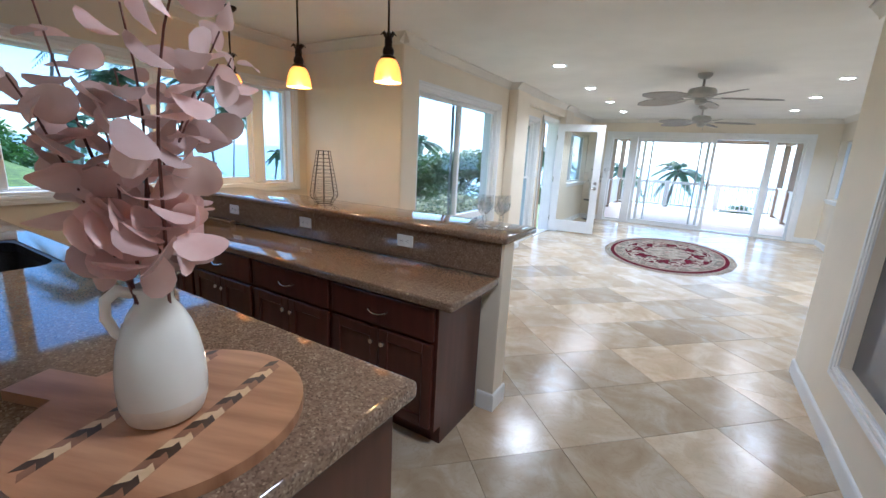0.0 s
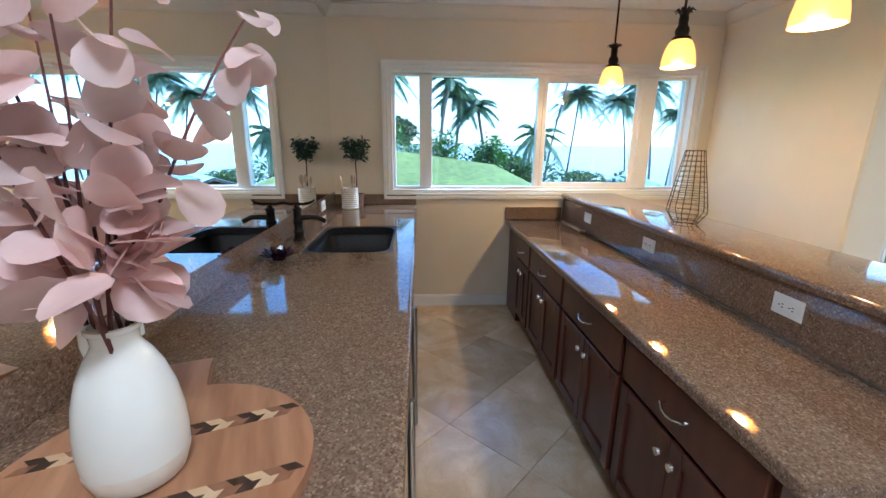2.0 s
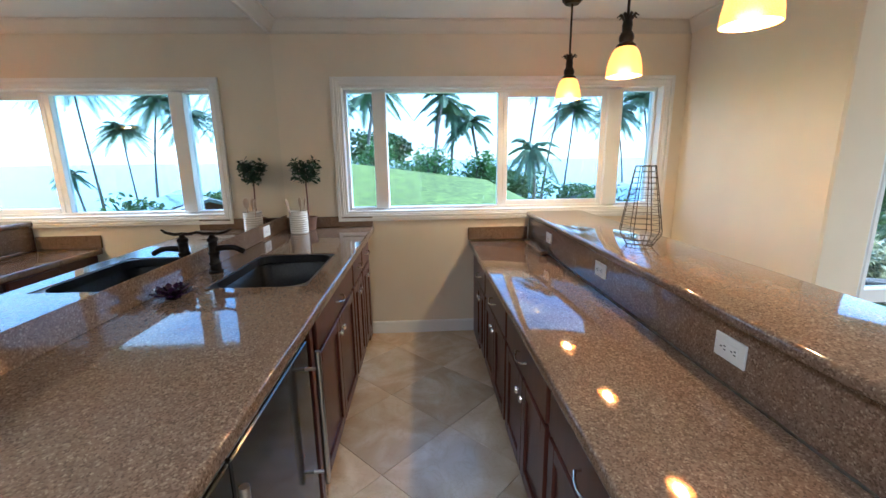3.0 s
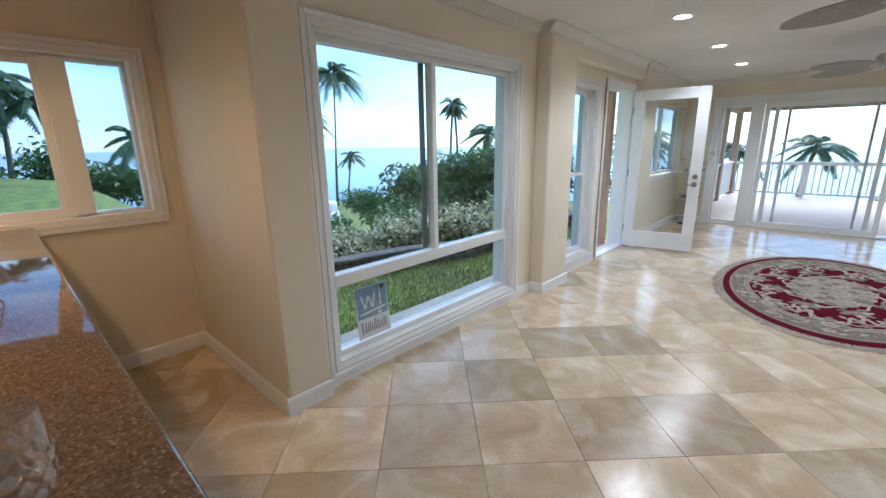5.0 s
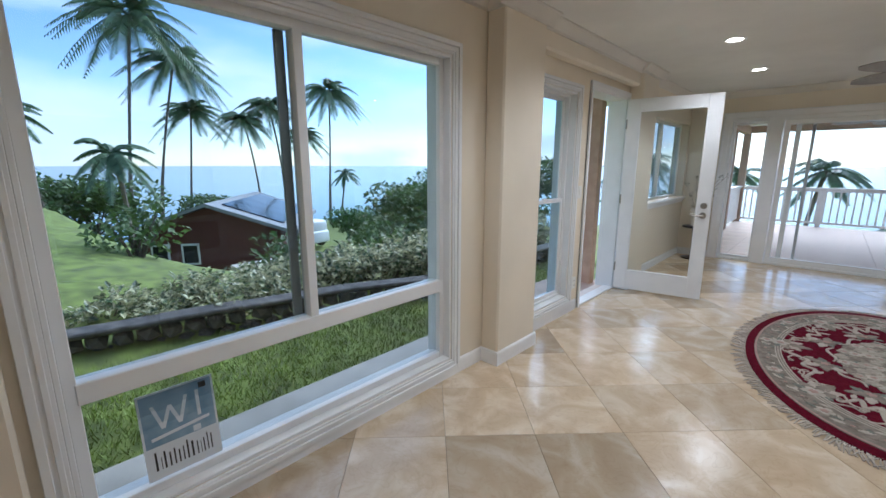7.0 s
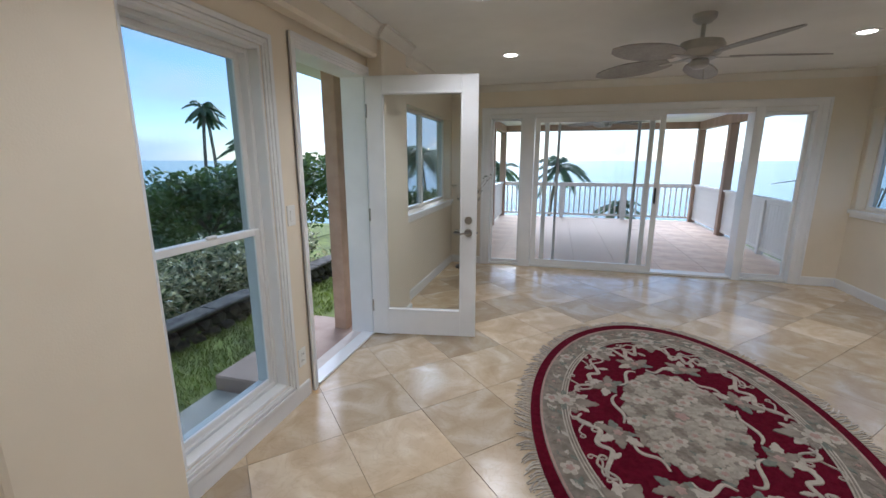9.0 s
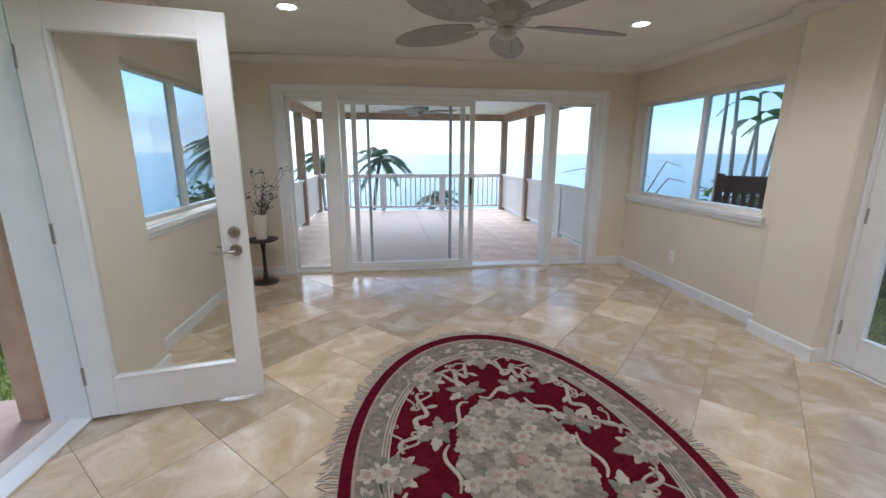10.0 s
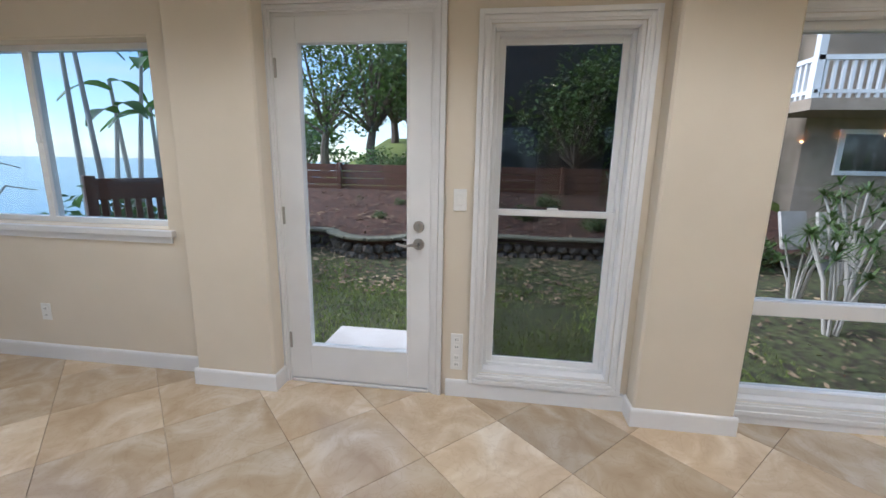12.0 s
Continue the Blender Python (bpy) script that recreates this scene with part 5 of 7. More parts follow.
def scroll_mesh(flip, material):
    """A flat C-and-S scroll ribbon with curled ends."""
    pts = []
    for k in range(13):
        a = math.pi * 1.9 * (1 - k / 12)
        r = 0.012 + 0.026 * k / 12
        pts.append((-0.15 + r * math.cos(a + 1.6), 0.02 + r * math.sin(a + 1.6)))
    x0, y0 = pts[-1]
    for k in range(1, 10):
        u = k / 10
        pts.append((x0 + (0.16 - x0) * u, y0 + 0.045 * math.sin(u * 2 * math.pi) - y0 * u))
    for k in range(13):
        a = -math.pi * 1.6 * k / 12
        r = 0.036 - 0.024 * k / 12
        pts.append((0.16 + 0.0 + r * math.cos(a + 1.57), -0.036 + r * math.sin(a + 1.57)))
    bm = bmesh.new()
    rows = []
    for k, (x, y) in enumerate(pts):
        p, q = pts[max(k - 1, 0)], pts[min(k + 1, len(pts) - 1)]
        dx, dy = q[0] - p[0], q[1] - p[1]
        d = math.hypot(dx, dy) or 1
        w = 0.012 * math.sin(math.pi * (0.12 + 0.76 * k / (len(pts) - 1)))
        nx, ny = -dy / d * w, dx / d * w
        rows.append([bm.verts.new((x + nx, flip * (y + ny), 0.0105)), bm.verts.new((x + nx * 0.7, flip * (y + ny * 0.7), 0.0150)), bm.verts.new((x - nx * 0.7, flip * (y - ny * 0.7), 0.0150)), bm.verts.new((x - nx, flip * (y - ny), 0.0105))])
    for r, s in zip(rows, rows[1:]):
        for a in range(3):
            bm.faces.new((r[a], r[a + 1], s[a + 1], s[a]))
    return mesh_of("scroll", bm, material)


def ribbon(pts, width, material, name="scroll_ribbon"):
    """A raised flat ribbon through points of (x, y), tapering at both ends."""
    bm = bmesh.new()
    rows = []
    for k, (x, y) in enumerate(pts):
        p, q = pts[max(k - 1, 0)], pts[min(k + 1, len(pts) - 1)]
        dx, dy = q[0] - p[0], q[1] - p[1]
        d = math.hypot(dx, dy) or 1
        w = width * (0.35 + 0.65 * math.sin(math.pi * (0.06 + 0.88 * k / (len(pts) - 1))))
        nx, ny = -dy / d * w, dx / d * w
        rows.append([bm.verts.new((x + nx * o, y + ny * o, z)) for o, z in ((1, 0.0105), (0.75, 0.0150), (-0.75, 0.0150), (-1, 0.0105))])
    for r, q in zip(rows, rows[1:]):
        for e in range(3):
            bm.faces.new((r[e], r[e + 1], q[e + 1], q[e]))
    return part(name, bm, material, rug)


scr = [scroll_mesh(1, CREAM), scroll_mesh(-1, CREAM)]
MEDAL = noise_mix(mat("medallion_pile", rough=0.95, Specular_IOR_Level=0.08), (0.36, 0.315, 0.25), (0.47, 0.415, 0.335), 26, bump=0.8, bump_scale=420)
fl_medal = mesh_of("flower", petal_flower(0.075, 5, 0.0152), MEDAL)
leaf_medal = mesh_of("rug_leaf", leaf_plate(0.12, 0.030, 0.0150), MEDAL)
leaf_greige = mesh_of("rug_leaf", leaf_plate(0.12, 0.030, 0.0150), GREIGE)


def along(t):
    return math.degrees(math.atan2(RB * math.cos(t), -RA * math.sin(t)))


# eight palmettes reach from the border into the field, with winding ribbons between them
PALM = [0.0, 0.86, math.pi / 2, math.pi - 0.86, math.pi, math.pi + 0.86, 1.5 * math.pi, -0.86]
for n, t in enumerate(PALM):
    inward = math.degrees(math.atan2(-RB * math.sin(t), -RA * math.cos(t)))
    for a, s_, m in ((0, 1.5, leaf_greige), (38, 1.25, leaf_cream), (-38, 1.25, leaf_cream), (72, 1.1, leaf_greige), (-72, 1.1, leaf_greige), (108, 1.2, leaf_sage), (-108, 1.2, leaf_sage)):
        rug_piece(m, "rug_leaf", 0.735, t, inward + a, s_)
    rug_piece(fl_cream, "flower", 0.755, t, 31 * n, 0.85)
    rug_piece(fl_rose, "flower_heart", 0.755, t, 17 * n, 0.8)
    for sgn in (-1, 1):
        rug_piece(leaf_cream, "rug_leaf", 0.675, t + 0.10 * sgn, inward + 62 * sgn, 0.8)
        rug_piece(scr[(n + (sgn > 0)) % 2], "scroll", 0.655, t + 0.19 * sgn, along(t) + 24 * sgn, 0.62)
ends = sorted(t % (2 * math.pi) for t in PALM)
for n, t0 in enumerate(ends):
    t1 = ends[(n + 1) % len(ends)] + (2 * math.pi if n == len(ends) - 1 else 0)
    pts = []
    for k in range(41):
        u = k / 40
        t = t0 + 0.13 + (t1 - t0 - 0.26) * u
        r = 0.625 + 0.038 * math.sin(u * 5 * math.pi) + 0.035 * math.cos(u * 2 * math.pi)
        pts.append((RA * r * math.cos(t), RB * r * math.sin(t)))
    ribbon(pts, 0.016, CREAM)
    for u, s_ in ((0.3, 0.5), (0.7, 0.5)):
        t = t0 + (t1 - t0) * u
        rug_piece(scr[n % 2], "scroll", 0.70, t, along(t) + 14, s_)
        rug_piece(leaf_cream, "rug_leaf", 0.60, t, along(t) + 120, 0.6)
# the carved border: flowers among leaves, all round
for k in range(36):
    t = 2 * math.pi * k / 36
    big = k % 3 == 0
    rug_piece(fl_cream if big else fl_greige, "flower", 0.855, t, k * 37, 0.66 if big else 0.42)
    rug_piece(fl_rose, "flower_heart", 0.855, t, k * 53, 0.66 if big else 0.35)
    for sgn in (-1, 1):
        rug_piece((leaf_sage, leaf_cream, leaf_greige)[(k + sgn) % 3], "rug_leaf", 0.86 + 0.025 * sgn, t + 0.05 * sgn, along(t) + (0 if sgn > 0 else 180) + 28, 0.66)
        rug_piece((leaf_cream, leaf_sage)[k % 2], "rug_leaf", 0.82, t + 0.07 * sgn, along(t) - 30 * sgn, 0.5)
# flower sprays round the medallion
for k in range(8):
    t = 2 * math.pi * (k + 0.5) / 8
    rug_piece(fl_greige, "flower", 0.475, t, k * 41, 0.8)
    rug_piece(fl_rose, "flower_heart", 0.475, t, k * 29, 0.8)
    for a, s_, m in ((60, 1.1, leaf_greige), (-60, 1.1, leaf_greige), (10, 1.15, leaf_cream), (110, 1.2, leaf_cream), (-110, 1.2, leaf_sage), (150, 1.0, leaf_sage)):
        rug_piece(m, "rug_leaf", 0.475, t, math.degrees(math.atan2(RB * math.sin(t), RA * math.cos(t))) + a, s_)
    pts = []
    for q in range(15):
        a = t + 0.12 + 0.55 * q / 14
        r = 0.405 + 0.03 * math.sin(q / 14 * 2 * math.pi)
        pts.append((RA * r * math.cos(a), RB * r * math.sin(a)))
    ribbon(pts, 0.012, CREAM)
# the packed medallion
for ring_r, n, size in ((0.330, 24, 0.62), (0.265, 20, 0.66), (0.195, 15, 0.66), (0.125, 10, 0.62), (0.06, 5, 0.6)):
    for k in range(n):
        t = 2 * math.pi * (k + 0.4 * (n % 4)) / n
        rug_piece((fl_medal, fl_cream, fl_greige, fl_medal)[k % 4], "flower", ring_r, t, k * 47, size)
        if k % 2:
            rug_piece(fl_rose, "flower_heart", ring_r, t, k * 31, size * 0.8)
        rug_piece((leaf_sage, leaf_medal, leaf_greige)[k % 3], "rug_leaf", ring_r + 0.03, t + math.pi / n, math.degrees(t) + 70 + 60 * (k % 3), 0.62)
rug_piece(fl_greige, "flower", 0.0, 0, 0, 1.1)
rug_piece(fl_rose, "flower_heart", 0.0, 0, 20, 1.2)

rng = random.Random(3)
bm = bmesh.new()
for k in range(620):
    t = 2 * math.pi * (k + rng.uniform(-0.3, 0.3)) / 620
    ca, sa = math.cos(t), math.sin(t)
    nx, ny = ca / RA, sa / RB
    d = math.hypot(nx, ny)
    nx, ny = nx / d, ny / d
    sway, ln = rng.uniform(-0.5, 0.5) + 0.5 * math.sin(t * 9), rng.uniform(0.07, 0.105)
    p0 = (RA * ca * 0.995, RB * sa * 0.995, 0.006)
    p1 = (p0[0] + ln * 0.5 * (nx - ny * sway * 0.6), p0[1] + ln * 0.5 * (ny + nx * sway * 0.6), 0.010)
    p2 = (p0[0] + ln * (nx - ny * sway), p0[1] + ln * (ny + nx * sway), 0.003)
    pipe(bm, [p0, p1, p2], [0.0036, 0.0048, 0.003], 4)
fr = part("fringe", bm, FRINGE, rug, "knotted cotton fringe")
fr["kind"] = "stuff"

# ---- plant stand ----
BLACKWOOD = noise_mix(mat("ebonised_wood", rough=0.35), (0.010, 0.007, 0.006), (0.020, 0.014, 0.011), 20)
st = thing("pedestal_table", "small round black pedestal table in the corner", "side table", at=(-2.30, 10.74, 0))
part("foot", lathe(bmesh.new(), [(0, 0), (0.135, 0), (0.140, 0.008), (0.135, 0.022), (0.05, 0.034), (0.028, 0.05), (0, 0.05)], 32), BLACKWOOD, st, smooth=True)
part("column", lathe(bmesh.new(), [(0.022, 0.045), (0.026, 0.08), (0.020, 0.14), (0.018, 0.34), (0.026, 0.42), (0.032, 0.47), (0.04, 0.48), (0, 0.48)], 20), BLACKWOOD, st, smooth=True)
part("tabletop", lathe(bmesh.new(), [(0, 0.478), (0.150, 0.478), (0.168, 0.486), (0.170, 0.494), (0.162, 0.502), (0, 0.502)], 40), BLACKWOOD, st, smooth=True)
vs = thing("square_vase", "tall off-white tapered vase on the pedestal table", "vase", at=(-2.30, 10.74, 0.503))
bm = bmesh.new()
rings = []
for w, z in ((0.050, 0), (0.068, 0.27), (0.060, 0.27), (0.044, 0.02)):
    rings.append([bm.verts.new((x, y, z)) for x, y in rounded_rect(w, w, 0.012, 3)])
for r, s in zip(rings, rings[1:]):
    for a in range(len(r)):
        bm.faces.new((r[a], r[(a + 1) % len(r)], s[(a + 1) % len(r)], s[a]))
bm.faces.new(rings[0][::-1])
bm.faces.new(rings[-1])
part("vessel", bm, CERAMIC, vs, smooth=True)
fl = thing("dried_branches", "bunch of dark dried flower branches in a vase", "dried flowers", at=(-2.30, 10.74, 0.53))
rng = random.Random(8)
for k in range(13):
    az, lean, ln = rng.uniform(0, 6.28), rng.uniform(0.1, 0.55), rng.uniform(0.42, 0.74)
    pts = [(math.sin(lean) * ln * u * u * math.cos(az), math.sin(lean) * ln * u * u * math.sin(az), ln * u) for u in (0, 0.25, 0.5, 0.75, 1)]
    pts = [(max(min(x, 0.4), -0.2), min(y, 0.24), z) for x, y, z in pts]
    b = part("branch", pipe(bmesh.new(), pts, [0.003, 0.003, 0.0025, 0.002, 0.0015], 5), STEM, fl)
    bm = bmesh.new()
    for q in pts[2:]:
        leaf_cloud(bm, q, 0.035, 9, 0.030, rng)
    part("blooms", bm, (DARKLEAF, PURPLE)[k % 2], b)["kind"] = "stuff"

# ---- switches, sockets, sign ----
def wall_plate(at, turn, kind):
    if kind == "switch":
        outlet(at, turn, False)
    else:
        o = thing("wall_outlet", "ivory outlet plate low on the wall", "outlet", at=at, turn=turn)
        part("plate", box(bmesh.new(), -0.036, 0.036, 0, 0.007, -0.058, 0.058, 0.003, 2), IVORY, o)
        for s in (-0.022, 0.022):
            part("socket", box(bmesh.new(), -0.016, 0.016, 0.007, 0.010, s - 0.014, s + 0.014, 0.003), IVORY, o)
            for dx in (-0.006, 0.006):
                part("slot", box(bmesh.new(), dx - 0.0015, dx + 0.0015, 0.0098, 0.0106, s - 0.005, s + 0.005), DARK, o)


wall_plate((XR, 7.265, 1.165), 90, "switch")
wall_plate((XR, 7.262, 0.335), 90, "outlet")
wall_plate((XR, 7.262, 0.225), 90, "outlet")
wall_plate((XR, 10.03, 0.335), 90, "outlet")
wall_plate((XL, 7.27, 1.165), -90, "switch")
wall_plate((XL, 7.27, 0.28), -90, "outlet")

PAPER = mat("printed_paper", (0.72, 0.76, 0.80), 0.5)
BLUEP = noise_mix(mat("printed_blue", rough=0.5), (0.20, 0.33, 0.46), (0.34, 0.46, 0.57), 12)
INK = mat("printed_ink", (0.03, 0.03, 0.035), 0.5)
sg = thing("window_flyer", "blue printed flyer standing against the lower window light", "poster", at=(XL - 0.062, 3.77, 0.185), turn=0)
sg.rotation_euler = (0, radians(-6), 0)
part("sheet", boxes((-0.002, 0.002, 0, 0.27, 0, 0.355)), PAPER, sg)
part("blue_field", boxes((0.0021, 0.0027, 0.008, 0.262, 0.135, 0.347)), BLUEP, sg)
bm = bmesh.new()
for a, b in (((0.045, 0.30), (0.075, 0.20)), ((0.075, 0.20), (0.105, 0.285)), ((0.105, 0.285), (0.135, 0.20)), ((0.135, 0.20), (0.165, 0.305)), ((0.205, 0.31), (0.205, 0.20)), ((0.03, 0.165), (0.24, 0.185))):
    pipe(bm, [(0.003, *a), (0.003, *b)], 0.009, 4)
bmesh.ops.scale(bm, vec=(0.12, 1, 1), space=Matrix.Translation((-0.003, 0, 0)), verts=bm.verts)
part("pale_mark", bm, PAPER, sg)
bm = bmesh.new()
rng = random.Random(2)
y = 0.03
while y < 0.235:
    w = rng.uniform(0.004, 0.014)
    box(bm, 0.0021, 0.0026, y, y + w * 0.55, 0.035, rng.uniform(0.085, 0.115))
    y += w + 0.006
part("printed_bars", bm, INK, sg)
for y, z in ((0.215, 0.325), (0.175, 0.15)):
    part("small_mark", boxes((0.0028, 0.0033, y, y + 0.028, z - 0.012, z + 0.012)), INK if z > 0.2 else PAPER, sg)

# ---- bar stool behind the bar ----
STOOLW = noise_mix(mat("dark_stool_wood", rough=0.35), (0.030, 0.012, 0.010), (0.050, 0.020, 0.015), 14)
sto = thing("bar_stool", "dark wooden bar stool with splayed legs behind the bar", "stool", at=(-3.22, 2.31, 0))
bm = bmesh.new()
box(bm, -0.18, 0.18, -0.14, 0.14, 0.66, 0.70, 0.012, 2)
part("seat", bm, STOOLW, sto, smooth=True)
legs = []
for sx in (-1, 1):
    for sy in (-1, 1):
        bm = bmesh.new()
        top, foot = Vector((sx * 0.14, sy * 0.11, 0.66)), Vector((sx * 0.21, sy * 0.23, 0.0))
        q = []
        for p, r in ((foot, 0.016), (top, 0.020)):
            q.append([bm.verts.new(p + Vector((dx * r, dy * r, 0))) for dx, dy in ((-1, -1), (1, -1), (1, 1), (-1, 1))])
        for a in range(4):
            bm.faces.new((q[0][a], q[0][(a + 1) % 4], q[1][(a + 1) % 4], q[1][a]))
        bm.faces.new(q[0][::-1])
        bm.faces.new(q[1])
        part("leg", bm, STOOLW, sto)
for sx, z in ((-1, 0.22), (1, 0.30)):
    k = 0.21 - 0.07 * z / 0.66
    part("rung", boxes((sx * k - 0.010, sx * k + 0.010, -0.15, 0.15, z - 0.014, z + 0.014)), STOOLW, sto)
for sy, z in ((-1, 0.30), (1, 0.22)):
    k = 0.23 - 0.12 * z / 0.66
    part("rung", boxes((-0.19, 0.19, sy * k - 0.010, sy * k + 0.010, z - 0.014, z + 0.014)), STOOLW, sto)


# ---- lanai ----
POSTWOOD = noise_mix(mat("brown_post_paint", rough=0.7), (0.34, 0.24, 0.18), (0.42, 0.30, 0.23), 8, stretch=(1, 1, 0.2), bump=0.2, bump_scale=50)
RAILW = noise_mix(mat("white_rail_paint", rough=0.5), (0.84, 0.84, 0.83), (0.88, 0.88, 0.87), 8)
PAVER = noise_mix(mat("sandstone_paver", rough=0.75), (0.70, 0.53, 0.44), (0.84, 0.69, 0.58), 4, detail=8, bump=0.3, bump_scale=60)
LX0, LX1, LY1 = -2.58, 2.12, 16.70
setting("lanai_slab", boxes((LX0 - 0.12, LX1 + 0.12, YN + WT, LY1 + 0.1, -0.30, -0.034)), GROUT, "concrete edge of the lanai", "terrace")
setting("lanai_ceiling", boxes(*[(LX0 - 0.4, LX1 + 0.4, YN + WT + 0.005 + k * 0.145, YN + WT + 0.005 + k * 0.145 + 0.138, 2.36, 2.385) for k in range(40)], (LX0 - 0.4, LX1 + 0.4, YN + WT, LY1 + 0.42, 2.387, 2.42)), RAILW, "white boarded lanai ceiling", "ceiling")
for x in (LX0, LX1):
    setting("lanai_beam", boxes((x - 0.07, x + 0.07, YN + WT + 0.01, LY1 + 0.05, 2.17, 2.358), bevel=0.006), POSTWOOD, "brown painted lanai beam", "beam")
setting("lanai_beam", boxes((LX0 + 0.072, LX1 - 0.072, LY1 - 0.09, LY1 + 0.04, 2.20, 2.358), bevel=0.006), POSTWOOD, "brown painted lanai beam", "beam")
for x in (LX0, LX1):
    for y in (14.75, LY1 - 0.03):
        setting("lanai_post", boxes((x - 0.075, x + 0.075, y - 0.075, y + 0.075, -0.03, 2.168), bevel=0.008), POSTWOOD, "brown painted timber lanai post", "post")
setting("lanai_roof", boxes((LX0 - 0.5, LX1 + 0.5, YN + WT + 0.002, LY1 + 0.55, 2.423, 2.50)), POSTWOOD, "plain roof over the lanai", "roof")


def railing(p0, p1, solid, label):
    """A white railing from p0 to p1 (level), with balusters, or boards where solid."""
    r = thing("railing", label, "railing", "lanai railings", at=(p0[0], p0[1], -0.03), turn=math.degrees(math.atan2(p1[1] - p0[1], p1[0] - p0[0])))
    ln = math.hypot(p1[0] - p0[0], p1[1] - p0[1])
    part("top_rail", boxes((0, ln, -0.055, 0.055, 0.885, 0.925), (0, ln, -0.022, 0.022, 0.83, 0.884), bevel=0.004), RAILW, r)
    part("bottom_rail", boxes((0, ln, -0.022, 0.022, 0.075, 0.125), bevel=0.004), RAILW, r)
    step = 0.125 if not solid else 0.098
    n = max(int(ln / step), 1)
    w = 0.016 if not solid else 0.046
    me = mesh_of("baluster", boxes((-w, w, -0.016, 0.016, 0.126, 0.829)), RAILW)
    for k in range(n):
        b = new("baluster", me)
        b.parent = r
        b.location = ((k + 0.5) * ln / n, 0, 0)
    m = int(ln / 1.9) + 1
    for k in range(1, m):
        part("newel", boxes((k * ln / m - 0.045, k * ln / m + 0.045, -0.045, 0.045, 0.0, 0.93), bevel=0.004), RAILW, r)
    return r


railing((LX0 + 0.08, LY1), (LX1 - 0.08, LY1), False, "white painted railing with slim balusters facing the sea")
railing((LX0, YN + WT + 0.02), (LX0, 14.67), True, "white painted railing with closely set boards")
railing((LX0, 14.83), (LX0, LY1 - 0.11), True, "white painted railing with closely set boards")
railing((LX1, YN + WT + 0.02), (LX1, 14.67), True, "white painted railing with closely set boards")
railing((LX1, 14.83), (LX1, LY1 - 0.11), True, "white painted railing with closely set boards")
ceiling_fan((-0.25, 13.9, 2.36), 30, 0.09)
pv = tagged(new("lanai_floor"), "pinkish sandstone pavers of the lanai", "terrace", kind="structure")
rng = random.Random(4)
me = mesh_of("paver", box(bmesh.new(), -0.292, 0.292, -0.292, 0.292, -0.036, -0.026, 0.002), PAVER)
for i in range(8):
    for j in range(10):
        t = new("paver", me)
        t.location = (LX0 + 0.30 + i * 0.588, YN + WT + 0.30 + j * 0.552, 0)
        t.scale = (1, 0.938, 1)
        t.parent = pv


# ---- garden and distance ----
FROND = noise_mix(mat("palm_frond", rough=0.5), (0.085, 0.145, 0.075), (0.15, 0.22, 0.11), 3, island=True)
TRUNK = noise_mix(mat("palm_trunk", rough=0.85), (0.15, 0.12, 0.10), (0.24, 0.20, 0.165), 6, stretch=(1, 1, 4), bump=0.5, bump_scale=20)
LEAF1 = noise_mix(mat("dark_tree_leaf", rough=0.5), (0.06, 0.11, 0.030), (0.125, 0.185, 0.05), 2, island=True)
LEAF2 = noise_mix(mat("light_tree_leaf", rough=0.5), (0.06, 0.13, 0.030), (0.12, 0.22, 0.05), 2, island=True)
LEAF3 = noise_mix(mat("variegated_leaf", rough=0.45), (0.045, 0.085, 0.03), (0.58, 0.55, 0.32), 7, lo=0.40, hi=0.58, island=True)
BARK = noise_mix(mat("tree_bark", rough=0.9), (0.07, 0.05, 0.038), (0.13, 0.10, 0.08), 12, bump=0.6, bump_scale=30)
ROCK = noise_mix(mat("lava_rock", rough=0.9), (0.035, 0.032, 0.030), (0.11, 0.10, 0.09), 9, bump=0.8, bump_scale=30)
SOIL = noise_mix(mat("red_soil", rough=0.95), (0.026, 0.011, 0.007), (0.085, 0.036, 0.021), 9, detail=9, bump=1.0, bump_scale=40)
LITTER = noise_mix(mat("leaf_litter", rough=0.95), (0.030, 0.020, 0.013), (0.085, 0.10, 0.030), 14, detail=9, bump=1.0, bump_scale=60)
FENCEW = noise_mix(mat("red_brown_fence", rough=0.8), (0.085, 0.032, 0.018), (0.14, 0.056, 0.031), 9, stretch=(0.5, 0.5, 4), bump=0.4, bump_scale=40)
CONC = noise_mix(mat("concrete", rough=0.85), (0.40, 0.37, 0.33), (0.52, 0.48, 0.43), 5, detail=8, bump=0.3, bump_scale=50)
CAPSTONE = noise_mix(mat("mossy_cap", rough=0.9), (0.10, 0.095, 0.06), (0.19, 0.18, 0.13), 9, bump=0.5, bump_scale=40)
STEPC = noise_mix(mat("pale_step", rough=0.8), (0.66, 0.58, 0.52), (0.76, 0.68, 0.62), 6, bump=0.2, bump_scale=50)
ASPH = noise_mix(mat("asphalt", rough=0.9), (0.045, 0.047, 0.05), (0.07, 0.072, 0.075), 10, bump=0.4, bump_scale=60)
REDWALL = noise_mix(mat("red_siding", rough=0.7), (0.085, 0.022, 0.018), (0.12, 0.032, 0.026), 4, stretch=(1, 1, 6), bump=0.3, bump_scale=10)
ROOF = noise_mix(mat("grey_roof", rough=0.7), (0.20, 0.21, 0.215), (0.28, 0.29, 0.295), 6)
SOLAR = mat("solar_panel", (0.010, 0.013, 0.022), 0.12)
# near-black, for the sheet that stands in for dark, shaded growth
BACKDROP = noise_mix(mat("near_black_sheet", rough=0.7), (0.005, 0.006, 0.007), (0.014, 0.016, 0.018), 3)


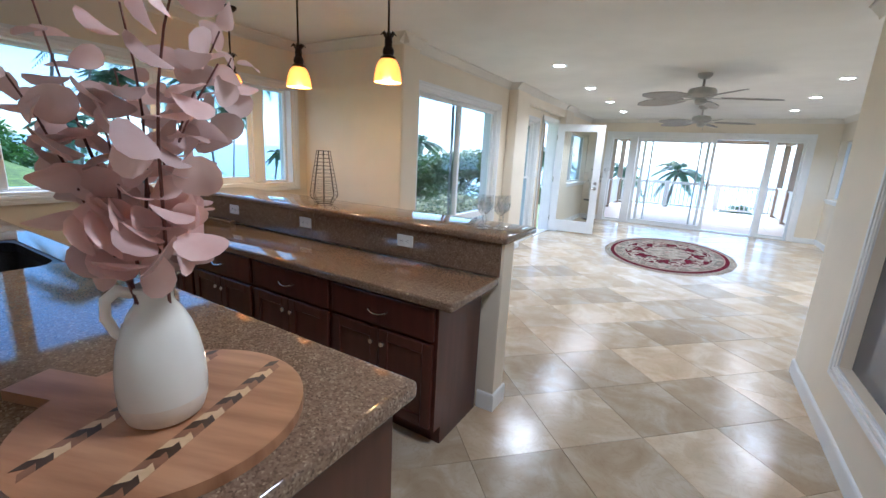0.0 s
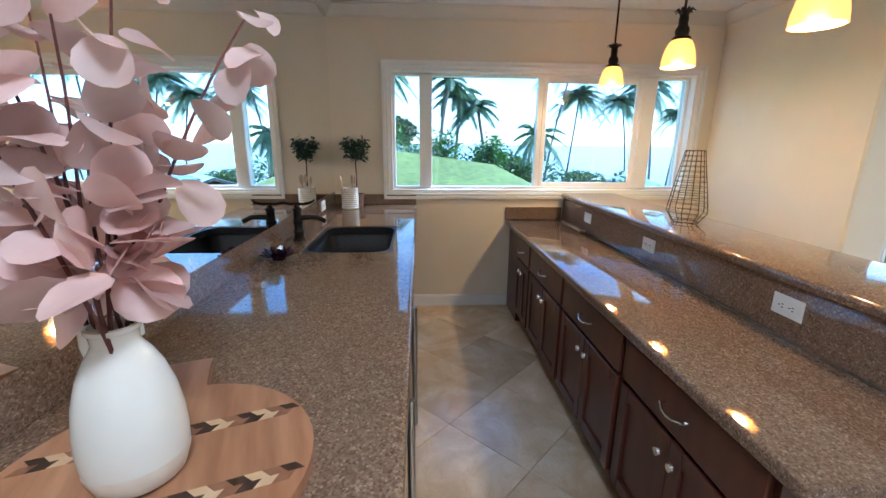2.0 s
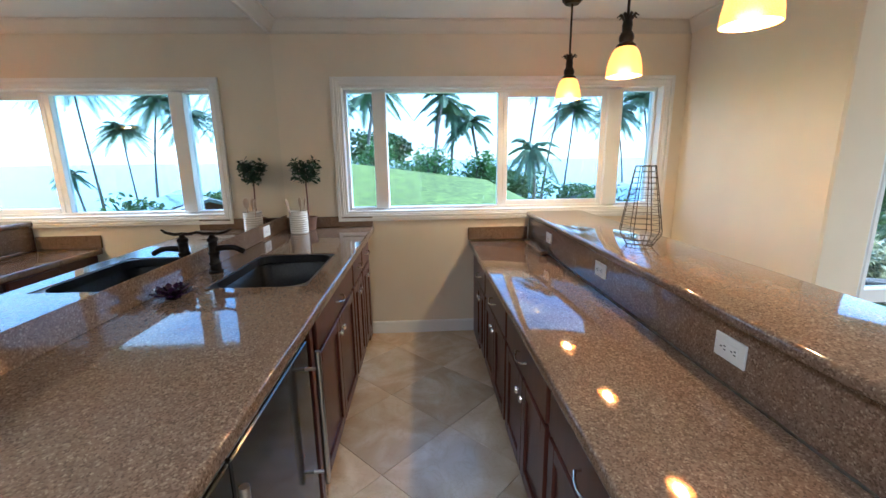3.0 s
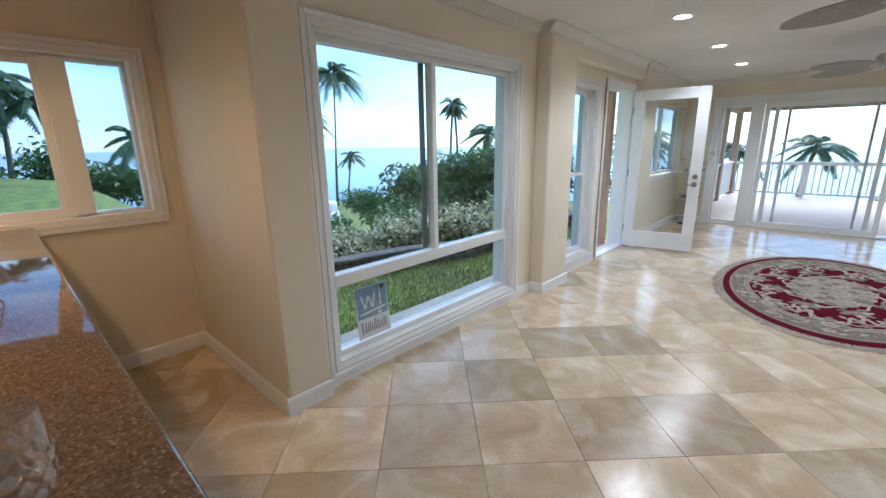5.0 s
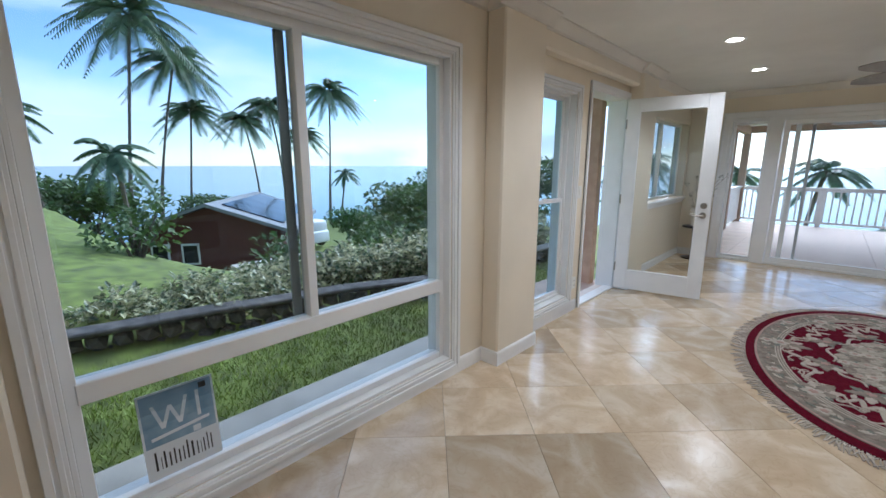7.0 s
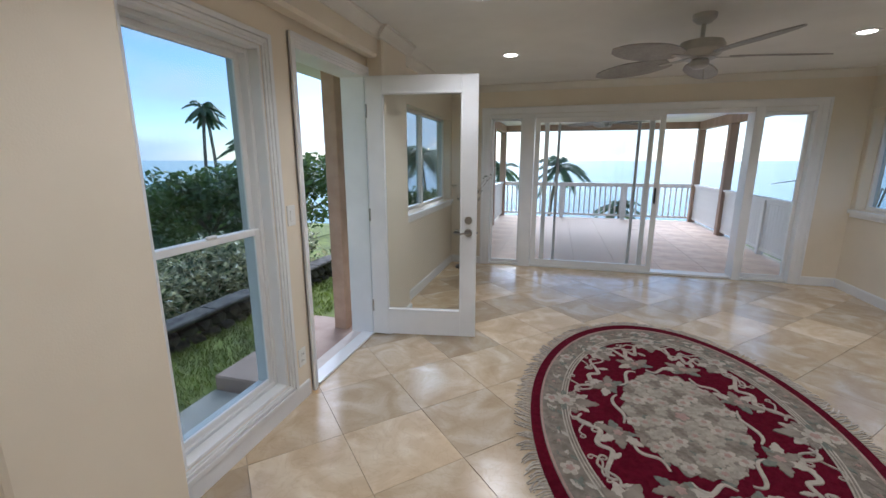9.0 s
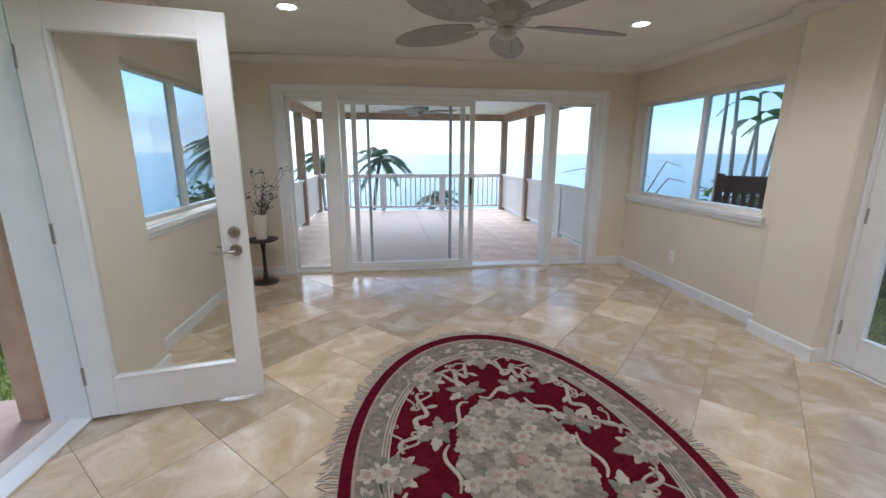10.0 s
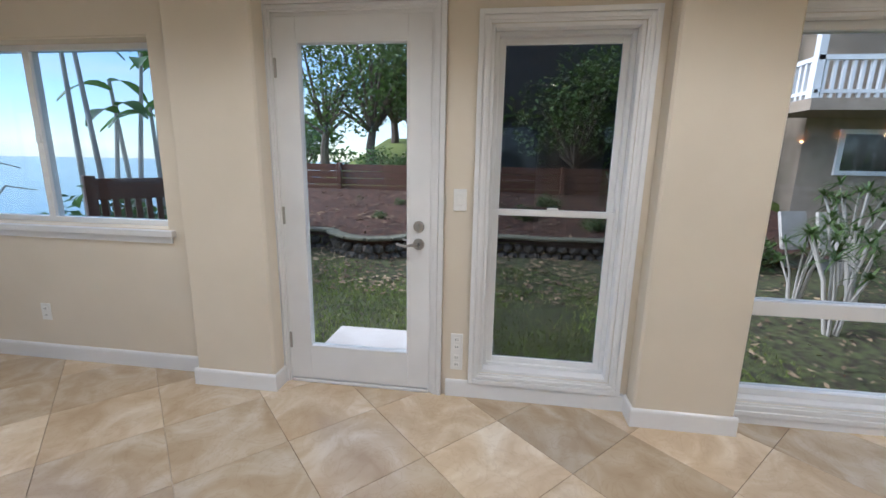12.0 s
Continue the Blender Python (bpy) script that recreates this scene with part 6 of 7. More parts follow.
def palm(height, lean, seed, fronds=17, reach=2.3):
    """A coconut palm at the origin."""
    rng = random.Random(seed)
    p = thing("palm_tree", "tall coconut palm with a slender leaning trunk", "palm tree", "shore palms")
    pts = []
    for k in range(9):
        u = k / 8
        pts.append((lean * u ** 1.7, 0.25 * math.sin(u * 3) * u, height * u))
    part("trunk", pipe(bmesh.new(), [(x, y, z - 0.3 * (k == 0)) for k, (x, y, z) in enumerate(pts)], [0.20 - 0.11 * min(k / 4, 1) for k in range(9)], 8), TRUNK, p, smooth=True)
    top = Vector(pts[-1])
    bm = bmesh.new()
    for k in range(fronds):
        az = 2 * math.pi * k / fronds * 2.4 + rng.uniform(-0.3, 0.3)
        up = rng.uniform(-0.25, 1.15)
        ln = reach * rng.uniform(0.8, 1.1)
        spine = []
        for s in range(11):
            u = s / 10
            r = ln * (math.cos(up) * u + 0.10 * u * u)
            z = ln * (math.sin(up) * u - (0.55 + 0.25 * math.cos(up)) * u * u)
            spine.append(top + Vector((r * math.cos(az), r * math.sin(az), z)))
        pipe(bm, spine[::2] + [spine[-1]] if len(spine[::2]) < 6 else spine[::2], [0.03, 0.026, 0.02, 0.016, 0.012, 0.006], 3)
        side = Vector((-math.sin(az), math.cos(az), 0))
        for s in range(26):
            u = 0.12 + 0.87 * s / 25
            i = min(int(u * 10), 9)
            q = spine[i].lerp(spine[i + 1], u * 10 - i)
            d = (spine[i + 1] - spine[i]).normalized()
            w = 0.42 * reach / 2.3 * math.sin(math.pi * min(0.18 + 0.82 * u, 1)) ** 0.6 + 0.06
            for sg_ in (-1, 1):
                tip = q + (side * sg_ * 0.82 + d * 0.55 + Vector((0, 0, -0.45 + rng.uniform(-0.2, 0.1)))) * w
                v = [bm.verts.new(q + d * 0.095), bm.verts.new(q - d * 0.06), bm.verts.new(tip)]
                bm.faces.new(v)
    part("crown", bm, FROND, p)
    return p


def broad_tree(height, radius, seed, leaf, label, lumps=9, count=230, size=0.30, squash=0.75, low=0.35):
    rng = random.Random(seed)
    t = thing("garden_tree", label, "tree")
    bm = bmesh.new()
    pipe(bm, [(0, 0, -0.4), (0.05, 0, height * low * 0.6), (0, 0.1, height * low)], [0.16 * height / 5, 0.12 * height / 5, 0.10 * height / 5], 8)
    crown = bmesh.new()
    for k in range(lumps):
        a = 2 * math.pi * k / lumps * 1.7 + rng.uniform(-0.4, 0.4)
        r = radius * rng.uniform(0.25, 0.72) if k else 0
        c = (r * math.cos(a), r * math.sin(a), height * rng.uniform(low + 0.12, 0.86) if k else height * 0.78)
        pipe(bm, [(0, 0.1, height * low * 0.92), (c[0] * 0.5, c[1] * 0.5, (c[2] + height * low) / 2), c], [0.06 * height / 5, 0.04 * height / 5, 0.012], 5)
        leaf_cloud(crown, c, radius * rng.uniform(0.34, 0.52), count, size, rng, squash)
    part("trunk", bm, BARK, t, smooth=True)
    part("crown", crown, leaf, t)
    return t


def shrub(radius, seed, leaf, label, size=0.13, count=260):
    rng = random.Random(seed)
    t = thing("shrub", label, "shrub", "garden shrubs")
    bm = bmesh.new()
    cr = bmesh.new()
    for k in range(6):
        a = rng.uniform(0, 6.28)
        c = (radius * 0.55 * math.cos(a), radius * 0.55 * math.sin(a), radius * rng.uniform(0.5, 1.05))
        pipe(bm, [(0, 0, -0.2), (c[0] * 0.5, c[1] * 0.5, c[2] * 0.5), c], [0.03, 0.022, 0.01], 5)
        leaf_cloud(cr, c, radius * 0.5, count // 6 + 10, size, rng, 0.9)
    leaf_cloud(cr, (0, 0, radius * 0.55), radius * 0.9, count // 2, size, rng, 0.6)
    part("stems", bm, BARK, t)
    part("foliage", cr, leaf, t)
    return t


def put(ob, spots):
    """The first spot takes the thing itself, the rest its copies. Spots: x, y, z, turn, scale."""
    for k, (x, y, z, r, s) in enumerate(spots):
        if x < -9:
            z = ground_z(x, y) - 0.05
        m = pose(x, y, z, 0, 0, r)
        if k:
            c = copy_thing(ob, m)
        else:
            c = ob
            ob.matrix_basis = m
        c.scale = (s, s, s)


def land(x, y):
    return ground_z(x, y) - 0.02


pa, pb, pc = palm(14.5, 2.6, 1, 40, 3.7), palm(12.5, -1.7, 2, 40, 3.5), palm(5.5, 0.6, 3, 15, 1.7)
pd = palm(5.6, 0.8, 4, 16, 1.75)
pe = palm(8.3, 0.3, 6, 15, 1.15)
put(pe, [(-20, 24.1, 0, 70, 1.0), (-20.3, 25.3, 0, 250, 0.97)])
put(pa, [(x, y, 0, r, s) for x, y, r, s in ((-33, 9.0, 20, 0.95), (-35.5, 11.16, 43, 0.848), (-35.5, 24.86, -22, 0.813), (-26, -14, 60, 0.8))])
put(pb, [(x, y, 0, r, s) for x, y, r, s in ((-35.5, 13.07, -51, 0.756), (-35.5, 18.46, 26, 0.733), (-35.5, 20.63, 16, 0.837), (-35.5, 22.04, -52, 0.653), (-12, 42, 60, 1.0))])
put(pc, [(x, y, z, r, s) for x, y, z, r, s in ((-34, 25.09, -4.0, 40, 0.88), (-30, 8.0, -3.9, 200, 0.7), (-1.6, 27, -4.2, 30, 0.98), (2.6, 30, -6.0, 200, 0.9), (-4.5, 33, -5.2, 120, 1.1), (-17, 24, -4.5, 90, 1.25))])
put(pd, [(x, y, 0, r, s) for x, y, r, s in ((-24, 1.8, 130, 1.05), (-26, -1.2, 300, 1.1), (-21, -1.6, 80, 0.85), (-25, 4.8, 250, 1.0), (-27, 2.8, 10, 1.1), (-24, -4.4, 40, 1.0), (-27, -7.5, 100, 1.1), (-23, 7.2, 330, 1.0))])

ta = broad_tree(4.6, 2.9, 21, LEAF1, "dense dark green garden tree with a rounded uneven crown", 11, 260, 0.34)
put(ta, [(-14.0, 15.5, -3.0, 0, 0.66), (-13.0, 20.0, -3.2, 80, 0.86), (-17, 18.5, -3.3, 150, 0.75), (-10.5, 14.6, -2.4, 210, 0.6), (-12.5, 17.5, 0, 300, 0.62), (-25, -1.5, -2.9, 30, 0.85), (-27.0, 6.5, -3.6, 100, 0.95), (-30, 13.0, -4, 60, 0.8), (-26, -11.0, -1.0, 0, 1.1), (-22.0, -14.0, 0.2, 190, 1.1), (-7.0, 27, -4.6, 70, 1.0), (-8.9, 16.0, -1.25, 200, 0.62)])
tb = broad_tree(4.2, 2.4, 33, LEAF2, "light green garden tree with small leaves", 10, 220, 0.26)
put(tb, [(-28, 1.2, -3.4, 0, 0.75), (-22, -4.5, -1.4, 140, 0.7), (-20, 17, -3.6, 40, 0.8), (-24, -7.0, -0.9, 200, 0.8), (15.0, 14.5, -0.6, 20, 0.9), (18, 11, 1.6, 60, 0.9)])
tc = broad_tree(6.5, 2.6, 45, LEAF1, "tall airy dark tree above the fence", 17, 165, 0.19, 0.9, 0.22)
put(tc, [(12.8, 9.0, 1.2, 0, 0.9), (12.4, 11.0, 1.1, 140, 0.85), (12.6, 12.6, 1.1, 210, 0.8), (15.5, 7.2, 1.6, 70, 1.15), (13.6, 6.0, 1.3, 140, 0.9), (14.0, 3.4, 1.4, 200, 1.0), (17, 11.5, 1.6, 280, 1.0), (13.5, 0.5, 1.3, 10, 1.1), (17.5, -3, 1.6, 120, 1.2), (20, 4.5, 2.0, 60, 1.3), (10.22, 5.3, 0.55, 30, 0.58), (10.22, 3.5, 0.55, 150, 0.6)])
td = broad_tree(3.6, 2.2, 52, LEAF1, "dense dark hillside tree", 11, 300, 0.30, 0.9, 0.2)
put(td, [(12.2, 4.6, 1.0, 0, 1.0), (12.4, 2.4, 1.0, 100, 1.1), (12.0, 6.6, 1.0, 220, 0.85), (13.8, 8.0, 1.2, 40, 0.9), (12.6, -0.6, 1.0, 300, 1.1)])

va = shrub(0.75, 7, LEAF3, "variegated green and cream leafed hedge shrub", 0.15, 440)
rng = random.Random(14)
put(va, [(-6.05 + 0.13 * min(k * 0.19, 7.0) - 0.7 * (k % 3) + rng.uniform(-0.15, 0.15), 2.9 + k * 0.19 + rng.uniform(-0.15, 0.15), -0.42 - 0.16 * (k % 3), rng.uniform(0, 360), rng.uniform(0.52, 0.66) + 0.005 * k) for k in range(44)])
vb = shrub(0.7, 9, LEAF1, "dark green garden shrub", 0.14, 260)
put(vb, [(-8.9, 10.0, -0.9, 20, 1.2), (-9.4, 12.2, -1.0, 90, 1.3), (-9.2, 7.6, -1.0, 200, 1.2), (-9.6, 5.0, -1.1, 10, 1.1), (-20, 12.5, -2.7, 60, 1.2), (9.3, 10.2, 0.25, 0, 0.35), (8.6, 8.6, 0.22, 120, 0.30), (8.2, 9.5, 0.15, 40, 0.25), (9.0, 9.3, 0.35, 90, 0.25), (8.8, 7.9, 0.30, 200, 0.28), (8.4, 6.5, 0.2, 10, 0.4), (8.0, 5.3, 0.1, 70, 0.4), (9.1, 6.0, 0.38, 300, 0.4), (10.9, 8.6, 0.9, 30, 0.9), (11.1, 7.2, 0.9, 130, 0.9), (11.0, 9.8, 0.9, 230, 0.8), (7.2, 3.0, -0.3, 20, 0.8), (6.9, 4.4, -0.3, 150, 0.6), (3.2, 13.2, -0.9, 40, 1.0), (4.4, 14.2, -1.2, 40, 1.2), (6.2, 13.4, -0.9, 40, 1.1)])
for m_ in (FROND, LEAF1, LEAF2, LEAF3):
    let_light_through(m_)
vc = shrub(0.8, 10, LEAF2, "light green garden shrub", 0.16, 260)
put(vc, [(-17, -0.5, -0.9, 0, 1.1), (5.1, 12.5, -0.1, 30, 0.9), (6.0, 12.0, -0.1, 140, 0.9), (4.5, 12.9, -0.3, 250, 0.8), (6.8, 11.4, 0.0, 80, 0.9), (-16.6, -2.5, 0, 70, 1.2), (-16.8, -4.5, 0, 20, 1.3), (-16.8, 1.5, 0, 170, 1.1), (-17, 3.2, 0, 220, 1.2), (-17.5, -7, 0, 220, 1.5), (-18.5, 1.5, -1.2, 70, 1.3), (-20.5, 0.2, -1.4, 140, 1.4), (-17.5, 3.4, -1.8, 210, 1.2), (-22, 2.6, -2.2, 30, 1.3), (11.5, 8.2, 1.0, 0, 0.7), (11.5, 9.4, 1.0, 80, 0.7), (11.4, 10.6, 1.0, 160, 0.7), (11.6, 7.0, 1.0, 240, 0.6), (-24, 4.6, -2.9, 0, 1.4), (-25, 2.0, 0, 20, 1.6), (-21, -3.0, 0, 50, 1.5), (-19, -2.2, 0, 90, 1.2), (-23, -5.5, 0, 10, 1.6), (-25, -9, 0, 60, 1.8), (-27, 3.4, 0, 60, 1.5)])

setting("porch_post", boxes((-3.00, -2.88, 8.38, 8.50, -0.3, 2.9), bevel=0.006), noise_mix(mat("tan_post_paint", rough=0.7), (0.50, 0.33, 0.23), (0.57, 0.39, 0.28), 10), "tan painted porch post beside the open door", "post")
# walk and step beside the house
setting("pavement", boxes((XL - WT - 0.62, XL - WT - 0.005, YA, 7.375, -0.36, -0.13), bevel=0.01), CONC, "concrete walk along the house wall", "pavement")
PINKSTONE = noise_mix(mat("pink_sandstone", rough=0.75), (0.42, 0.29, 0.225), (0.52, 0.375, 0.30), 5, detail=8, bump=0.25, bump_scale=60)
setting("porch_landing", boxes((XL - WT - 0.62, XL - WT - 0.003, 7.38, 8.62, -0.34, -0.03), bevel=0.012), PINKSTONE, "pinkish sandstone landing outside the open door", "landing")
setting("door_sill", boxes((XL - WT, XL - 0.10, DOOR[0] + 0.03, DOOR[1] - 0.03, -0.02, 0.004), (XR + 0.10, XR + WT, DOOR[0] + 0.03, DOOR[1] - 0.03, -0.02, 0.004)), STEPC, "pale stone sills outside the thresholds", "sill")
setting("door_step", boxes((XR + WT + 0.005, XR + WT + 0.85, 7.05, 8.40, -0.26, -0.06), bevel=0.02), STEPC, "pale concrete door step on the lawn", "step")
setting("shade_bed", sheet([2.6, 4.0, 5.5, 7.0, 9.5], [-4, -2, 0, 2, 3.5, 5.0], lambda x, y: -0.255 + 0.012 * math.sin(5 * x + 3 * y)), LITTER, "dark shaded planting bed", "soil", True)
setting("leaf_litter", sheet([3.2, 3.7, 4.2, 4.6, 5.0, 5.5, 6.0, 6.6, 7.2], [5.0 + k * 0.9 for k in range(9)], lambda x, y: (-0.274 + 0.003 * math.sin(9 * x + 4 * y)) if x < 5.2 else -0.258 + 0.010 * math.sin(9 * x + 4 * y)), LITTER, "dark leaf litter and thin grass", "soil", True)
setting("red_bank", sheet([7.15, 7.6, 8.2, 9.0, 9.9], [1.5 + k * 0.9 for k in range(13)], lambda x, y: -0.02 + (x - 7.15) * 0.26 + 0.05 * math.sin(5 * x) * math.cos(4 * y)), SOIL, "red soil bank below the fence", "soil", True)


def stone_wall(n, label, run, height, z, piece=0.19):
    w = tagged(new(n), label, "stone wall", kind="structure")
    rng = random.Random(sum(map(ord, label)))
    variants = []
    for k in range(5):
        bm = bmesh.new()
        bmesh.ops.create_icosphere(bm, subdivisions=1, radius=0.5)
        for v in bm.verts:
            v.co *= rng.uniform(0.82, 1.12)
            v.co = Vector((max(-0.44, min(0.44, v.co.x)), max(-0.42, min(0.42, v.co.y)), max(-0.43, min(0.43, v.co.z))))
        variants.append(mesh_of("stone", bm, ROCK))
    total = 0
    for (x0, y0), (x1, y1) in zip(run, run[1:]):
        ln = math.hypot(x1 - x0, y1 - y0)
        for row in range(max(int(height / (piece * 0.78)), 1)):
            k = (row % 2) * 0.5
            while (k + 0.3) * piece < ln and total < 290:
                u = (k + 0.5) * piece / ln
                s = new("stone", variants[rng.randrange(5)])
                s.location = (x0 + (x1 - x0) * u, y0 + (y1 - y0) * u, z + piece * 0.4 + row * piece * 0.78)
                s.rotation_euler = (rng.uniform(-0.2, 0.2), rng.uniform(-0.2, 0.2), math.atan2(y1 - y0, x1 - x0) + rng.uniform(-0.15, 0.15))
                s.scale = (piece * rng.uniform(1.0, 1.3), piece * 1.3, piece * rng.uniform(0.95, 1.2))
                s.parent = w
                total += 1
                k += 1
    return w


curve = [(7.25, 12.0), (7.2, 10.15), (6.9, 9.95), (6.62, 9.6), (6.52, 9.25), (6.65, 8.9), (6.95, 8.65), (7.22, 8.4), (7.25, 4.0)]
stone_wall("garden_wall_1", "low dark lava stone planter wall with a bulge", curve, 0.40, -0.32)
hedge_run = [(-5.65, 3.0), (-5.2, 5.1), (-4.95, 6.2), (-4.5, 7.2), (-4.45, 11.5)]
stone_wall("garden_wall_2", "low dark lava stone wall beneath the hedge", hedge_run, 0.30, -0.36, 0.19)
setting("planter_fill", prism(bmesh.new(), [(7.3, 10.1), (6.95, 9.85), (6.70, 9.55), (6.60, 9.25), (6.73, 8.95), (7.0, 8.7), (7.3, 8.45)], -0.3, 0.02), SOIL, "soil in the planter bulge", "soil")
def wall_cap(label, run, z, half, material):
    """Short lengths of mortar cap laid along a run of (x, y)."""
    c = tagged(new("wall_cap"), label, "wall cap", kind="structure")
    for (x0, y0), (x1, y1) in zip(run, run[1:]):
        n = max(int(math.hypot(x1 - x0, y1 - y0) / 0.6), 1)
        ln = math.hypot(x1 - x0, y1 - y0) / n
        for k in range(n):
            bm = box(bmesh.new(), -0.010, ln + 0.010, -half, half, 0.0, 0.05, 0.014)
            u = k / n
            bmesh.ops.transform(bm, matrix=pose(x0 + (x1 - x0) * u, y0 + (y1 - y0) * u, z + 0.006 * (k % 3), 0, 0, math.degrees(math.atan2(y1 - y0, x1 - x0))), verts=bm.verts)
            part("cap_length", bm, material, c)


wall_cap("mossy mortar cap following the planter wall", curve, 0.06, 0.125, CAPSTONE)
wall_cap("dark stone cap on the hedge wall", hedge_run, -0.06, 0.12, ROCK)


def plank_fence(label, x, y0, y1, z0, z1, along="y"):
    f = thing("timber_fence", label, "fence", at=(x, y0, z0) if along == "y" else (y0, x, z0), turn=90 if along == "y" else 0)
    ln, h = y1 - y0, z1 - z0
    n = max(int(h / 0.145), 1)
    for k in range(n):
        part("plank", boxes((0, ln, -0.02, 0.02, k * h / n, (k + 1) * h / n - 0.008), bevel=0.003), FENCEW, f)
    for k in range(int(ln / 1.8) + 1):
        part("post", boxes((k * 1.8, k * 1.8 + 0.09, 0.021, 0.12, -0.5, h + 0.03), bevel=0.004), FENCEW, f)
    return f


plank_fence("red-brown horizontal plank retaining fence on the bank", 9.95, 2.0, 12.2, 0.62, 1.30)
sf = thing("slatted_fence", "red-brown slatted stair fence beside the lanai", "fence", at=(3.9, 11.6, -0.3), turn=-32)
part("top_board", boxes((0, 1.9, -0.03, 0.03, 1.18, 1.42), bevel=0.004), FENCEW, sf)
part("bottom_board", boxes((0, 1.9, -0.02, 0.02, 0.10, 0.20), bevel=0.004), FENCEW, sf)
me = mesh_of("slat", boxes((-0.03, 0.03, -0.014, 0.014, 0.21, 1.18)), FENCEW)
for k in range(17):
    s_ = new("slat", me)
    s_.parent = sf
    s_.location = (0.05 + k * 0.108, 0, 0)
for k in range(2):
    part("post", boxes((k * 1.8, k * 1.8 + 0.1, -0.05, 0.05, -0.1, 1.45), bevel=0.004), FENCEW, sf)

# broad-leaved stalks behind the slatted fence
def banana(seed):
    rng = random.Random(seed)
    b = thing("banana_plant", "tall pale stalks with torn broad green leaves", "plant", "stalks by the fence")
    bm, lv = bmesh.new(), bmesh.new()
    for k in range(6):
        x, y, h = rng.uniform(-0.5, 0.5), rng.uniform(-0.4, 0.4), rng.uniform(1.9, 3.2)
        dx = rng.uniform(-0.4, 0.4)
        pipe(bm, [(x, y, -0.3), (x + dx * 0.4, y, h * 0.5), (x + dx, y, h)], [0.036, 0.030, 0.02], 7)
        for q in range(2):
            a, ln = rng.uniform(0, 6.28), rng.uniform(0.35, 0.65)
            base = Vector((x + dx, y, h - 0.1 * q))
            prev = None
            for s in range(7):
                u = s / 6
                c = base + Vector((math.cos(a) * ln * u, math.sin(a) * ln * u, ln * (0.55 * u - 0.9 * u * u)))
                w = 0.11 * math.sin(math.pi * (0.1 + 0.85 * u))
                side = Vector((-math.sin(a), math.cos(a), 0.2)) * w
                row = [lv.verts.new(c - side), lv.verts.new(c + Vector((0, 0, -0.02))), lv.verts.new(c + side)]
                if prev:
                    lv.faces.new((prev[0], prev[1], row[1], row[0]))
                    lv.faces.new((prev[1], prev[2], row[2], row[1]))
                prev = row
    part("stalks", bm, CONC, b, smooth=True)
    part("leaves", lv, LEAF2, b, smooth=True)
    return b


put(banana(6), [(5.25, 12.3, -0.5, 0, 1.15), (6.3, 12.6, -0.5, 200, 1.2)])
br = thing("bare_bush", "leafless pale branching bush beside the sea window", "shrub", at=(3.6, 13.2, -0.3))
rng = random.Random(12)
for k in range(9):
    a, ln = rng.uniform(0, 6.28), rng.uniform(1.2, 2.0)
    part("twig", pipe(bmesh.new(), [(0, 0, 0), (0.2 * math.cos(a) * ln, 0.2 * math.sin(a) * ln, ln * 0.5), (0.5 * math.cos(a) * ln, 0.5 * math.sin(a) * ln, ln * 0.85), (0.75 * math.cos(a) * ln, 0.75 * math.sin(a) * ln, ln * 0.8)], [0.022, 0.016, 0.012, 0.006], 5), CONC, br)
# added near-black sheet: the gloom among the leaves above the fence
setting("dark_backing", boxes((10.5, 10.54, 2.2, 8.3, 1.2, 4.6)), BACKDROP, "near-black sheet standing in for the dark growth above the fence", "cloth")

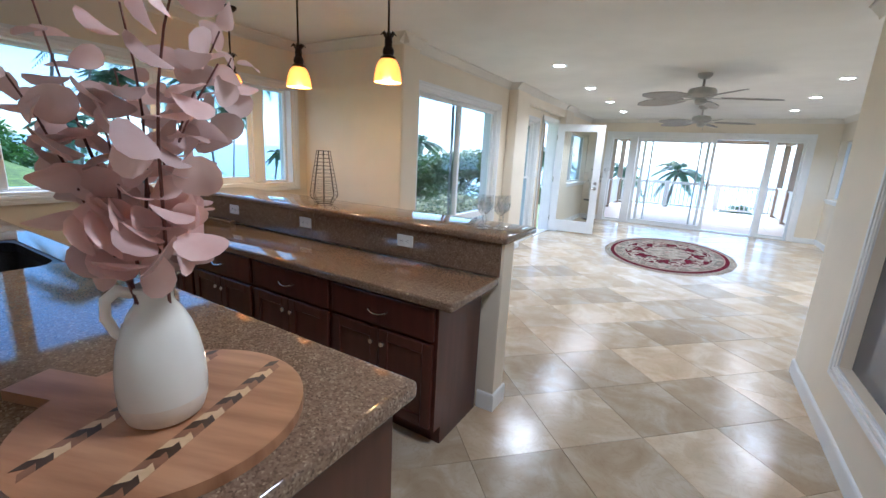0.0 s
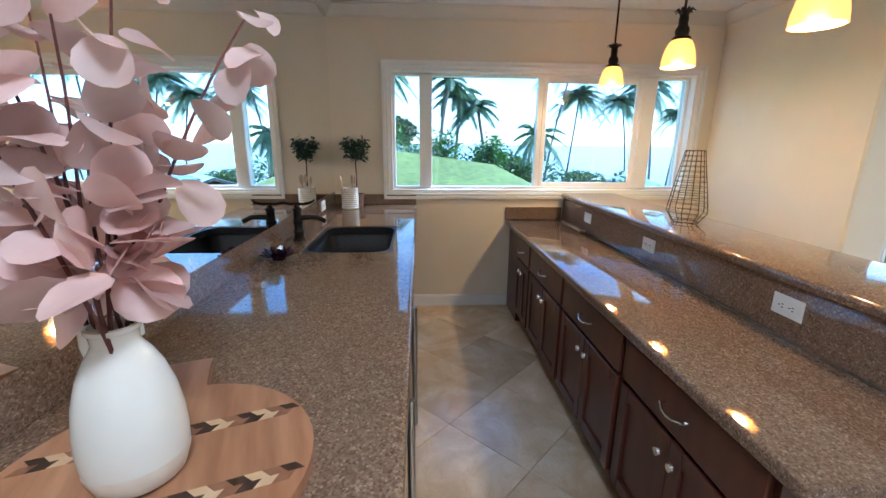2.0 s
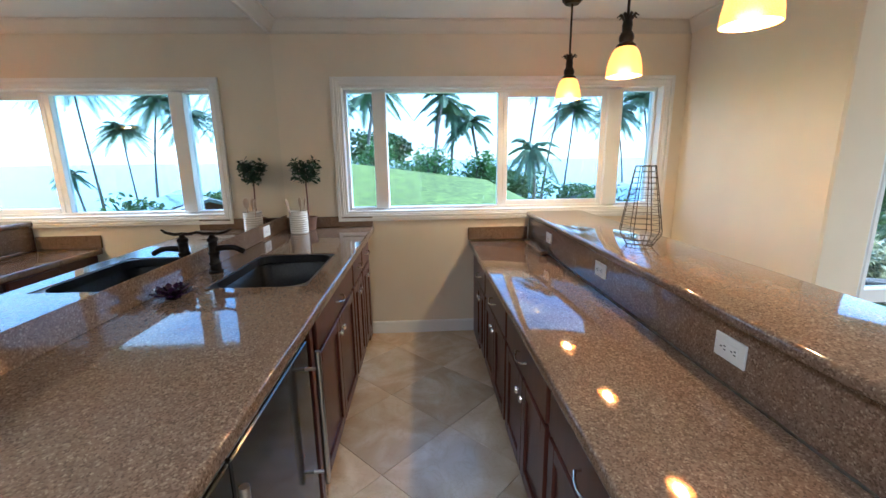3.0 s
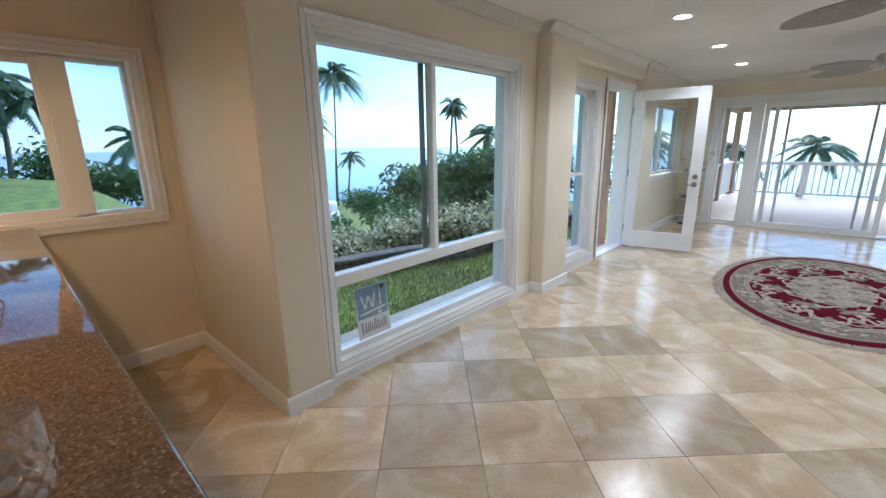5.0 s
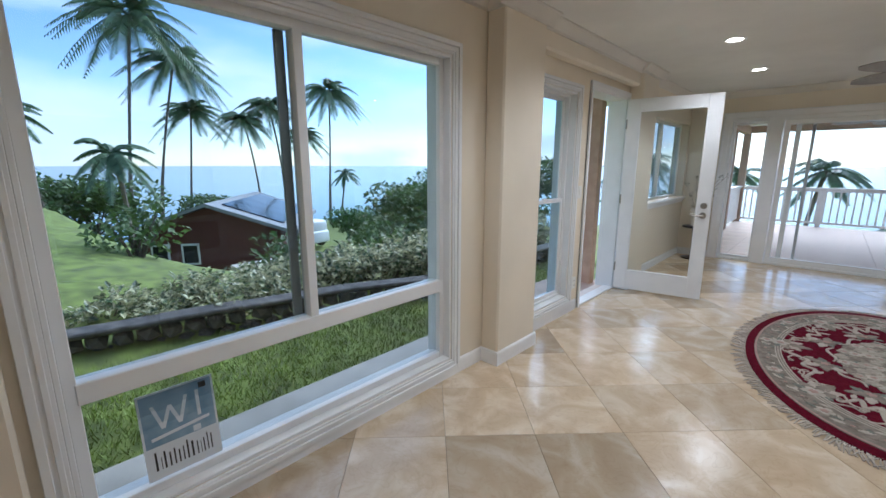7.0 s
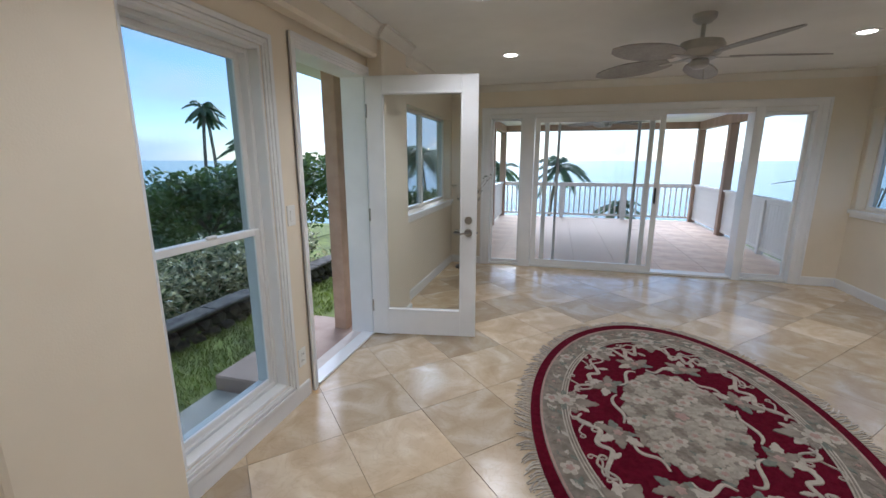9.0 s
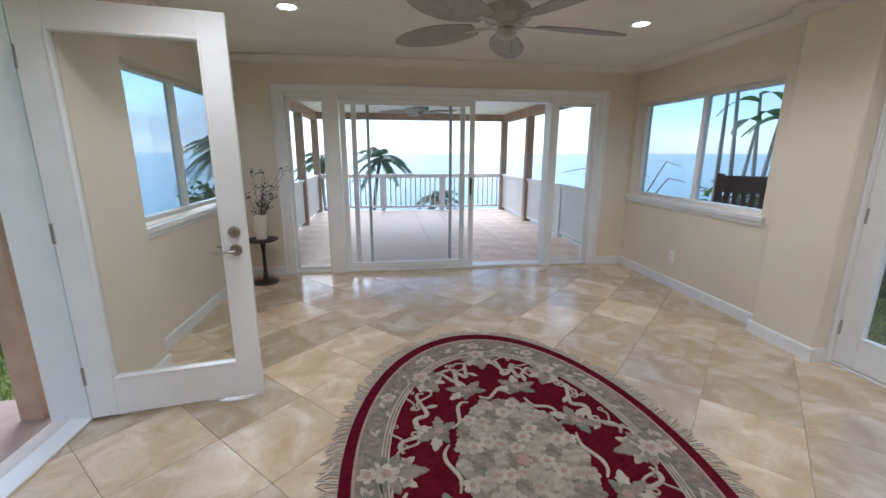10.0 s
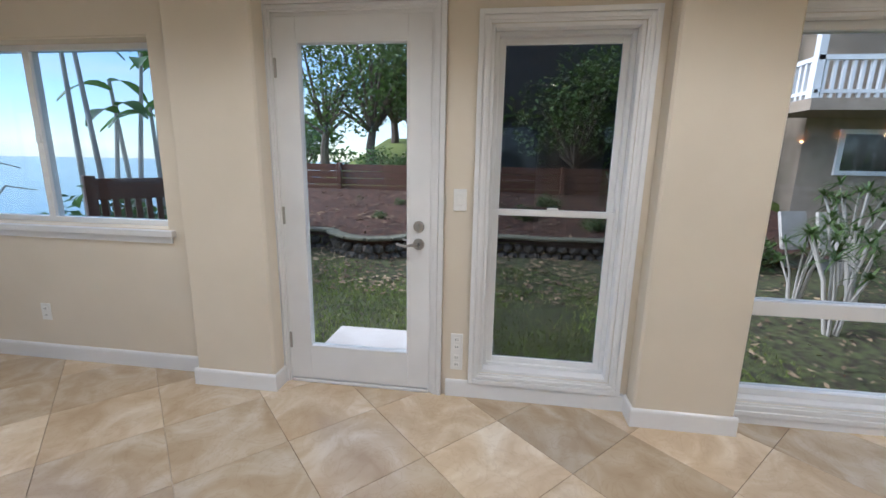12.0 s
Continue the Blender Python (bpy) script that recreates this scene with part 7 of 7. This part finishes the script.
# red house below
def red_house():
    h = thing("red_house", "low dark red house with a grey gable roof and solar panels", "house", at=(-27.0, 13.2, -4.5), turn=53)
    W, D, H = 3.3, 4.2, 2.75
    part("wall", boxes((-W, W, -D, D, 0, H)), REDWALL, h)
    part("dado", boxes((-W - 0.02, W + 0.02, -D - 0.02, D + 0.02, 0, 0.8)), FENCEW, h)
    bm = bmesh.new()
    R_ = H + 1.15
    for s in (-1, 1):
        v = [bm.verts.new(p) for p in ((s * (W + 0.7), -D - 0.7, H - 0.25), (s * (W + 0.7), D + 0.7, H - 0.25), (0, D + 0.7, R_), (0, -D - 0.7, R_), (s * (W + 0.7), -D - 0.7, H - 0.08), (s * (W + 0.7), D + 0.7, H - 0.08), (0, D + 0.7, R_ + 0.17), (0, -D - 0.7, R_ + 0.17))]
        for f in ((0, 1, 2, 3), (4, 5, 6, 7), (0, 1, 5, 4), (1, 2, 6, 5), (2, 3, 7, 6), (3, 0, 4, 7)):
            bm.faces.new([v[q] for q in f])
    part("roof", bm, ROOF, h, "grey metal roof")
    bm = bmesh.new()
    for s in (-1, 1):
        v = [bm.verts.new(p) for p in ((-W, s * D, H), (W, s * D, H), (0, s * D, R_ - 0.05))]
        bm.faces.new(v)
        v2 = [bm.verts.new(p) for p in ((-W, s * (D - 0.1), H), (W, s * (D - 0.1), H), (0, s * (D - 0.1), R_ - 0.05))]
        bm.faces.new(v2)
    part("gable", bm, REDWALL, h)
    sl = math.atan2(R_ + 0.17 - H + 0.08, W + 0.7)
    for k in range(4):
        bm = box(bmesh.new(), -1.55, 1.55, -0.95, 0.95, -0.03, 0.03, 0.01)
        bmesh.ops.transform(bm, matrix=pose(1.95, -2.95 + k * 1.98, H + 0.68, 0, math.degrees(sl), 0), verts=bm.verts)
        part("solar_panel", bm, SOLAR, h, "black solar panel")
    for x, y, w in ((W + 0.02, -2.2, 0.55), (W + 0.02, 0.4, 0.55)):
        f = part("window", frame_ring(x - 0.02, x + 0.05, y - w, y + w, 0.9, 2.0, 0.09), RAILW, h)
        part("pane", boxes((x, x + 0.02, y - w + 0.08, y + w - 0.08, 0.98, 1.92)), SOLAR, f)
    for x in (-2.5, -1.1):
        f = part("window", boxes((x - 0.42, x + 0.42, -D - 0.06, -D - 0.021, 0.9, 2.0)), RAILW, h)
        part("pane", boxes((x - 0.33, x + 0.33, -D - 0.075, -D - 0.061, 1.0, 1.9)), SOLAR, f)
    return h


red_house()
fh = thing("white_house", "small far white house with a pale roof among trees", "house", at=(-46, -16, 1.6), turn=15)
part("wall", boxes((-4, 4, -3, 3, -3, 2.6)), RAILW, fh)
bm = bmesh.new()
prism(bm, [(-3.6, 2.6), (3.6, 2.6), (0, 4.0)], -4.6, 4.6)
bmesh.ops.transform(bm, matrix=pose(0, 0, 0, 90, 0, 90), verts=bm.verts)
part("roof", bm, ROOF, fh)
for y in (-1.6, 0.2, 1.8):
    part("window", boxes((4.001, 4.05, y - 0.5, y + 0.5, 0.4, 1.7)), SOLAR, fh)
setting("driveway", sheet([-34, -30, -26, -22, -18, -14], [13.6 + k * 0.9 for k in range(5)], lambda x, y: ground_z(x, y) + 0.05), ASPH, "grey asphalt driveway below the garden", "road", True)
setting("pond", sheet([-19.5, -18, -16.5], [10.4, 12.0, 13.4], lambda x, y: -3.0), SOLAR, "small dark pool with still water", "pool")
setting("pond_coping", boxes((-19.9, -19.5, 10.1, 13.7, -4.4, -2.94), (-16.5, -16.1, 10.1, 13.7, -4.4, -2.94), (-19.5, -16.5, 10.1, 10.4, -4.4, -2.94), (-19.5, -16.5, 13.4, 13.7, -4.4, -2.94)), CONC, "concrete coping round the pool", "coping")


def parked_van(at, turn):
    v = thing("parked_van", "white parked van on the driveway", "van", at=at, turn=turn)
    bm = box(bmesh.new(), -2.1, 2.1, -0.85, 0.85, 0.35, 1.15, 0.12, 3)
    box(bm, -2.0, 1.2, -0.80, 0.80, 1.0, 1.85, 0.16, 3)
    part("body", bm, RAILW, v, smooth=True)
    part("windscreen", boxes((1.15, 1.23, -0.66, 0.66, 1.18, 1.66), bevel=0.02), SOLAR, v)
    for s in (-1, 1):
        part("side_glass", boxes((-1.8, 0.9, s * 0.80 - 0.012, s * 0.80 + 0.012, 1.22, 1.64)), SOLAR, v)
        for x in (-1.3, 1.3):
            w = part("wheel", tube(bmesh.new(), (x, s * 0.62, 0.33), (x, s * 0.86, 0.33), 0.33, seg=20), DARK, v)
            part("rim", tube(bmesh.new(), (x, s * 0.861, 0.33), (x, s * 0.87, 0.33), 0.19, seg=16), STEEL, w)
    return v


parked_van((-27.5, 17.4, ground_z(-27.5, 17.4) + 0.06), 190)

# neighbouring wing with a white balcony
bh = thing("balcony_house", "tan two-storey wing with a white balcony and sliding window", "house", at=(9.6, 1.05, -0.4), turn=0)
TAN = noise_mix(mat("tan_stucco", rough=0.85), (0.34, 0.27, 0.20), (0.42, 0.34, 0.26), 5, bump=0.3, bump_scale=60)
part("wall", boxes((0, 5, -7, -0.1, 0, 5.6)), TAN, bh)
part("roof", boxes((-1.4, 5.5, -7.4, 1.3, 5.6, 5.8)), ROOF, bh)
bl = part("balcony", boxes((-1.3, 0, -6.8, 0.7, 2.80, 3.0)), TAN, bh)
part("handrail", boxes((-1.3, -1.22, -6.8, 0.7, 3.62, 3.70), (-1.3, 0, 0.62, 0.70, 3.62, 3.70), (-1.29, -1.23, -6.8, 0.7, 3.08, 3.14), (-1.3, 0, 0.63, 0.69, 3.08, 3.14)), RAILW, bl)
me = mesh_of("baluster", boxes((-0.025, 0.025, -0.025, 0.025, 3.0, 3.62)), RAILW)
for k in range(50):
    b = new("baluster", me)
    b.parent = bl
    b.location = (-1.26, 0.55 - k * 0.145, 0)
for k in range(8):
    b = new("baluster", me)
    b.parent = bl
    b.location = (-1.12 + k * 0.145, 0.66, 0)
for y in (0.6, -2.6):
    part("column", boxes((-1.3, -1.18, y, y + 0.12, 3.0, 5.6)), RAILW, bh)
f = part("window", frame_ring(-0.06, -0.001, -2.85, -0.75, 1.67, 2.58, 0.09), RAILW, bh)
part("mullion", boxes((-0.06, -0.001, -1.84, -1.76, 1.76, 2.49)), RAILW, f)
part("pane", boxes((-0.02, -0.003, -2.76, -1.84, 1.76, 2.49)), SOLAR, f)
part("pane", boxes((-0.02, -0.003, -1.76, -0.84, 1.76, 2.49)), SOLAR, f)
bx = thing("leaning_panels", "tan boards leaning in the garden", "boards", at=(7.4, 1.5, -0.3), turn=10)
for k in range(2):
    bm = box(bmesh.new(), -0.03, 0.03, -0.25, 0.25, 0, 1.0, 0.004)
    bmesh.ops.transform(bm, matrix=pose(0.12 * k, 0.55 * k, 0, 0, 14, 6 * k), verts=bm.verts)
    part("board", bm, CONC, bx)

def dracaena(seed):
    rng = random.Random(seed)
    d = thing("dracaena", "pale bare stems topped with tufts of dark strap leaves", "plant", "garden dracaenas")
    bm, lv = bmesh.new(), bmesh.new()
    for k in range(8):
        a, h = rng.uniform(0, 6.28), rng.uniform(0.55, 1.35)
        tip = Vector((0.32 * h * math.cos(a), 0.32 * h * math.sin(a), h))
        pipe(bm, [(0.05 * math.cos(a), 0.05 * math.sin(a), -0.1), (tip.x * 0.45, tip.y * 0.45, h * 0.55), tuple(tip)], [0.022, 0.018, 0.014], 6)
        for q in range(20):
            b, up, ln = rng.uniform(0, 6.28), rng.uniform(-0.1, 1.2), rng.uniform(0.22, 0.4)
            prev = None
            for s in range(5):
                u = s / 4
                c = tip + Vector((math.cos(b) * math.cos(up) * ln * u, math.sin(b) * math.cos(up) * ln * u, ln * (math.sin(up) * u - 0.5 * u * u)))
                e = Vector((-math.sin(b), math.cos(b), 0)) * (0.016 * (1 - u) ** 0.5 + 0.001)
                row = [lv.verts.new(c - e), lv.verts.new(c + e)]
                if prev:
                    lv.faces.new((prev[0], prev[1], row[1], row[0]))
                prev = row
    part("stems", bm, CONC, d, smooth=True)
    part("leaves", lv, LEAF1, d, "dark strap leaves")
    return d


put(dracaena(3), [(6.3, 2.15, -0.26, 0, 1.0), (4.3, 3.7, -0.26, 40, 0.8), (5.2, 3.5, -0.26, 210, 0.7), (4.9, 2.4, -0.26, 300, 0.9), (5.4, 2.7, -0.26, 80, 0.75), (7.6, 1.2, -0.2, 150, 1.0), (9.2, 4.6, 0.45, 20, 0.6), (8.9, 7.3, 0.42, 70, 0.35)])

# fallen leaves on the bank and the bed
FALLEN = noise_mix(mat("fallen_leaf", rough=0.8), (0.10, 0.055, 0.03), (0.38, 0.27, 0.16), 2, island=True)
rng = random.Random(61)
for x0, x1, y0, y1, n in ((7.3, 9.7, 2.0, 11.5, 1500), (4.6, 7.1, 4.6, 11.0, 1700), (2.7, 8.5, 0.0, 4.8, 1100)):
    verts, faces = [], []
    for _ in range(n):
        x, y = rng.uniform(x0, x1), rng.uniform(y0, y1)
        z = (0.0 + (x - 7.15) * 0.26 + 0.05 * math.sin(5 * x) * math.cos(4 * y)) if x0 > 7 else -0.238
        a, s = rng.uniform(0, 6.28), rng.uniform(0.025, 0.06)
        ca, sa = math.cos(a) * s, math.sin(a) * s
        i = len(verts)
        verts += [(x - ca, y - sa, z + 0.008), (x + sa * 0.4, y - ca * 0.4, z + rng.uniform(0.005, 0.03)), (x + ca, y + sa, z + rng.uniform(0.005, 0.03)), (x - sa * 0.4, y + ca * 0.4, z + 0.01)]
        faces.append((i, i + 1, i + 2, i + 3))
    me = bpy.data.meshes.new("fallen_leaves")
    me.from_pydata(verts, [], faces)
    me.materials.append(FALLEN)
    tagged(new("fallen_leaves", me), "dry tan leaves fallen on the dark soil", "leaf litter", kind="stuff")

# lawn blades close to the house
rng = random.Random(30)
BLADE = noise_mix(mat("grass_blade", rough=0.6), (0.12, 0.165, 0.024), (0.29, 0.37, 0.055), 1.6, island=True)
for name, x0, x1, y0, y1, n in (("grass_west", -5.3, -3.60, 1.5, 10.5, 32000), ("grass_east", 2.45, 6.4, 4.5, 11.4, 52000)):
    verts, faces = [], []
    for _ in range(n):
        x, y = rng.uniform(x0, x1), rng.uniform(y0, y1)
        if x0 > 0 and math.sin(2.1 * x + 1.3 * math.sin(1.7 * y)) + math.sin(2.6 * y + 0.8 * x) + 0.55 * (x - 4.6) + rng.uniform(-0.9, 0.9) > 1.0:
            continue
        a, h = rng.uniform(0, 3.14), rng.uniform(0.02, 0.065)
        w = 0.006
        i = len(verts)
        verts += [(x - w * math.cos(a), y - w * math.sin(a), -0.285), (x + w * math.cos(a), y + w * math.sin(a), -0.285), (x + rng.uniform(-0.04, 0.04), y + rng.uniform(-0.04, 0.04), -0.28 + h)]
        faces.append((i, i + 1, i + 2))
    me = bpy.data.meshes.new(name)
    me.from_pydata(verts, [], faces)
    me.materials.append(BLADE)
    g = new("grass", me)
    tagged(g, "short green lawn grass beside the house", "grass", kind="stuff")


# ---- floor tiles ----
def cut(poly, axis, limit, keep_less):
    out = []
    for a in range(len(poly)):
        p, q = poly[a], poly[(a + 1) % len(poly)]
        ip, iq = (p[axis] <= limit) == keep_less, (q[axis] <= limit) == keep_less
        if ip:
            out.append(p)
        if ip != iq:
            t = (limit - p[axis]) / (q[axis] - p[axis])
            out.append((p[0] + t * (q[0] - p[0]), p[1] + t * (q[1] - p[1])))
    return out


def clipped(poly, x0, x1, y0, y1):
    for axis, limit, less in ((0, x0, False), (0, x1, True), (1, y0, False), (1, y1, True)):
        poly = cut(poly, axis, limit, less) if len(poly) > 2 else poly
    return poly


def tile_mesh(poly, z0, z1):
    bm = bmesh.new()
    k = 0.0012
    cx, cy = sum(p[0] for p in poly) / len(poly), sum(p[1] for p in poly) / len(poly)
    rings = []
    for s, z in ((0.0, z0), (0.0, z1 - k), (k, z1)):
        ring = []
        for x, y in poly:
            d = math.hypot(x - cx, y - cy) or 1
            ring.append(bm.verts.new((x - (x - cx) / d * s, y - (y - cy) / d * s, z)))
        rings.append(ring)
    for r0, r1 in zip(rings, rings[1:]):
        for a in range(len(poly)):
            b = (a + 1) % len(poly)
            bm.faces.new((r0[a], r0[b], r1[b], r1[a]))
    bm.faces.new(rings[-1])
    return mesh_of("tile", bm, TRAV)


HALF = 0.3405
floor = tagged(new("floor"), "polished beige travertine tiles laid on the diagonal", "floor", kind="structure")
gap = 0.0015
whole = tile_mesh([(HALF - gap, 0), (0, HALF - gap), (-HALF + gap, 0), (0, -HALF + gap)], -0.012, 0.0)
regions = [(XK, -2.50, 0.0, YA), (-2.50, PARTX, -2.6, YA), (XL - 0.0, PARTX, YA, 3.70), (XL, XR, 3.70, YN + 0.02)]
count = 0
for i in range(-40, 40):
    for j in range(-60, 40):
        if (i + j) % 2:
            continue
        cx, cy = 1.585 + i * HALF, 7.35 + (j + 1) * HALF
        diamond = [(cx + HALF - gap, cy), (cx, cy + HALF - gap), (cx - HALF + gap, cy), (cx, cy - HALF + gap)]
        bits = []
        for rx0, rx1, ry0, ry1 in ((XK, PARTX, 0.0, YA), (-0.60, PARTX, -2.6, 0.0), (XL, PARTX, YA, 3.70), (XL - 0.02, XR + 0.02, 3.70, YN + 0.02)):
            p = clipped(diamond, rx0, rx1, ry0, ry1)
            if len(p) > 2:
                area = abs(sum(p[k][0] * p[(k + 1) % len(p)][1] - p[(k + 1) % len(p)][0] * p[k][1] for k in range(len(p)))) / 2
                if area > 0.0015:
                    bits.append((area, p))
        total = sum(a for a, _ in bits)
        if total > 0.985 * 2 * (HALF - gap) ** 2:
            t = new("tile", whole)
            t.location = (cx, cy, 0)
            t.parent = floor
        else:
            for a, p in bits:
                mx, my = sum(v[0] for v in p) / len(p), sum(v[1] for v in p) / len(p)
                t = new("tile", tile_mesh([(x - mx, y - my) for x, y in p], -0.012, 0.0))
                t.location = (mx, my, 0)
                t.parent = floor
